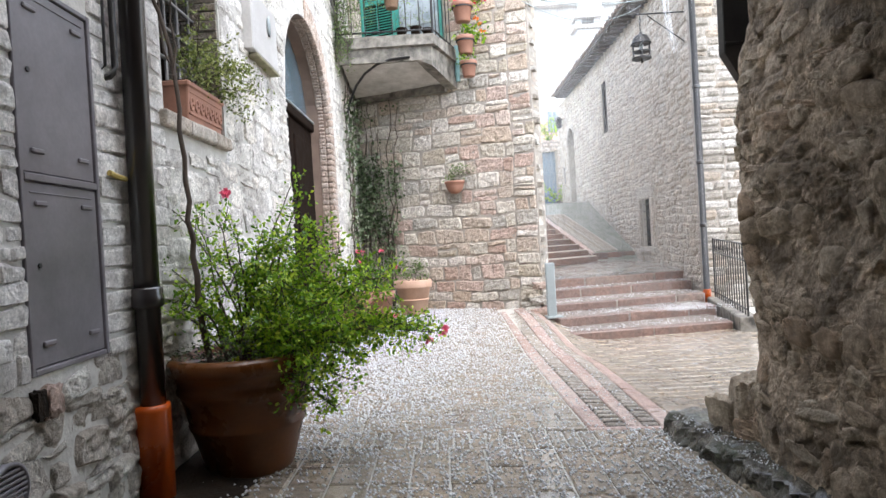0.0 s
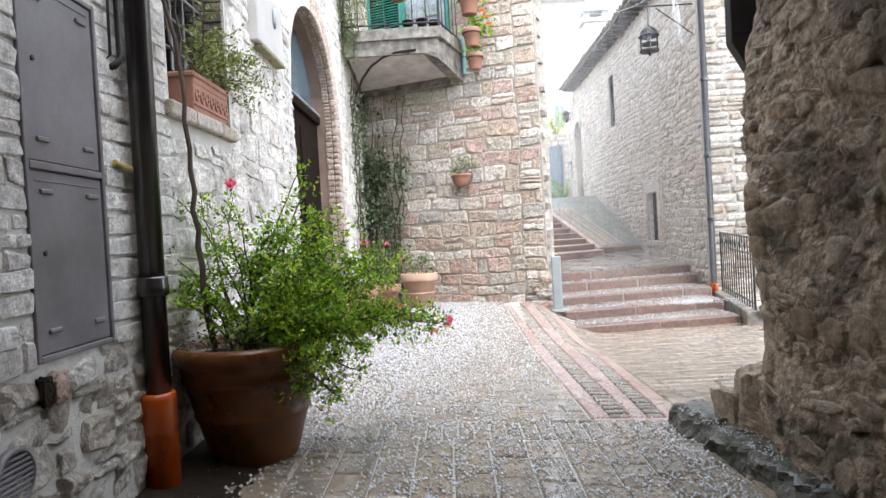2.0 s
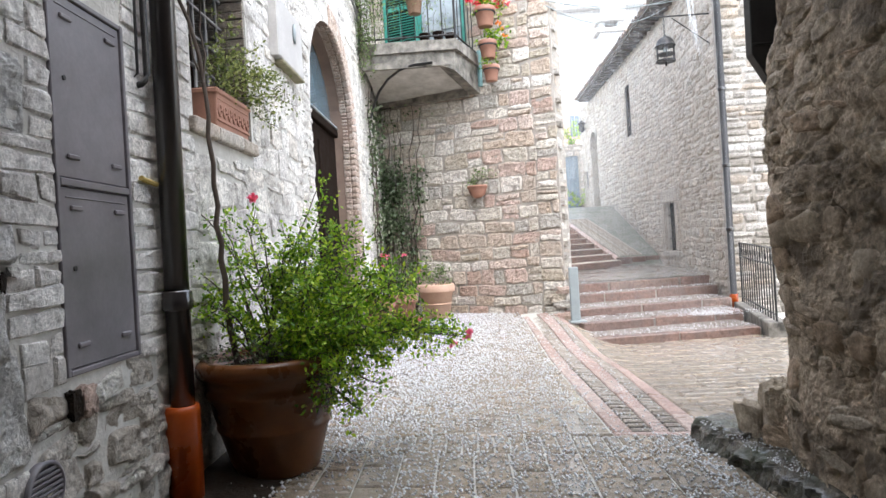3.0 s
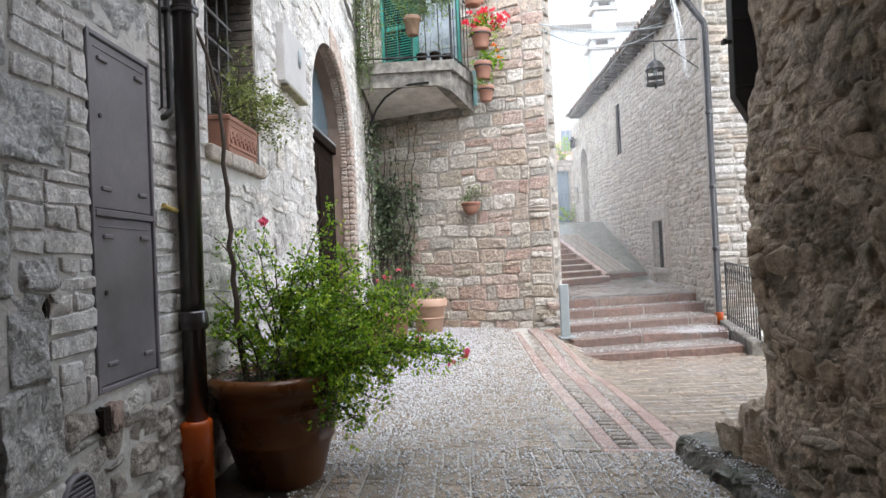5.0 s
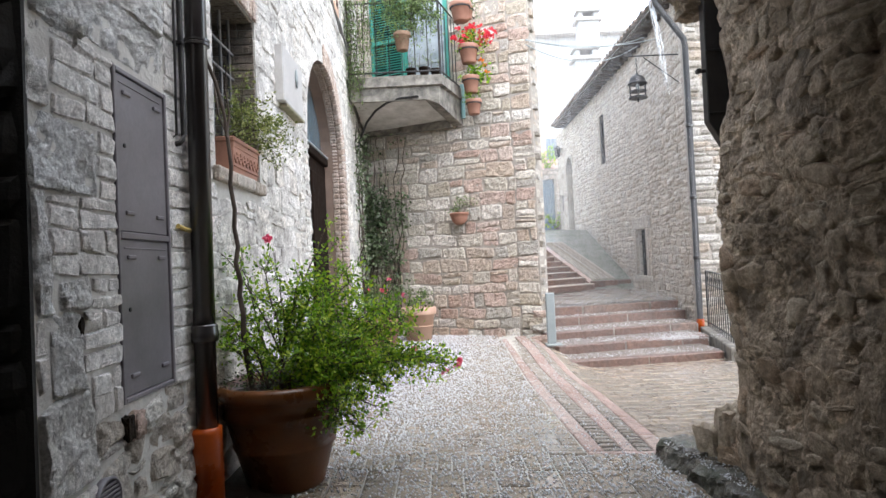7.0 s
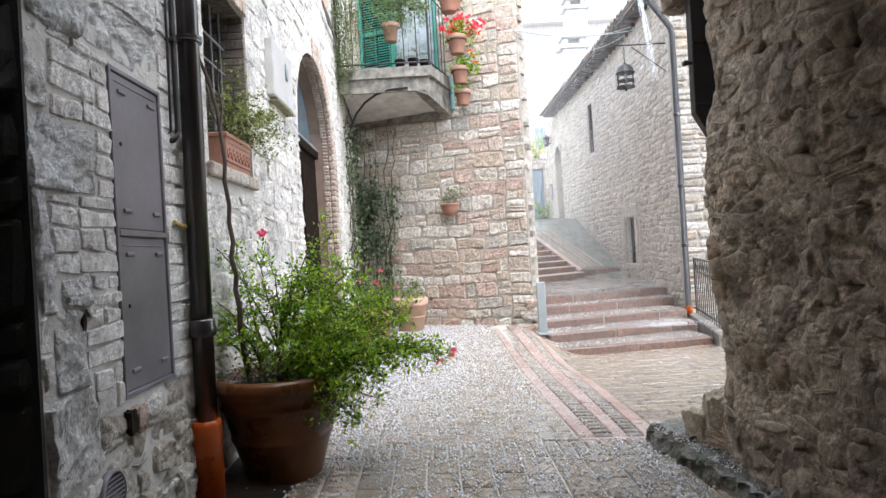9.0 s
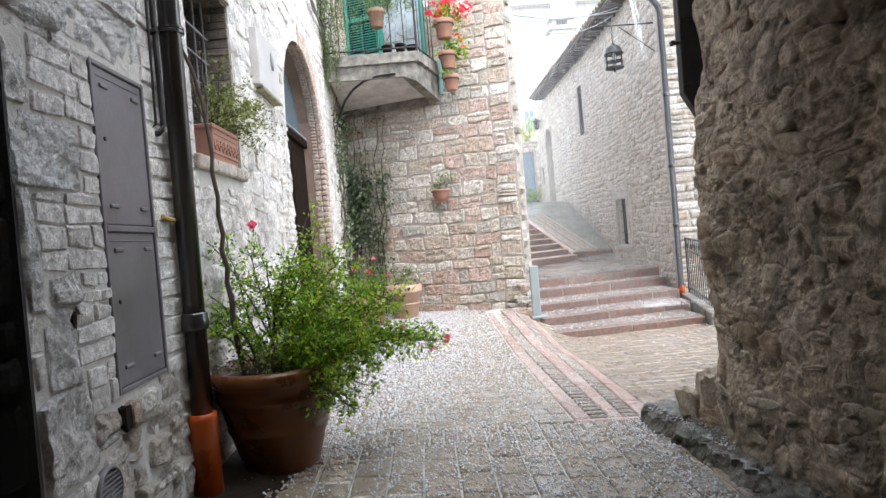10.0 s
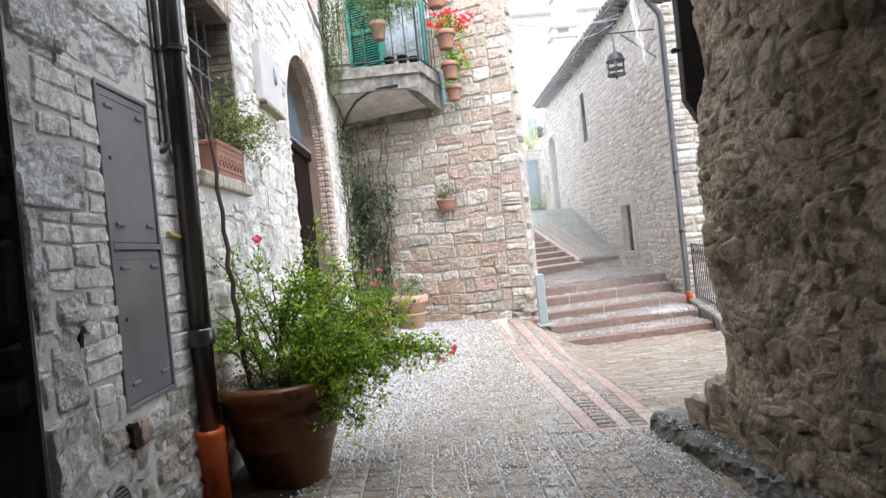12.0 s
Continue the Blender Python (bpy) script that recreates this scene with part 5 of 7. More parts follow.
HP = [((0.385, 9.40, 4.94), 0.175, 0.29), ((0.475, 9.34, 4.26), 0.16, 0.28), ((0.495, 9.41, 3.81), 0.142, 0.26), ((0.525, 9.44, 3.48), 0.128, 0.23)]
for k, (at, r_, h) in enumerate(HP):
    lab = ("large terracotta pot hung on the house wall", "terracotta pot of red geraniums hung on the house wall", "terracotta pot with an orange flower hung on the wall", "small terracotta pot with a green sprig on the wall")[k]
    ob = flowerpot("hanging_pot", lab, at, r_, h, M_TERRA, "pots beside the balcony")
    back = (BW.at((Vector(at) - BW.o).dot(BW.u), 0, 0.0) - Vector(at))
    back.z = 0
    pot_ring(ob, r_ * 0.9, h, back)
    rg = random.Random(60 + k)
    if k == 0:
        plant_in(ob, [((0.1, -0.05, 0.5), 1), ((-0.1, 0.0, 0.5), 1), ((0.25, 0.0, 0.35), 1), ((0.28, -0.05, 0.1), 0.7)], 9, 0.03, M_LEAF_GREY, 8, h * 0.9, seed=5)
    elif k == 1:
        plant_in(ob, [((0.12, -0.08, 0.42), 1), ((-0.12, -0.1, 0.40), 1), ((0.2, 0, 0.34), 1), ((0.0, -0.12, 0.45), 1), ((0.26, -0.05, 0.28), 1), ((-0.16, 0, 0.34), 1), ((0.05, 0.05, 0.5), 1)], 9, 0.045, M_LEAF, 7, h * 0.9, seed=6)
        for _ in range(34):
            q = (rg.uniform(-0.24, 0.44), rg.uniform(-0.18, 0.05), rg.uniform(0.34, 0.58) - 0.1 * rg.random())
            flower(ob, q, 0.058, M_REDPETAL, rg, petals=10)
    elif k == 2:
        plant_in(ob, [((0.16, -0.05, 0.42), 1), ((0.2, -0.05, 0.30), 1), ((0.24, 0, 0.2), 1), ((-0.1, -0.05, 0.34), 0.6)], 9, 0.06, M_LEAF, 6, h * 0.9, seed=7)
        for q in ((0.16, -0.1, 0.48), (0.22, -0.1, 0.4), (0.26, -0.06, 0.3)):
            flower(ob, q, 0.05, M_ORANGEPETAL, rg, petals=12)
    else:
        plant_in(ob, [((0.06, -0.03, 0.36), 1), ((-0.06, -0.05, 0.33), 1)], 8, 0.04, M_LEAF, 6, h * 0.9, seed=8)
ob = flowerpot("hanging_pot", "terracotta pot hung close beside a larger one", (0.49, 9.42, 4.98), 0.1, 0.2, M_TERRA, "pots beside the balcony")
pot_ring(ob, 0.09, 0.2, BW.at((Vector((0.49, 9.42, 0)) - BW.o).dot(BW.u), 0, 0) - Vector((0.49, 9.42, 0)))

# pots on the railing and on the balcony floor
ob = flowerpot("railing_pot", "wicker-coloured pot of trailing leaves hung on the railing", (-0.52, BY - 0.13, 4.28), 0.125, 0.26, M_WICKER)
part("hook", tube([(0, 0.13, 0.24), (0, 0.15, 0.5), (0, 0.16, RAILZ - 4.30)], 0.006, 6), M_BLACK, ob)
plant_in(ob, [((-0.2, -0.03, 0.36), 1), ((0.18, -0.04, 0.34), 1), ((0, -0.1, 0.36), 1), ((-0.18, -0.06, 0.05), 0.7), ((0.05, -0.14, 0.12), 0.5)], 9, 0.022, M_LEAF_GREY, 8, 0.22, seed=9)
for k, (x, y) in enumerate(((-0.42, BY + 0.28), (-0.22, BY + 0.24), (-0.05, BY + 0.34))):
    ob = flowerpot("floor_pot", "small dark pot standing on the balcony floor", (x, y, 3.985), 0.085, 0.15, M_WOOD, "pots on the balcony floor")
    plant_in(ob, [((-0.05, 0, 0.35 + 0.1 * k), 1), ((0.06, 0.02, 0.3), 1)], 7, 0.025, M_LEAF_GREY, 6, 0.13, seed=30 + k)
# foliage trailing over the railing
trail = thing("trailing_plant", "grey-green creeper trailing over the balcony railing", "climbing plant", (-0.6, BY, 4.9))
st, lv, lf = bmesh.new(), [], []
rng = random.Random(33)
for x0, n_t, z_low, wd in ((-1.22, 26, 3.5, 0.13), (-0.55, 26, 4.40, 0.22), (-0.2, 20, 4.45, 0.2), (-1.0, 14, 4.1, 0.12)):
    for _ in range(n_t):
        x = x0 + rng.uniform(-wd, wd)
        z_end = z_low + rng.random() * 0.6
        pts = [Vector((x, BY + rng.uniform(-0.05, 0.03), 5.1)) - org - Vector((0, 0, 1.4))]
        z = 5.1
        while z > z_end:
            z -= 0.12
            x += rng.gauss(0, 0.02)
            pts.append(Vector((x, BY - 0.02 + rng.gauss(-0.02, 0.03), z)) - org - Vector((0, 0, 1.4)))
        tube(pts, 0.003, 3, st)
        for p in pts:
            leaf_cloud(rng, [(p + Vector((rng.gauss(0, 0.03), rng.gauss(0, 0.03), rng.gauss(0, 0.04))), Vector((0, -0.3, -0.6))) for _ in range(6)], 0.03, lv, lf)
for x, z in ((-0.72, 4.95), (-0.62, 4.9), (-0.42, 4.9), (-0.3, 4.98), (-0.5, 4.72), (-0.15, 4.9), (-0.05, 4.75), (-0.35, 4.7), (-0.6, 5.05), (-0.25, 5.05)):
    bush(rng, st, (lv, lf), (x + 0.6, -0.04, z - 4.9), [((x + 0.6 + rng.uniform(-0.18, 0.18), rng.uniform(-0.16, 0.05), z - 4.9 + rng.uniform(-0.28, 0.2)), 1) for _ in range(5)], 9, 0.034, 0.1, 8, 0.003)
part("twig_tangle", st, M_STEM, trail)["kind"] = "stuff"
raw("leaves", lv, lf, M_LEAF_GREY, trail)["kind"] = "stuff"

# ---- ivy in the corner ----
ivy = thing("ivy", "dark ivy and bare vines climbing the corner of two walls", "climbing plant", (-1.3, 10.2, 0.2))
io = Vector((-1.3, 10.2, 0.2))
st, lv, lf = bmesh.new(), [], []
for _ in range(24):
    u, z = rng.uniform(0.02, 0.62), 0.05
    onleft = rng.random() < 0.35
    pts, top = [], rng.uniform(2.2, 4.4)
    while z < top:
        p = LW.at(10.3 - u * 1.6, z, 0.05) if onleft else BW.at(u, z, 0.05)
        pts.append(p + Vector((rng.gauss(0, 0.015), -abs(rng.gauss(0, 0.02)), 0)) - io)
        z += 0.16
        u = max(0.0, u + rng.gauss(0, 0.025))
    tube(pts, rng.uniform(0.006, 0.016), 5, st, 0.4)
    for p in pts:
        zz = p.z + io.z
        dens = 1.5 if zz > 1.3 else 0.5
        dens *= max(0.0, 0.7 + 2.2 * noise.noise(p * 2.3))
        for _k in range(int(9 * dens)):
            q = p + Vector((rng.gauss(0, 0.09), -abs(rng.gauss(0, 0.06)), rng.gauss(0, 0.09)))
            leaf_cloud(rng, [(q, Vector((0.2, -0.6, -0.5)))], 0.054, lv, lf, 0.6, 0.2, 0.85)
part("vines", st, M_STEM, ivy)["kind"] = "stuff"
raw("leaves", lv, lf, M_LEAF_DARK, ivy)["kind"] = "stuff"

# ---- pots along the wall ----
wp = thing("wall_pot", "half-round terracotta pot with a small plant, hung on the wall", "potted plant", BW.at(1.775, 1.775, 0.14))
part("pot", lathe([(0.02, 0.0), (0.065, 0.01), (0.108, 0.05), (0.134, 0.11), (0.143, 0.155), (0.155, 0.16), (0.157, 0.185), (0.15, 0.195), (0.132, 0.193), (0.128, 0.17)], 32), M_TERRA, wp, smooth=True)
part("soil", lathe([(0.13, 0.165), (0.06, 0.175), (0.0, 0.178)], 16), M_SOIL_SHADE, wp)
part("bracket", tube([(0.03, 0.02, 0.12), (0.05, 0.14, 0.12)], 0.01, 6), M_BLACK, wp)
plant_in(wp, [((-0.06, 0, 0.36), 1), ((0.0, -0.03, 0.42), 1), ((-0.1, -0.02, 0.3), 1), ((0.22, 0.02, 0.46), 0.4), ((0.26, 0.02, 0.4), 0.3), ((0.15, 0, 0.44), 0.3)], 9, 0.035, M_LEAF_GREY, 6, 0.16, seed=12)
fp = flowerpot("floor_pot", "pale terracotta pot with straggly yellowing plants on the paving", (-0.50, 9.55, ground_z(-0.50, 9.55)), 0.285, 0.52, M_TERRA_PALE)
part("ring_moulding", lathe([(0.225, 0.215), (0.236, 0.222), (0.236, 0.232), (0.228, 0.24)], 28), M_TERRA_PALE, fp, smooth=True)
plant_in(fp, [((-0.25, 0, 0.8), 1), ((0.1, 0, 0.78), 1), ((0.2, -0.1, 0.72), 0.8), ((-0.1, -0.1, 0.85), 1), ((-0.3, -0.1, 0.66), 0.8), ((0.25, 0, 0.6), 0.6)], 10, 0.04, M_LEAF_GREY, 7, 0.48, seed=13)
fp = flowerpot("floor_pot", "brown terracotta pot of flowers beside the rose", (-0.98, 8.9, ground_z(-0.98, 8.9)), 0.25, 0.42, M_TERRA)
plant_in(fp, [((-0.2, 0, 0.9), 1), ((0.15, 0, 0.85), 1), ((0.3, -0.1, 0.7), 1), ((0, -0.1, 1.0), 1), ((-0.3, -0.1, 0.7), 1)], 10, 0.045, M_LEAF_GREY, 7, 0.4, seed=14)
rg = random.Random(3)
for q in ((0.1, -0.15, 1.0), (-0.2, -0.1, 0.85), (0.3, -0.1, 0.75)):
    flower(fp, q, 0.04, M_PINKPETAL, rg)
fp = flowerpot("floor_pot", "terracotta pot against the doorway wall", (-1.1, 7.6, ground_z(-1.1, 7.6)), 0.2, 0.5, M_TERRA)
plant_in(fp, [((-0.1, 0, 0.8), 1), ((0.15, 0, 0.8), 1)], 8, 0.04, M_LEAF_GREY, 7, 0.48, seed=15)

# ---- cables across the lane ----
for k, (a, b, sag) in enumerate((((1.36, 9.3, 4.58), (4.05, 11.85, 5.40), 0.16), ((1.36, 9.3, 4.50), (4.05, 12.2, 5.36), 0.3), ((1.36, 9.3, 4.57), (4.08, 11.2, 5.15), 0.12))):
    c = thing("overhead_cable", "grey cable slung across the lane between two houses", "cable", (1.36, 9.3, 4.5), group="cables across the lane")
    pts = []
    for i in range(17):
        s = i / 16
        p = Vector(a).lerp(Vector(b), s) - Vector((0, 0, sag * 4 * s * (1 - s)))
        pts.append(p - Vector((1.36, 9.3, 4.5)))
    part("line", tube(pts, 0.008, 6), M_GREYSTEEL, c)

# ---- by the right wall ----
sh = thing("wall_shutter", "narrow black wooden shutter standing out from the rubble wall", "shutter", (1.51, 3.28, 1.78))
bm = bmesh.new()
pr = [(-0.01, 0.15), (0.075, 0.0), (0.16, 0.0), (0.16, 1.6), (0.0, 1.6)]
lo = [bm.verts.new((x, -0.02, z)) for x, z in pr]
hi = [bm.verts.new((x, 0.05, z)) for x, z in pr]
bm.faces.new(lo)
bm.faces.new(hi[::-1])
for i in range(5):
    bm.faces.new((lo[i], hi[i], hi[(i + 1) % 5], lo[(i + 1) % 5]))
bmesh.ops.bevel(bm, geom=bm.edges[:], offset=0.004, segments=1, affect="EDGES")
part("board", bm, M_BLACK, sh)
for z in (0.19, 0.56):
    part("batten", boxes(((-0.004, -0.027, z), (0.1, -0.018, z + 0.012), 0.002)), M_BLACK, sh)
bm = tube([(0.0, 0.0, 0.45), (-0.035, 0, 0.45)], 0.012, 8)
box(bm, (-0.06, -0.02, 0.435), (-0.033, 0.02, 0.465), 0.006)
part("catch", bm, M_BLACK, sh)


def rock(size, seed, sub=3, rough=0.3):
    """A broken, angular lump of stone."""
    bm = bmesh.new()
    bmesh.ops.create_cube(bm, size=1.0)
    bmesh.ops.subdivide_edges(bm, edges=bm.edges[:], cuts=sub + 3, use_grid_fill=True)
    s = Vector((seed * 3.7, seed * 1.3, seed * 9.1))
    for v in bm.verts:
        p = v.co.copy()
        r_ = p.lerp(p.normalized() * 0.62, 0.35)
        f = 1 + rough * (noise.noise(p * 1.8 + s) + 0.5 * noise.noise(p * 4.5 + s) + 0.25 * noise.noise(p * 11 + s))
        v.co = Vector((r_.x * size[0], r_.y * size[1], r_.z * size[2])) * f
    return bm


def ledge_block(size, seed):
    """A flat-topped stone with a ragged, broken front."""
    bm = bmesh.new()
    bmesh.ops.create_cube(bm, size=1.0)
    bmesh.ops.subdivide_edges(bm, edges=bm.edges[:], cuts=24, use_grid_fill=True)
    s = Vector((seed * 3.7, seed * 1.3, seed * 9.1))
    for v in bm.verts:
        p = Vector((v.co.x * size[0], v.co.y * size[1], v.co.z * size[2]))
        q = p * 9 + s
        n1 = noise.noise(q) + 0.6 * noise.noise(q * 2.2) + 0.4 * noise.noise(q * 5)
        front = smooth(0.0, -0.5, v.co.x)
        p.x += front * n1 * 0.042 + 0.03 * front * smooth(0.1, 0.5, v.co.z) + 0.06 * front * smooth(0.15, -0.4, v.co.z)
        p.y *= 1 - 0.05 * max(0.0, v.co.z) + 0.02 * n1 * abs(v.co.y)
        p.z += n1 * 0.014 - 0.04 * smooth(-0.32, -0.5, v.co.x) * (v.co.z > 0)
        v.co = p
    return bm


rng = random.Random(77)
kerb = thing("stone_kerb", "mossy wet stone ledge along the foot of the rubble wall", "kerb", (1.35, 3.0, ground_z(1.3, 3)), kind="structure")
line = [(1.19, 3.68), (1.245, 3.3), (1.295, 2.95), (1.35, 2.5), (1.39, 2.1), (1.43, 1.6), (1.47, 1.0)]
for k in range(6):
    a, b = Vector((*line[k], 0)), Vector((*line[k + 1], 0))
    mid, ln = (a + b) / 2, (b - a).length
    bm = ledge_block((0.30, ln * 1.02, 0.26), 11 + k)
    ang = math.atan2(b.y - a.y, b.x - a.x) + math.pi / 2
    ob = part("ledge_stone", bm, M_MOSS, kerb)
    ob.matrix_local = Matrix.Translation((mid.x + 0.15 - 1.35, mid.y - 3.0, 0.0 + rng.uniform(-0.012, 0.008))) @ Matrix.Rotation(ang, 4, "Z")
for k, (x, y, z, size, turn) in enumerate(((1.455, 3.36, 0.17, (0.13, 0.17, 0.25), 0.3), (1.53, 3.27, 0.25, (0.15, 0.22, 0.33), -0.2), (1.53, 3.12, 0.15, (0.16, 0.24, 0.2), 0.5), (1.55, 2.92, 0.14, (0.15, 0.26, 0.17), 0.1), (1.56, 3.02, 0.29, (0.13, 0.2, 0.15), 0.7), (1.58, 2.70, 0.15, (0.16, 0.24, 0.18), 2.9), (1.62, 2.45, 0.16, (0.2, 0.26, 0.2), 0.4))):
    bm = rock(size, 31 + k, 6, 0.30)
    ob = part("broken_stone", bm, M_BROWN, kerb)
    ob.matrix_local = Matrix.Translation((x - 1.35, y - 3.0, z - 0.02)) @ Matrix.Rotation(turn, 4, "Z")

# corbel stone high on the wall beyond
cb = thing("corbel_stone", "rough stone corbel jutting out above the shutter", "stone", (1.60, 3.42, 2.76))
part("block", rock((0.34, 0.26, 0.28), 5, 8, 0.35), M_RUBBLE, cb)

# ---- beside the steps ----
bol = thing("grey_post", "pale grey metal post on a foot plate beside the steps", "post", (1.445, 8.75, -0.10))
part("post", boxes(((-0.065, -0.03, 0.03), (0.065, 0.03, 0.77), 0.012)), M_GREYSTEEL, bol)
part("foot_plate", boxes(((-0.09, -0.09, 0.0), (0.14, 0.09, 0.035), 0.008)), M_GREYSTEEL, bol)

rk = thing("railing_kerb", "low stone coping beside the steps, carrying an iron railing", "kerb", (4.0, 9.2, -0.3), kind="structure")
RA, RB = Vector((3.66, 7.95, -0.12)), Vector((4.09, 9.95, -0.06))
dirv = (RB - RA).normalized()
ang = math.atan2(dirv.y, dirv.x)
k = 0
n_cop = 4
for k in range(n_cop):
    a = RA.lerp(RB, k / n_cop)
    b = RA.lerp(RB, (k + 1) / n_cop - 0.008)
    sd = Vector((dirv.y, -dirv.x, 0)).normalized() * 0.24
    bm = bmesh.new()
    ps = [a, b, b + sd, a + sd]
    lo = [bm.verts.new(Vector((p.x, p.y, -0.7)) - Vector((4.0, 9.2, -0.3))) for p in ps]
    hi = [bm.verts.new(p - Vector((4.0, 9.2, -0.3))) for p in ps]
    bm.faces.new(lo)
    bm.faces.new(hi[::-1])
    for i in range(4):
        bm.faces.new((lo[i], hi[i], hi[(i + 1) % 4], lo[(i + 1) % 4]))
    bmesh.ops.recalc_face_normals(bm, faces=bm.faces[:])
    bmesh.ops.bevel(bm, geom=bm.edges[:], offset=0.014, segments=1, affect="EDGES")
    part("coping_stone", bm, M_CONCRETE, rk)
rl = thing("iron_railing", "black wrought-iron railing on a low stone coping", "railing", RA)
sd = Vector((dirv.y, -dirv.x, 0)).normalized() * 0.12
for k in range(15):
    p = (RB - RA) * (0.02 + 0.95 * k / 14) + sd
    r_ = 0.014 if k in (0, 14) else 0.008
    part("post" if k in (0, 14) else "baluster", tube([p, p + Vector((0, 0, 0.92))], r_, 6), M_BLACK, rl)
    if k not in (0, 14) and k % 2:
        ringpts = [p + Vector((0, 0, 0.79)) + dirv * 0.05 * math.cos(a * math.pi / 6) + Vector((0, 0, 0.05 * math.sin(a * math.pi / 6))) for a in range(13)]
        part("scroll", tube(ringpts, 0.005, 5), M_BLACK, rl)
for z in (0.08, 0.7, 0.91):
    part("rail", tube([(RB - RA) * 0.02 + sd + Vector((0, 0, z)), (RB - RA) * 0.97 + sd + Vector((0, 0, z))], 0.010, 6), M_BLACK, rl)

# ---- on the long house ----
dp2 = thing("downpipe", "dark downpipe with an orange foot at the house corner", "pipe", (4.145, 10.06, -0.16))
part("pipe", tube([(0, 0, 0.16), (0, 0, 4.78), (-0.02, 0, 4.9), (-0.42, 0.1, 5.55), (-0.44, 0.12, 5.7), (-0.45, 0.13, 6.0)], 0.05, 14), M_BLACK, dp2, smooth=True)
part("sleeve", lathe([(0.062, 0), (0.062, 0.2), (0.055, 0.21)], 18), M_ORANGE, dp2, "orange plastic foot", smooth=True)
for z in (1.2, 2.2, 3.4):
    part("clamp", lathe([(0.052, z), (0.06, z + 0.01), (0.06, z + 0.05), (0.052, z + 0.06)], 16), M_PIPE, dp2)
lan = thing("hanging_lantern", "black iron lantern with clear panes on a wall bracket", "lantern", (3.49, 10.6, 4.05))
part("arm", tube([(0.75, 0.0, 0.60), (-0.17, 0.0, 0.60)], 0.014, 8), M_BLACK, lan)
part("stay", tube([(0.75, 0, 0.09), (0.13, 0, 0.57)], 0.009, 6), M_BLACK, lan)
part("scroll", tube([(-0.17 + 0.05 * math.cos(a * 0.6), 0, 0.65 + 0.05 * math.sin(a * 0.6)) for a in range(9)], 0.007, 6), M_BLACK, lan)
for k in range(5):
    zc = 0.54 - k * 0.05
    part("chain_link", tube([(0.016 * math.cos(a * math.pi / 4) * (k % 2), 0.016 * math.cos(a * math.pi / 4) * (1 - k % 2), zc + 0.03 * math.sin(a * math.pi / 4)) for a in range(9)], 0.005, 5), M_BLACK, lan)
part("cap", lathe([(0.0, 0.31), (0.018, 0.30), (0.026, 0.265), (0.065, 0.255), (0.11, 0.222), (0.14, 0.172), (0.15, 0.12), (0.168, 0.115), (0.168, 0.098), (0.145, 0.098), (0.0, 0.12)], 24), M_BLACK, lan, smooth=True)
for a in range(6):
    x, y = 0.15 * math.cos(a * math.pi / 3 + 0.3), 0.15 * math.sin(a * math.pi / 3 + 0.3)
    part("corner_bar", tube([(x, y, 0.12), (x * 0.97, y * 0.97, -0.15)], 0.008, 6), M_BLACK, lan)
part("base_ring", lathe([(0.13, -0.15), (0.16, -0.15), (0.16, -0.125), (0.13, -0.125)], 24), M_BLACK, lan)
part("base_ring", lathe([(0.135, -0.03), (0.152, -0.03), (0.152, -0.02), (0.135, -0.02)], 24), M_BLACK, lan)
part("lamp_holder", lathe([(0.0, -0.02), (0.03, 0.0), (0.035, 0.05), (0.03, 0.1), (0.0, 0.1)], 16), M_GREYSTEEL, lan, smooth=True)
part("finial", lathe([(0.0, -0.22), (0.02, -0.2), (0.01, -0.17), (0.012, -0.13)], 12), M_BLACK, lan)

# openings of the long house
bw = thing("window_2", "deep stone window with iron bars", "window", (HX + 0.25, 13.60, 0.69), kind="structure")
part("pane", boxes(((-0.14, -0.33, 0), (-0.12, 0.33, 1.03))), M_DARKROOM, bw)
for k in range(3):
    part("bar", tube([(-0.2, -0.17 + 0.17 * k, -0.02), (-0.2, -0.17 + 0.17 * k, 1.05)], 0.01, 6), M_BLACK, bw)
for k in range(6):
    part("bar", tube([(-0.2, -0.34, 0.1 + 0.165 * k), (-0.2, 0.34, 0.1 + 0.165 * k)], 0.009, 6), M_BLACK, bw)
sur = bmesh.new()
for lo, hi in (((-0.3, -0.53, -0.12), (-0.232, 0.53, -0.005)), ((-0.3, -0.53, 1.035), (-0.232, 0.53, 1.30)), ((-0.3, -0.51, 0.0), (-0.234, -0.335, 1.03)), ((-0.3, 0.335, 0.0), (-0.234, 0.51, 1.03))):
    box(sur, lo, hi, 0.01)
part("surround", sur, M_PALE, bw, "smooth pale stone surround")
sw = thing("window_3", "tall narrow slit window with a stone edge", "window", (HX + 0.22, 16.6, 3.65), kind="structure")
part("pane", boxes(((-0.18, -0.26, 0), (-0.16, 0.26, 1.34))), M_DARKROOM, sw)
part("frame", boxes(((-0.2, -0.02, 0.0), (-0.182, 0.02, 1.34), 0.003), ((-0.2, -0.25, 0.64), (-0.183, -0.02, 0.68), 0.003)), M_WOOD, sw)
ad = thing("door_3", "tall arched doorway with a dark barred door", "door", (HX + 0.25, 21.0, 1.7), kind="structure")
part("leaf", boxes(((0.0, -0.5, 0), (0.05, 0.5, 2.9))), M_WOOD, ad)
for k in range(9):
    part("plank", boxes(((-0.03, -0.5 + 0.112 * k, 0.02), (-0.002, -0.4 + 0.112 * k, 2.88), 0.004)), M_WOOD, ad)
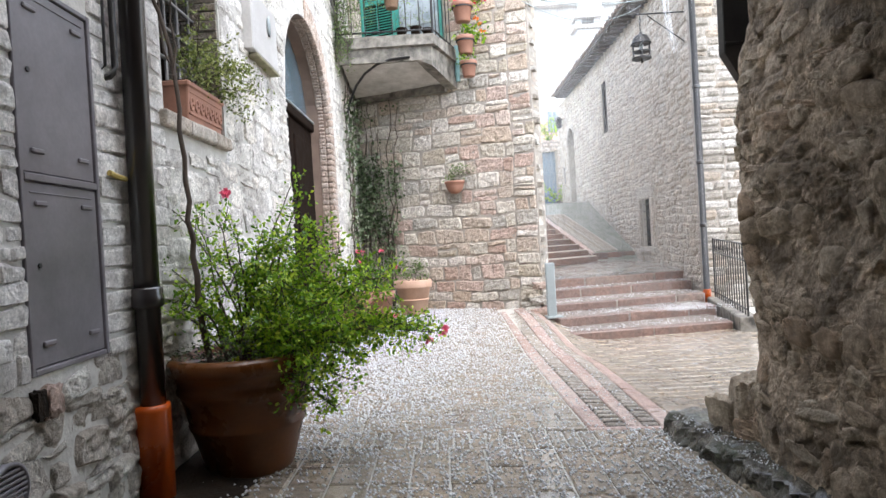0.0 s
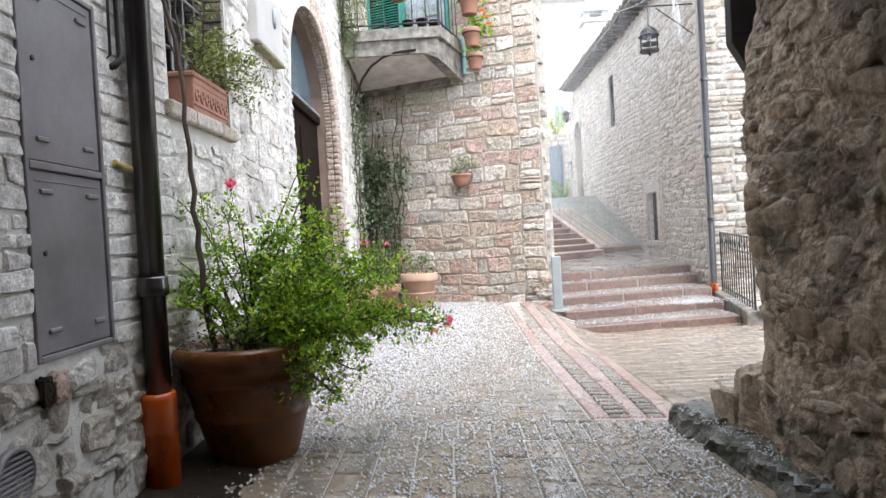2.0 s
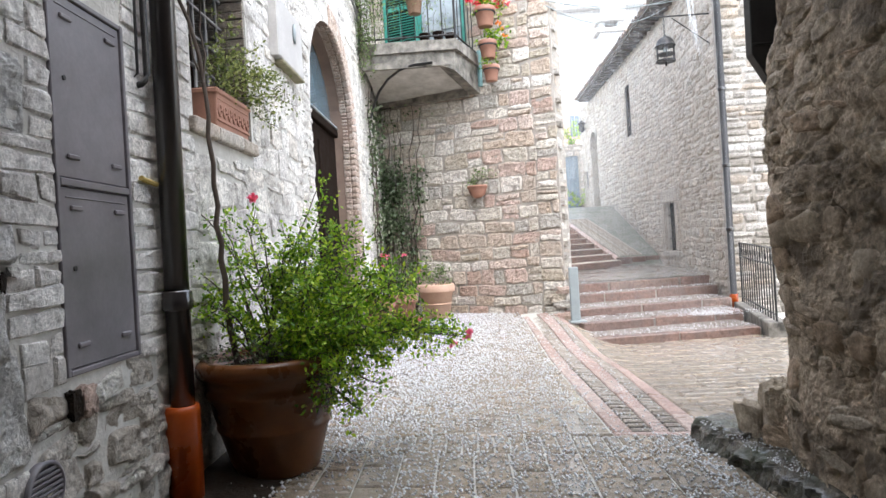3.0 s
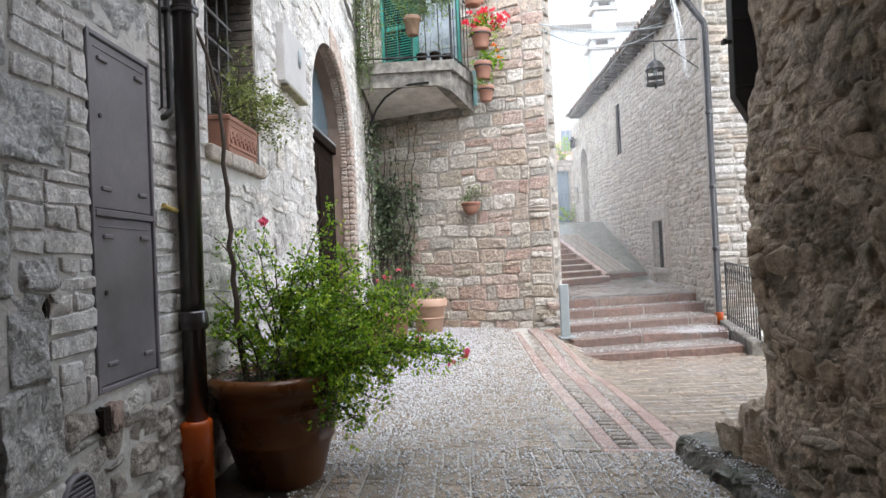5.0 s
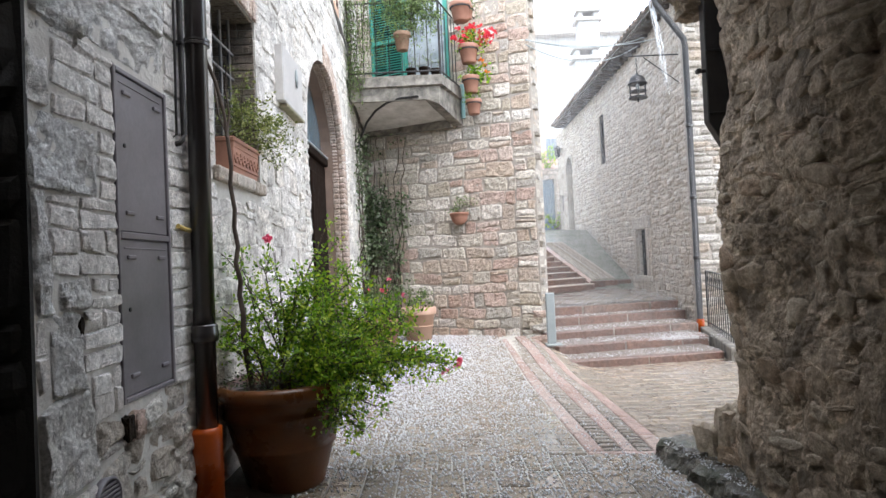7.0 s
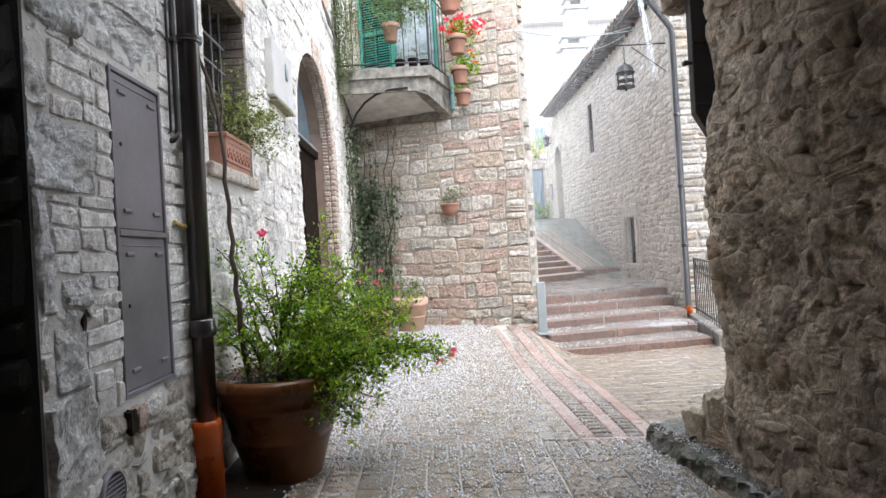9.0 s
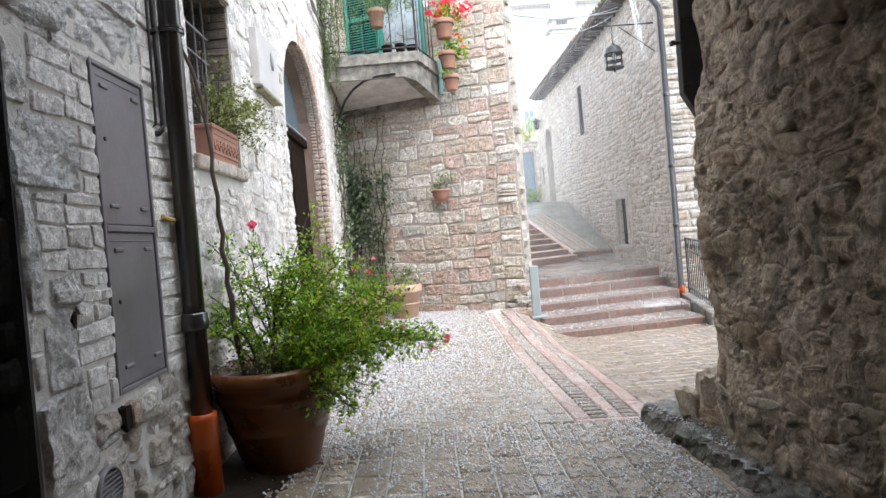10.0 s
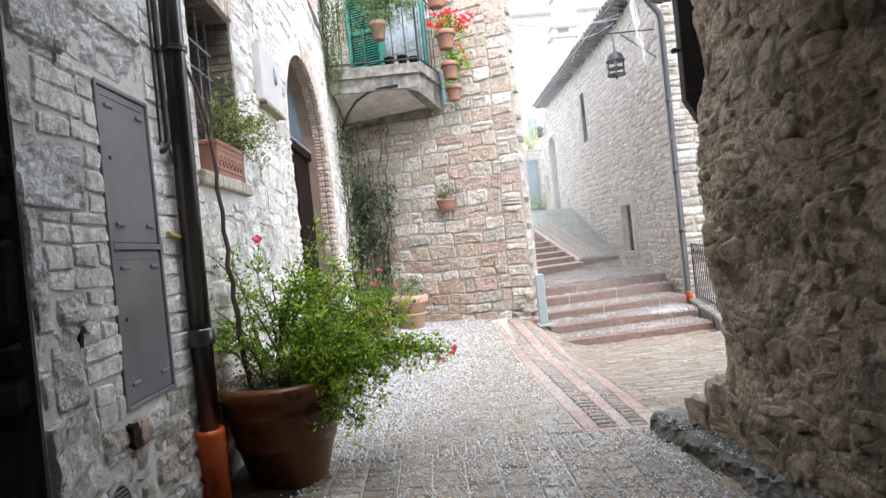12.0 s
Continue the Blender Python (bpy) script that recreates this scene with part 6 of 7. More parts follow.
for k in range(6):
    part("rail", boxes(((-0.06, -0.5, 0.35 + k * 0.38), (-0.032, 0.5, 0.45 + k * 0.38), 0.006)), M_PALE, ad)
av_, af_ = [], []
for k in range(17):
    t = math.pi * k / 16
    y, z = -0.5 * math.cos(t), 2.35 + 0.52 * math.sin(t)
    av_ += [(-0.262, y, z), (-0.262, y, 2.93), (0.0, y, z), (0.0, y, 2.93)]
for k in range(16):
    a, b = 4 * k, 4 * k + 4
    af_ += [(a, b, b + 1, a + 1), (a, a + 2, b + 2, b)]
raw("arch_head", av_, af_, M_PALE, ad)
fw = thing("window_4", "small dark window with a metal shutter", "window", (HX + 0.08, 22.46, 2.83), kind="structure")
part("shutter", boxes(((0.0, -0.25, 0), (0.03, 0.25, 0.62), 0.004)), M_GREYMETAL, fw)
for k in range(5):
    part("rib", boxes(((-0.012, -0.22 + k * 0.1, 0.03), (0.001, -0.18 + k * 0.1, 0.59), 0.003)), M_GREYMETAL, fw)
wl_ = thing("wall_lamp", "small dark lamp on the wall beside the arched door", "lamp", (HX - 0.16, 22.0, 4.75))
part("body", lathe([(0.05, 0), (0.09, 0.05), (0.11, 0.28), (0.15, 0.3), (0.03, 0.4), (0.0, 0.42)], 8), M_BLACK, wl_)
part("arm", tube([(0.16, 0, 0.12), (0.0, 0, 0.05)], 0.015, 6), M_BLACK, wl_)

# ---- the blue door, the stairs and the far end ----
bd = thing("door_4", "faded blue-grey double door of vertical boards", "door", (4.05, 23.7, 2.2), kind="structure")
for k in range(8):
    part("board", boxes(((-0.44 + k * 0.1, 0.0, 0.02), (-0.345 + k * 0.1, 0.05, 2.0), 0.008)), M_BLUEDOOR, bd)
for z in (0.35, 1.1):
    part("ledge", boxes(((-0.44, -0.03, z), (0.36, -0.002, z + 0.1), 0.006)), M_BLUEDOOR, bd)
sh_ = thing("bush", "wet green shrub beside the blue door", "shrub", (4.25, 22.9, 2.15))
plant_in(sh_, [((-0.4, -0.1, 0.6), 1), ((0.1, 0, 0.7), 1), ((0.3, 0, 0.5), 1), ((-0.6, 0, 0.3), 1), ((-0.2, -0.2, 0.4), 1), ((-0.55, 0.2, 0.9), 0.8)], 14, 0.06, M_LEAF, 9, 0.0, 0.01, seed=50)
sh_ = thing("bush", "green plants growing along the top of the wall", "shrub", (4.2, 23.8, 4.6))
plant_in(sh_, [((-0.4, -0.1, 0.7), 1), ((0.1, 0, 0.9), 1), ((0.4, 0, 0.7), 1), ((-0.7, -0.1, 0.5), 1), ((0.6, -0.2, 0.6), 1), ((-0.2, -0.2, 0.6), 1), ((-0.1, -0.3, 0.1), 0.8)], 14, 0.07, M_LEAF, 9, 0.0, 0.01, seed=51)

# stairs beside the ramp, with a pale edging stone
stair = thing("upper_stairs", "flight of narrow stone stairs beside the ramp", "stairs", (2.6, 14.6, 0.5), kind="structure")
for k in range(-1, 8):
    z1 = 0.54 + 0.135 * (k + 1)
    yl, yr = 13.2 + 0.47 * k, 14.66 + 0.47 * k
    xr_ = 3.38 - 0.207 * (yr - 14.45)
    for nm, mat, dy0, dy1, za, zb in (("step", M_PALE, 0.03, 0.75, -0.4, 0.0), ("riser", M_PINKPAVE, 0.0, 0.06, -0.15, -0.012)):
        bm = bmesh.new()
        ps = [(0.6, yl + dy0 - 0.5), (xr_, yr + dy0), (xr_, yr + dy1), (0.6, yl + dy1 - 0.5)]
        lo = [bm.verts.new((x - 2.6, y - 14.6, z1 + za - 0.5)) for x, y in ps]
        hi = [bm.verts.new((x - 2.6, y - 14.6, z1 + zb - 0.5)) for x, y in ps]
        bm.faces.new(lo[::-1])
        bm.faces.new(hi)
        for i in range(4):
            bm.faces.new((lo[i], lo[(i + 1) % 4], hi[(i + 1) % 4], hi[i]))
        bmesh.ops.bevel(bm, geom=bm.edges[:], offset=0.012, segments=1, affect="EDGES")
        part(nm, bm, mat, stair)


def slope_bar(pts, width, up, down, origin):
    """A straight-sided bar that follows points up the slope, width to its right."""
    bm = bmesh.new()
    rings = []
    for q in pts:
        q = Vector(q) - origin
        rings.append([bm.verts.new(q + Vector(o)) for o in ((0, 0, -down), (width, 0, -down), (width, 0, up), (0, 0, up))])
    for r0, r1 in zip(rings, rings[1:]):
        for i in range(4):
            bm.faces.new((r0[i], r0[(i + 1) % 4], r1[(i + 1) % 4], r1[i]))
    bm.faces.new(rings[0][::-1])
    bm.faces.new(rings[-1])
    return bm


def on_ramp(y, off):
    return (3.37 - 0.207 * (y - 14.45) + off, y, 0.57 + 0.33 * (y - 14.6))


so = Vector((2.6, 14.6, 0.5))
cuts = (14.45, 15.15, 15.9, 16.6, 17.3, 18.0, 18.7)
for a, b in zip(cuts, cuts[1:]):
    part("edging_stone", slope_bar([on_ramp(a, 0.0), on_ramp(b - 0.01, 0.0)], 0.13, 0.03, 0.5, so), M_BAND, stair)
# the kerb across the foot of the ramp and the raised ribs that run up it
rib = thing("ramp_ribs", "raised stone ribs running up the mossy ramp behind a kerb", "paving", (3.8, 16, 1), kind="structure")
ro = Vector((3.8, 16, 1))
for a, b in ((3.39, 3.74), (3.75, 4.06), (4.07, 4.38)):
    bm = bmesh.new()
    box(bm, (a - 3.8, 14.44 + (a - 3.39) * 0.13 - 16, 0.3 - 1), (b - 3.8, 14.68 + (a - 3.39) * 0.13 - 16, 0.585 - 1), 0.012)
    part("kerb_stone", bm, M_PINKPAVE, rib)
for k in range(9):
    pts = [on_ramp(y, 0.2 + 0.062 * k) for y in (14.72, 15.5, 16.3, 17.1, 17.75)]
    part("rib", slope_bar(pts, 0.026, 0.022, 0.03, ro), M_PALE, rib)

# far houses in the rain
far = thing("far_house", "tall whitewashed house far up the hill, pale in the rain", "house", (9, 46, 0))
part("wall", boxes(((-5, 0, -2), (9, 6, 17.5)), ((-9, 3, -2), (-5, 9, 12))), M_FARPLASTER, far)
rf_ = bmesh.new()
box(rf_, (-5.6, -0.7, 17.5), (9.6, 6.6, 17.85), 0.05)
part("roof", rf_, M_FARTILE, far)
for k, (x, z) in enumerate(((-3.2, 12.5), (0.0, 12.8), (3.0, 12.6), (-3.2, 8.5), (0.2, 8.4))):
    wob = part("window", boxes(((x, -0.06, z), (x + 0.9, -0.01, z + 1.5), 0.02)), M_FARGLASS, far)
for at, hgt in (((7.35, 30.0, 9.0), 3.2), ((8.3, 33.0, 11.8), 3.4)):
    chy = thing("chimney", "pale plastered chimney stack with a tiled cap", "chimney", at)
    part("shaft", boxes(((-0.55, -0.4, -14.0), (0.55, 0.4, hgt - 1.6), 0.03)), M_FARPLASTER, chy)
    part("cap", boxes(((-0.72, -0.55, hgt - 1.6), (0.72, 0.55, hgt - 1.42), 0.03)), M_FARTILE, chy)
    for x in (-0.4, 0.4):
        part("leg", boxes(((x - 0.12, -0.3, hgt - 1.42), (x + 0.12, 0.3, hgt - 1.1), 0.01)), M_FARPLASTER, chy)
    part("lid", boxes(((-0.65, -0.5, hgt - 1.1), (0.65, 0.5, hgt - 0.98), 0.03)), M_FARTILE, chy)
lowh = thing("low_house", "low orange-washed house behind the garden wall", "house", (6.2, 36, 0))
part("wall", boxes(((-1.6, 0, -1), (4, 5, 8.4))), surface("orange wash", (0.62, 0.40, 0.32), (0.68, 0.46, 0.38), 2, 0.9), lowh)
part("window", boxes(((0.1, -0.05, 6.9), (1.1, -0.01, 8.1), 0.02)), M_BLUEDOOR, lowh)
for k in range(3):
    part("mullion", boxes(((0.35 + 0.25 * k, -0.09, 6.9), (0.4 + 0.25 * k, -0.052, 8.1))), M_FARPLASTER, lowh)

# ---- falling water ----
spout = thing("water_stream", "thin stream of rainwater falling from the gutter end", "water", (3.66, 10.2, 5.35))
rng = random.Random(4)
for k in range(7):
    x, pts = rng.uniform(-0.03, 0.03), []
    for i in range(12):
        z = 0.15 - i * rng.uniform(0.14, 0.17) * 0.9
        x += rng.gauss(0.006, 0.012)
        pts.append((x + i * 0.012, rng.gauss(0, 0.008), z))
    part("strand", tube(pts, rng.uniform(0.003, 0.009), 5, None, 0.3), M_WATER, spout, smooth=True)

# ---- stones of the walls ----
rng = random.Random(101)


def zone(u0, u1, v0, v1, hs, ls, split=0.2, gap=0.005):
    return lay_courses(rng, u0, u1, v0, v1, hs, ls, left_hole, split, gap)


near_cells = ([(1.54, 1.735, 0.115, 0.30), (1.54, 2.04, 0.31, 0.30), (1.54, 1.475, 0.385, 0.25), (1.54, 1.065, 0.08, 0.40), (1.60, 0.79, 0.18, 0.265), (1.54, 0.94, 0.055, 0.11), (1.54, 0.83, 0.055, 0.10), (1.68, 1.065, 0.175, 0.112), (1.54, 0.445, 0.30, 0.335)]
              + zone(1.63, 2.06, 1.185, 1.47, (0.065, 0.095), (0.13, 0.28), 0.0) + zone(1.66, 2.06, 1.735, 2.035, (0.07, 0.10), (0.14, 0.32), 0.0)
              + zone(1.935, 2.06, 1.475, 1.73, (0.075, 0.10), (0.11, 0.13), 0.0) + zone(1.865, 2.06, 1.06, 1.18, (0.055, 0.06), (0.1, 0.19), 0.0)
              + zone(1.79, 2.06, 0.84, 1.055, (0.065, 0.08), (0.12, 0.27), 0.0) + zone(1.85, 2.06, 0.66, 0.835, (0.08, 0.10), (0.1, 0.2), 0.0)
              + zone(1.54, 1.85, -0.1, 0.44, (0.13, 0.2), (0.12, 0.3), 0.2)
              + zone(1.86, 2.53, 2.04, 3.4, (0.2, 0.3), (0.35, 0.69), 0.1) + zone(1.54, 1.86, 2.345, 3.4, (0.26, 0.4), (0.25, 0.3), 0.2)
              + zone(2.53, 3.19, 0.66, 3.4, (0.07, 0.105), (0.18, 0.33), 0.0))
far_cells = (zone(3.16, 5.35, -0.1, 5.6, (0.10, 0.22), (0.14, 0.36), 0.3) + zone(5.35, 5.82, -0.1, 3.6, (0.065, 0.085), (0.2, 0.27), 0.0)
             + zone(5.35, 10.5, 3.6, 5.6, (0.12, 0.2), (0.2, 0.45), 0.2) + zone(8.36, 10.5, -0.1, 3.6, (0.12, 0.22), (0.2, 0.45), 0.2))
foot_cells = zone(1.85, 3.15, -0.1, 0.66, (0.10, 0.19), (0.11, 0.26), 0.35, 0.004)
thin = [c for c in near_cells if c[3] < 0.112]
thick = [c for c in near_cells if c[3] >= 0.112]
build_stones(LW, thick, wall_left, M_GREY, 7, 0.015, 0.026, 0.010, lambda u, v: v < 3.0, 150, rimz=-0.006, jitter=0.018, soft=0.008, round_=0.04, wander=0.014)
build_stones(LW, thin, wall_left, M_THIN, 27, 0.008, 0.008, 0.012, lambda u, v: v < 3.0, 150, name="brick", rimz=-0.008, jitter=0.012, soft=0.007, round_=0.03, wander=0.012)
build_stones(LW, foot_cells, wall_left, M_FOOT, 37, 0.022, 0.024, 0.010, lambda u, v: True, 100, rimz=-0.008, jitter=0.034, soft=0.022, round_=0.09, wander=0.04)
build_stones(LW, far_cells, wall_left, M_WHITE, 8, 0.009, 0.016, 0.015, lambda u, v: False, rimz=-0.005, jitter=0.028, soft=0.008, round_=0.05, wander=0.03)
jc = lay_courses(rng, 0.0, 1.03, -0.2, 3.0, (0.2, 0.36), (0.25, 0.5), lambda u, v: False, 0.3)
build_stones(WallFrame((-2.4, 1.505, 0), (1, 0, 0)), jc, jamb, M_PASSAGE_SHADE, 17, 0.02, 0.02, 0.05, lambda u, v: u > 0.4, 60)

# loose brick in the hole near the cabinet
lb = thing("loose_brick", "broken reddish brick stuck in a hole in the wall", "brick", (LX + 0.016, 2.12, 0.585))
part("brick", rock((0.05, 0.075, 0.10), 3, 4, 0.3), M_RUST, lb)
# solid near-black lump, its colour giving the darkness inside the hole
part("hole", rock((0.03, 0.05, 0.09), 5, 4, 0.3), M_SOIL_SHADE, lb, "dark lump standing in for the shaded hole by the brick").location = (-0.002, -0.055, 0.0)

wh_ = thing("wall_hole", "small dark hole with a pale mortar lump in the limestone", "hole", (LX + 0.002, 1.80, 1.02))
# no opening here: a dark lump shows the shade of the hollow
part("hole", rock((0.022, 0.025, 0.06), 9, 4, 0.3), M_SOIL_SHADE, wh_, "dark lump standing in for the shaded hollow").location = (0.0, -0.022, -0.012)
part("lump", rock((0.02, 0.04, 0.03), 12, 4, 0.35), M_MORTAR, wh_, "pale mortar lump").location = (0.006, 0.024, 0.022)
back_cells = lay_courses(rng, 0.0, BW_LEN - 0.34, -0.3, 5.9, (0.15, 0.25), (0.17, 0.50), lambda u, v: (0.25 < u < 1.7 and v > 4.0), 0.14, 0.009) + lay_courses(rng, BW_LEN - 0.34, BW_LEN, -0.3, 5.9, (0.085, 0.24), (0.2, 0.36), lambda u, v: False, 0.1, 0.009)
back_cells = [(u, v, w * 0.99, h * 0.985) for u, v, w, h in back_cells]
red = [rng.random() < 0.04 + 0.26 * smooth(1.0, 2.2, c[0]) + 0.28 * smooth(1.3, 0.2, c[1]) for c in back_cells]
build_stones(BW, [c for c, r_ in zip(back_cells, red) if not r_], wall_back, M_PINK, 9, 0.020, 0.026, 0.018, lambda u, v: v < 4.6, 270, rimz=-0.012, jitter=0.020, soft=0.015, round_=0.06, wander=0.04)
build_stones(BW, [c for c, r_ in zip(back_cells, red) if r_], wall_back, M_RUST, 19, 0.018, 0.024, 0.018, lambda u, v: v < 5, 120, rimz=-0.012, jitter=0.018, soft=0.015, round_=0.06, wander=0.04)
QW = WallFrame(BW.at(BW_LEN, 0, 0), -BW.n)
qc = lay_courses(rng, 0.02, 0.5, -0.3, 5.9, (0.085, 0.2), (0.16, 0.36), lambda u, v: False, 0.1, 0.012)
build_stones(QW, qc, wall_back, M_PINK, 29, 0.006, 0.012, 0.03, lambda u, v: False, rimz=-0.010, jitter=0.015, soft=0.016, round_=0.07)
# projecting ends of the bonded side wall
v = 0.5
while v < 5.8:
    w, h, d0 = rng.uniform(0.035, 0.075), rng.uniform(0.06, 0.12), rng.uniform(-0.05, -0.02)
    vs = [BW.at(BW_LEN - 0.02 + (w + 0.02) * i, v + h * k * (1 - 0.2 * i), d0 - 0.16 * j) for k in (0, 1) for j in (0, 1) for i in (0, 1)]
    raw("stone", vs, [(0, 1, 3, 2), (4, 6, 7, 5), (0, 4, 5, 1), (2, 3, 7, 6), (1, 5, 7, 3), (0, 2, 6, 4)], M_GABLE, wall_back)
    v += rng.uniform(0.2, 0.42)
# the rough foot of the corner
ft = thing("corner_stones", "rough boulders at the foot of the house corner", "stone", BW.at(2.8, -0.2, 0.1), kind="structure")
for k, (u, n_out, z, s) in enumerate(((2.50, 0.02, -0.10, 0.18), (2.72, 0.04, -0.12, 0.2), (2.86, 0.05, 0.0, 0.19), (2.98, 0.05, 0.10, 0.17), (2.97, 0.10, -0.10, 0.22), (3.05, 0.13, -0.18, 0.2), (2.9, 0.03, 0.2, 0.15), (3.0, 0.02, 0.31, 0.14), (2.86, 0.14, -0.16, 0.18))):
    ob = part("boulder", rock((s * 1.35, s, s * 0.7), 60 + k, 8, 0.35), M_RUST if k % 3 == 1 else M_PINK, ft)
    ob.matrix_local = Matrix.Translation(BW.at(u, z, n_out) - BW.at(2.8, -0.2, 0.1))

def cobble(fr, u, v, w, h, rng, sink, depth):
    """A rounded stone half buried in the mortar of a wall."""
    seed = Vector((rng.uniform(0, 99), rng.uniform(0, 99), rng.uniform(0, 99)))
    turn, nr, ns = rng.uniform(-0.3, 0.3), 6, 14
    ca, sa = math.cos(turn), math.sin(turn)
    vs, fs = [fr.at(u, v, depth - sink)], []
    for j in range(1, nr + 1):
        for i in range(ns):
            a, t = 2 * math.pi * i / ns, math.pi / 2 * j / nr
            x, y = math.copysign(abs(math.cos(a)) ** 0.75, math.cos(a)) * math.sin(t), math.copysign(abs(math.sin(a)) ** 0.75, math.sin(a)) * math.sin(t)
            q = Vector((x * 1.4, y * 1.4, math.cos(t))) + seed
            f = 1 + 0.30 * noise.noise(q) + 0.14 * noise.noise(q * 2.7)
            px_, py_ = x * w / 2 * f, y * h / 2 * f
            flat = min(1.0, 1.35 * math.cos(t) ** 0.8)
            vs.append(fr.at(u + px_ * ca - py_ * sa, v + px_ * sa + py_ * ca, depth * flat * (1 + 0.3 * noise.noise(q * 1.9)) - sink))
    for i in range(ns):
        fs.append((0, 1 + i, 1 + (i + 1) % ns))
    for j in range(nr - 1):
        for i in range(ns):
            k, k2 = 1 + j * ns + i, 1 + j * ns + (i + 1) % ns
            fs.append((k, k + ns, k2 + ns, k2))
    return vs, fs


rr_cells = lay_courses(rng, 0.0, 2.6, 0.0, 3.1, (0.06, 0.15), (0.07, 0.24), lambda u, v: False, 0.3, 0.016)
rr_cells = [c for c in rr_cells if rng.random() < 0.46]
for u, v, w, h in rr_cells[:295]:
    u, v = u + w / 2 + rng.uniform(-0.02, 0.02), v + h / 2 + rng.uniform(-0.03, 0.03)
    vs, fs = cobble(RW, u, v, w * 1.15, h * 1.25, rng, rng.uniform(0.027, 0.040), rng.uniform(0.034, 0.041))
    raw("stone", [q + RW.n * (rubble((q - RW.o).dot(RW.u), q.z) - 0.012) for q in vs], fs, M_BROWN, wall_right, smooth=True)


def house_hole(u, v):
    for a, b, c, d in (BARWIN, SLIT, ARCHDOOR, FARWIN):
        if a - 0.02 < u < b + 0.02 and c - 0.02 < v < d + 0.02:
            return True
    return BARWIN[0] - 0.2 < u < BARWIN[1] + 0.2 and BARWIN[2] - 0.13 < v < BARWIN[3] + 0.28


hc = lay_courses(rng, 0.0, BEND, -0.3, HZ - 0.02, (0.09, 0.17), (0.12, 0.38), house_hole, 0.25, 0.010)
build_stones(HW, hc, hwall, M_PALE, 11, 0.008, 0.012, 0.06, lambda u, v: False, rimz=-0.009, jitter=0.03, soft=0.03, round_=0.12, wander=0.05)
nc = lay_courses(rng, 0.0, 2.70, -0.3, HZ - 0.02, (0.09, 0.18), (0.12, 0.38), lambda u, v: False, 0.25, 0.010)
build_stones(NEARW, nc, near_wall, M_PALE, 14, 0.014, 0.018, 0.04, lambda u, v: v < 5, 290, rimz=-0.009, jitter=0.03, soft=0.03, round_=0.12, wander=0.05)
gc = lay_courses(rng, 0.02, 2.5, -0.3, 6.5, (0.10, 0.17), (0.2, 0.45), lambda u, v: False, 0.12, 0.008)
build_stones(GW, gc, gwall, M_GABLE, 12, 0.022, 0.022, 0.05, lambda u, v: v < 5, 200, rimz=-0.02, jitter=0.024, soft=0.02)
ec = lay_courses(rng, 1.5, 5, 1.5, 4.6, (0.12, 0.2), (0.2, 0.5), lambda u, v: 3.1 < u < 3.9 and v < 4.22, 0.12, 0.014)
build_stones(EW, ec, wall_end, M_PALE, 13, 0.016, 0.01, 0.12, lambda u, v: False)

# ---- paving ----
rng = random.Random(202)


def paver(x0, y0, w, d, mat, single, store, name="paver", far=None):
    """One paving piece: a low block with worn edges that follows the fall of the lane. far: its x and width at the far end."""
    t = rng.uniform(-0.003, 0.003)
    e = 0.009
    x2, w2 = far or (x0, w)
    vs, fs = [], []
    for inset, dz_ in ((0.0, -0.02), (0.0, -0.004), (e, 0.004)):
        for x, y in ((x0 + inset, y0 + inset), (x0 + w - inset, y0 + inset), (x2 + w2 - inset, y0 + d - inset), (x2 + inset, y0 + d - inset)):
            vs.append((x + rng.uniform(-0.002, 0.002), y + rng.uniform(-0.002, 0.002), ground_z(x, y) + dz_ + t))
    for k in (0, 4):
        for i in range(4):
            fs.append((k + i, k + (i + 1) % 4, k + 4 + (i + 1) % 4, k + 4 + i))
    fs.append((8, 9, 10, 11))
    if single:
        raw(name, vs, fs, mat, ground)
    else:
        k = len(store[0])
        store[0].extend(vs)
        store[1].extend(tuple(i + k for i in f) for f in fs)


def bent(a, b, c, y):
    """A line along the lane by its x at three places."""
    return lerp(a, b, (y - 3.8) / 2.2) if y < 6 else lerp(b, c, (y - 6) / 3.2)


EDGES = [(0.80, 0.733, 0.765), (0.915, 0.855, 0.845), (1.045, 1.02, 0.965), (1.135, 1.195, 1.11), (1.245, 1.345, 1.23), (1.367, 1.445, 1.335)]


def edge(k, y):
    return bent(*EDGES[k], y)


store = ([], [])
n_single = 0
x = -1.36
while x < 1.42:                       # long columns near the passage
    y = 0.4 - rng.uniform(0, 0.27)
    while y < 3.435:
        d = min(0.275, 3.435 - y)
        if d > 0.05:
            single = y > 1.9 and n_single < 190
            n_single += single
            paver(x, y, 0.178, d - 0.012, M_PAVER, single, store)
        y += d
    x += 0.19
x = -1.36
while x < 1.42:                       # row of bricks on end across the lane
    single = n_single < 222
    n_single += single
    paver(x, 3.447, 0.078, 0.275, M_PAVER, single, store)
    x += 0.0905
x = -1.36
while x < 0.78:                       # thin course behind it
    paver(x, 3.735, min(0.26, 0.79 - x), 0.055, M_PAVER, False, store)
    x += 0.272
y = 3.80
row = 0
while y < 10.6:                       # cross rows beyond, left of the gutter
    x = -1.36 - (0.14 if row % 2 else 0)
    while x < edge(0, y) - 0.02:
        w = min(0.27, edge(0, y) - 0.006 - x)
        if w > 0.05:
            paver(x, y, w - 0.012, 0.125, M_PAVER, False, store)
        x += 0.27
    y += 0.138
    row += 1
y = 2.2
row = 0
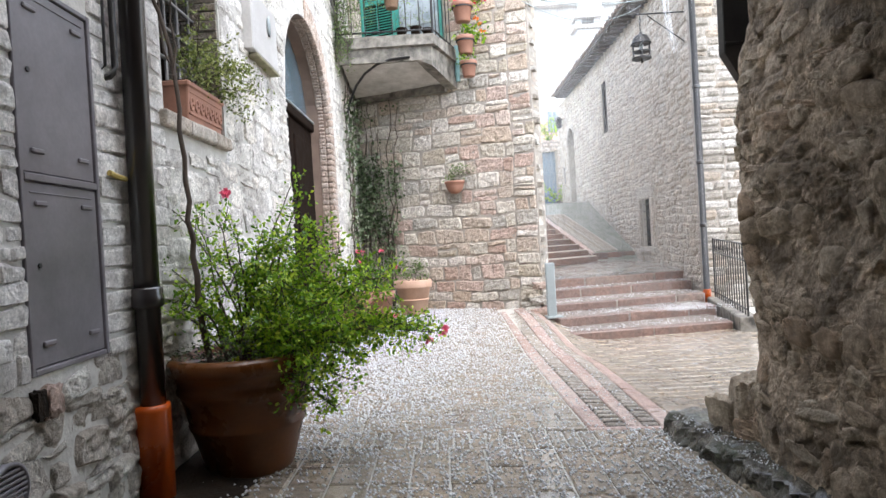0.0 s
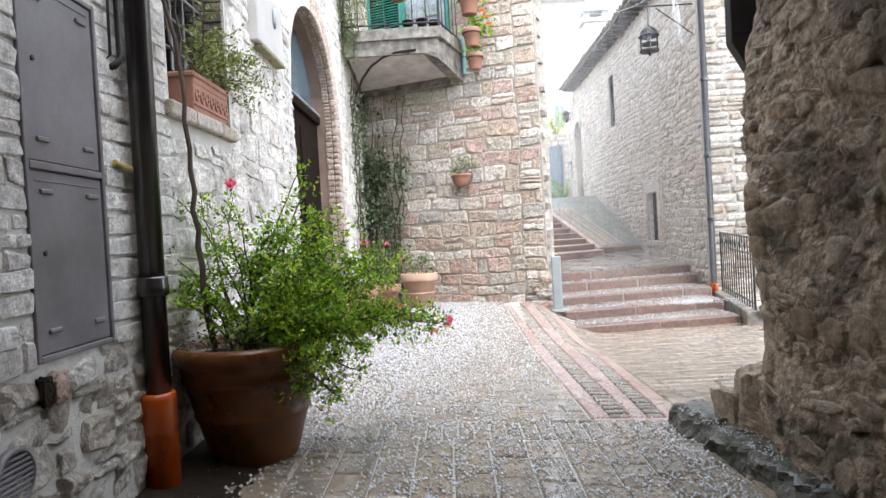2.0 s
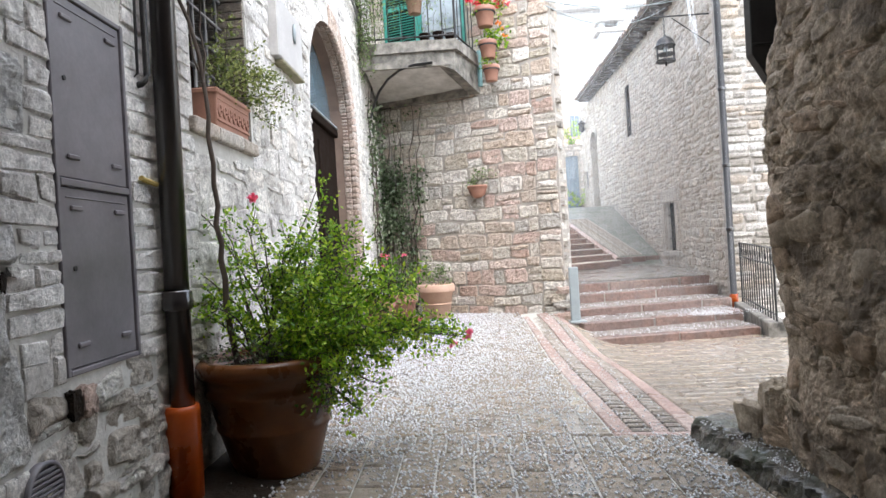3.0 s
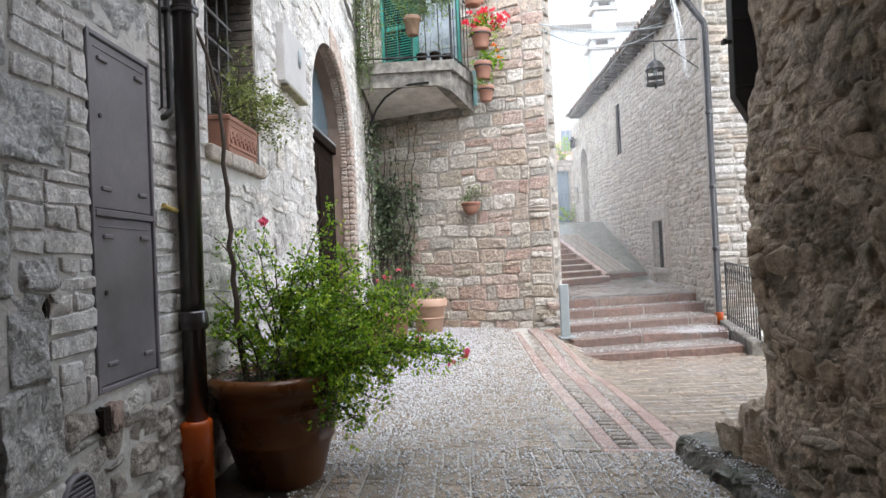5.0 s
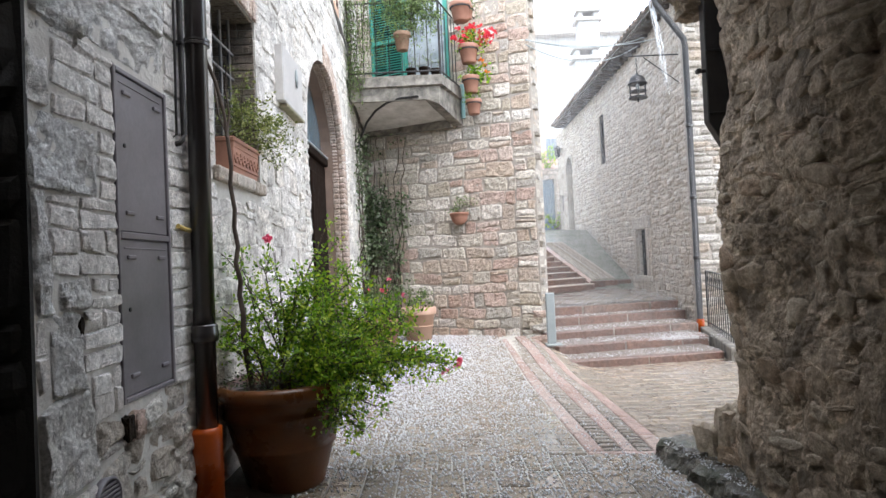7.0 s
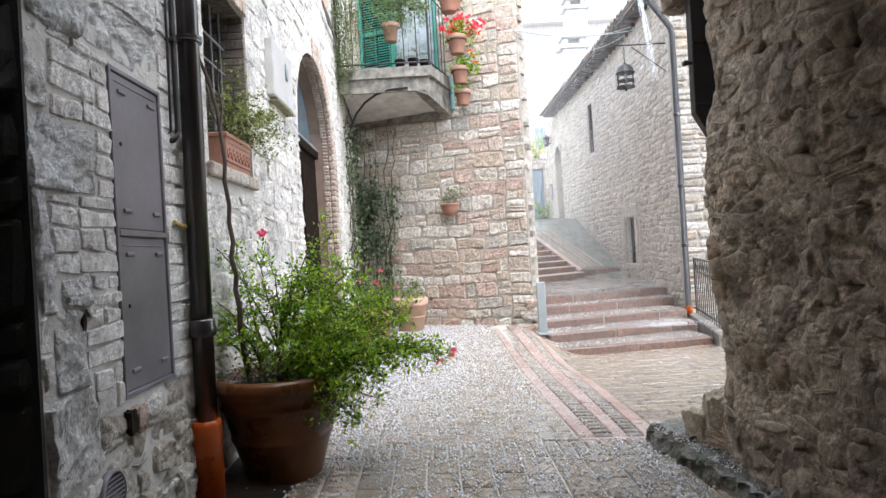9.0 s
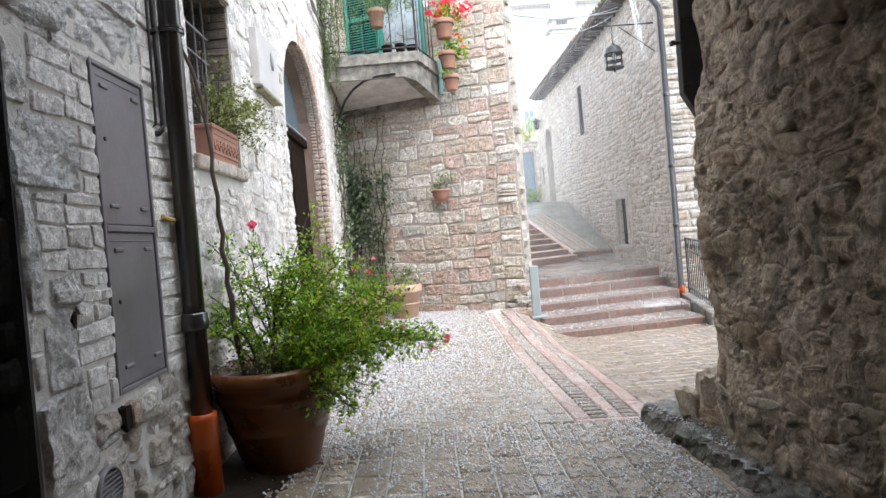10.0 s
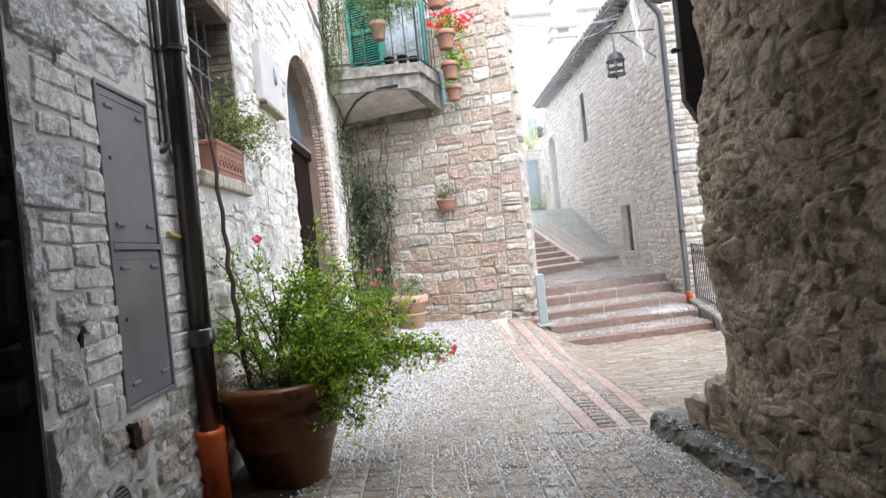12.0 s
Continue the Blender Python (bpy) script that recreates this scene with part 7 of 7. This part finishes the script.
while y < 9.3:                        # the open street at the right
    x = first = 1.40 if y < 3.8 else edge(5, y) + 0.012
    while x < 7.0:
        w = 0.135 if row % 2 and x == first else min(0.27, 7.0 - x)
        if (y > 3.3 or x > 1.6) and not (y > 7.86 + 0.385 * (x - 1.3) / 2.7 + 0.1 and 1.5 < x < 3.65) and not (7.8 < y < 9.95 and x > 3.55):
            paver(x, y, w - 0.012, 0.125, M_PAVER, False, store)
        x += w
    y += 0.138
    row += 1
pv = raw("paving", *store, M_PAVER, ground)
pv["kind"] = "stuff"
for ka, kb in ((0, 1), (2, 3), (4, 5)):                              # pink bands along the gutters
    y = 3.80
    while y < 9.2:
        d = min(rng.uniform(0.35, 0.6), 9.25 - y)
        y2 = y + d
        paver(edge(ka, y), y, edge(kb, y) - edge(ka, y), d - 0.008, M_BAND, True, store, "band_stone", (edge(ka, y2), edge(kb, y2) - edge(ka, y2)))
        y = y2
paver(0.80, 3.735, 0.567, 0.058, M_BAND, True, store, "band_stone")
gst = ([], [])
bv, bf = [], []
for ka, kb in ((1, 2), (3, 4)):                                      # dark bed under the ribs
    for k in range(28):
        y = 3.80 + k * 0.195
        xa, xb = edge(ka, y) + 0.003, edge(kb, y) - 0.003
        bv += [(xa, y, ground_z(xa, y) - 0.007), (xb, y, ground_z(xb, y) - 0.007)]
        if k:
            q = len(bv)
            bf.append((q - 4, q - 3, q - 1, q - 2))
raw("gutter_bed", bv, bf, M_SOIL_SHADE, ground)["kind"] = "stuff"
for ka, kb in ((1, 2), (3, 4)):                                      # ribbed gutters between the bands
    y = 3.82
    while y < 9.0:
        paver(edge(ka, y) + 0.006, y, edge(kb, y) - edge(ka, y) - 0.012, 0.046, M_RIB, False, gst)
        y += 0.088
gt = raw("gutter_ribs", *gst, M_RIB, ground)
gt["kind"] = "stuff"

# treads: small cobbles on the steps
cst = ([], [])
for k in range(5):
    xa, xb = LEFTX[k], RIGHTX[k]
    zt = STEPS[k][2]
    depth = 0.6
    x = xa
    while x < xb - 0.05:
        for j in range(5):
            yy = step_y(k, x) + 0.17 + j * 0.115
            if k < 4 and yy + 0.1 > step_y(k + 1, x):
                continue
            k0 = len(cst[0])
            for dz_, e in ((-0.02, 0), (-0.004, 0), (0.004, 0.012)):
                for ax, ay in ((e, e), (0.085 - e, e), (0.085 - e, 0.1 - e), (e, 0.1 - e)):
                    cst[0].append((x + ax, yy + ay, zt + dz_ - 0.008 + 0.0))
            for q in (0, 4):
                for i in range(4):
                    cst[1].append((k0 + q + i, k0 + q + (i + 1) % 4, k0 + q + 4 + (i + 1) % 4, k0 + q + 4 + i))
            cst[1].append((k0 + 8, k0 + 9, k0 + 10, k0 + 11))
        x += 0.095
tagged(raw("step_cobbles", *cst, M_STEPTOP), "small wet cobbles set in the step treads", "cobbles", kind="stuff")

# dark sheet along the foot of the wall, standing in for the shade there
rng = random.Random(303)
dv, df_ = [], []
nd = 60
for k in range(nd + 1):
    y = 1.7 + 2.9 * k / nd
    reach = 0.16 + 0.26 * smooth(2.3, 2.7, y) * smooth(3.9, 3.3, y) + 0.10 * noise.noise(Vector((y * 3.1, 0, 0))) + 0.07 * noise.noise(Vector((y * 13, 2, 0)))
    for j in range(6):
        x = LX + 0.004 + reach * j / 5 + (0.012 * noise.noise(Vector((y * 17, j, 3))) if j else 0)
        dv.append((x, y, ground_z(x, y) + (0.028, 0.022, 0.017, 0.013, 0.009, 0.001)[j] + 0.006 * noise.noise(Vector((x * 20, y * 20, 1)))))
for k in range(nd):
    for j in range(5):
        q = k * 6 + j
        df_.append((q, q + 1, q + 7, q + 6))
tagged(raw("wet_dirt", dv, df_, M_SOIL_SHADE, smooth=True), "dark sheet standing in for the shade at the wall foot", "dirt", kind="stuff")

# ---- hail ----
rg = np.random.RandomState(5)
N = 230000
hx, hy, pick = rg.uniform(-1.36, 1.3, N), 1.9 + 8.2 * rg.rand(N), rg.rand(N)
oct_v = np.array([(1, 0, 0), (-1, 0, 0), (0, 1, 0), (0, -1, 0), (0, 0, 1), (0, 0, -0.8)])
oct_f = [(0, 2, 4), (2, 1, 4), (1, 3, 4), (3, 0, 4), (2, 0, 5), (1, 2, 5), (3, 1, 5), (0, 3, 5)]
hv, hf = [], []
for x, y, p in zip(hx, hy, pick):
    patch = noise.noise(Vector((x * 1.3, y * 1.3, 0))) * 0.35 + noise.noise(Vector((x * 5, y * 5, 4))) * 0.25
    y0 = 3.2 + 1.9 * smooth(-0.7, 0.6, x)
    dens = lerp(0.13, 0.115 + 0.12 * smooth(0.6, -0.5, x), smooth(y0 - 0.3, y0 + 1.1, y + patch))
    dens *= lerp(1.0, 0.22, smooth(0.62, 0.8, x - patch * 0.2) * (y > 3.7))
    if y > 3.8 and (edge(1, y) < x < edge(2, y) or edge(3, y) < x < edge(4, y)):
        dens *= 0.5
    if x < -0.5 and y < 3.25:
        dens *= 0.3
    if x < -1.0 and y < 4.0:
        dens *= 0.25
    if y < 3.72:
        dens = max(dens, 0.26 * smooth(0.9, 1.15, x + patch * 0.15))
    if p > dens or len(hv) > 95000 * 6 or (x > 1.25):
        continue
    r_ = 0.004 + 0.004 * rg.rand() + 0.0012 * (y < 3.7)
    k = len(hv)
    c = np.array((x, y, ground_z(x, y) + 0.006 + r_ * 0.4))
    hv.extend(map(tuple, oct_v * r_ * (0.8 + 0.4 * rg.rand()) + c))
    hf.extend(tuple(i + k for i in f) for f in oct_f)
for k in range(5):
    for _ in range(170):
        x = rg.uniform(LEFTX[k], RIGHTX[k])
        y = step_y(k, x) + 0.15 + rg.rand() * 0.45
        if k < 4 and y > step_y(k + 1, x) - 0.02:
            continue
        r_ = 0.005 + 0.004 * rg.rand()
        q = len(hv)
        hv.extend(map(tuple, oct_v * r_ + np.array((x, y, STEPS[k][2] + 0.003))))
        hf.extend(tuple(i + q for i in f) for f in oct_f)
for _ in range(260):                  # on the ledge at the foot of the right wall
    y = rg.uniform(2.7, 3.72)
    x = 1.22 + 0.2 * (3.7 - y) / 1.5 + abs(rg.normal(0.05, 0.07))
    q = len(hv)
    hv.extend(map(tuple, oct_v * (0.003 + 0.003 * rg.rand()) + np.array((x, y, ground_z(1.3, 3) + 0.128))))
    hf.extend(tuple(i + q for i in f) for f in oct_f)
hail = raw("hailstones", hv, hf, M_HAIL, smooth=True)
tagged(hail, "small white hailstones strewn thickly over the wet paving", "hail", kind="stuff")

# ---- falling rain: thin streaks in the open lane ----
N = 70000
rx, ry, rz = rg.uniform(1.4, 4.3, N), rg.uniform(9.0, 24, N), rg.uniform(0.0, 6.5, N)
sv_, sf_ = [], []
for x, y, z in zip(rx, ry, rz):
    if y > 9.0 and x < 1.5 + 0.14 * (y - 9.4) or (y > 14.4 and z < upper_z(y) + 0.1):
        continue
    ln, w, a = 0.10 + 0.14 * rg.rand(), 0.0007 + 0.0006 * rg.rand(), rg.uniform(-0.6, 0.6)
    dx, dy, lean = w * math.cos(a), w * math.sin(a), rg.normal(0.03, 0.015) * ln
    k = len(sv_)
    sv_ += [(x - dx, y - dy, z), (x + dx, y + dy, z), (x + dx + lean, y + dy, z + ln), (x - dx + lean, y - dy, z + ln)]
    sf_.append((k, k + 1, k + 2, k + 3))
tagged(raw("rain", sv_, sf_, M_RAIN), "thin streaks of rain and hail falling in the lane", "rain", kind="stuff")

# water splashing off the step under the gutter
pv_, pf_ = [], []
for _ in range(900):
    x, y = rg.normal(3.3, 0.25), rg.normal(8.75, 0.10)
    r_ = 0.003 + 0.004 * rg.rand()
    k = len(pv_)
    pv_.extend(map(tuple, oct_v * r_ + np.array((x, y, -0.085 + abs(rg.normal(0, 0.03))))))
    pf_.extend(tuple(i + k for i in f) for f in oct_f)
tagged(raw("splash", pv_, pf_, M_HAIL), "white spray where gutter water hits the step", "water", kind="stuff")
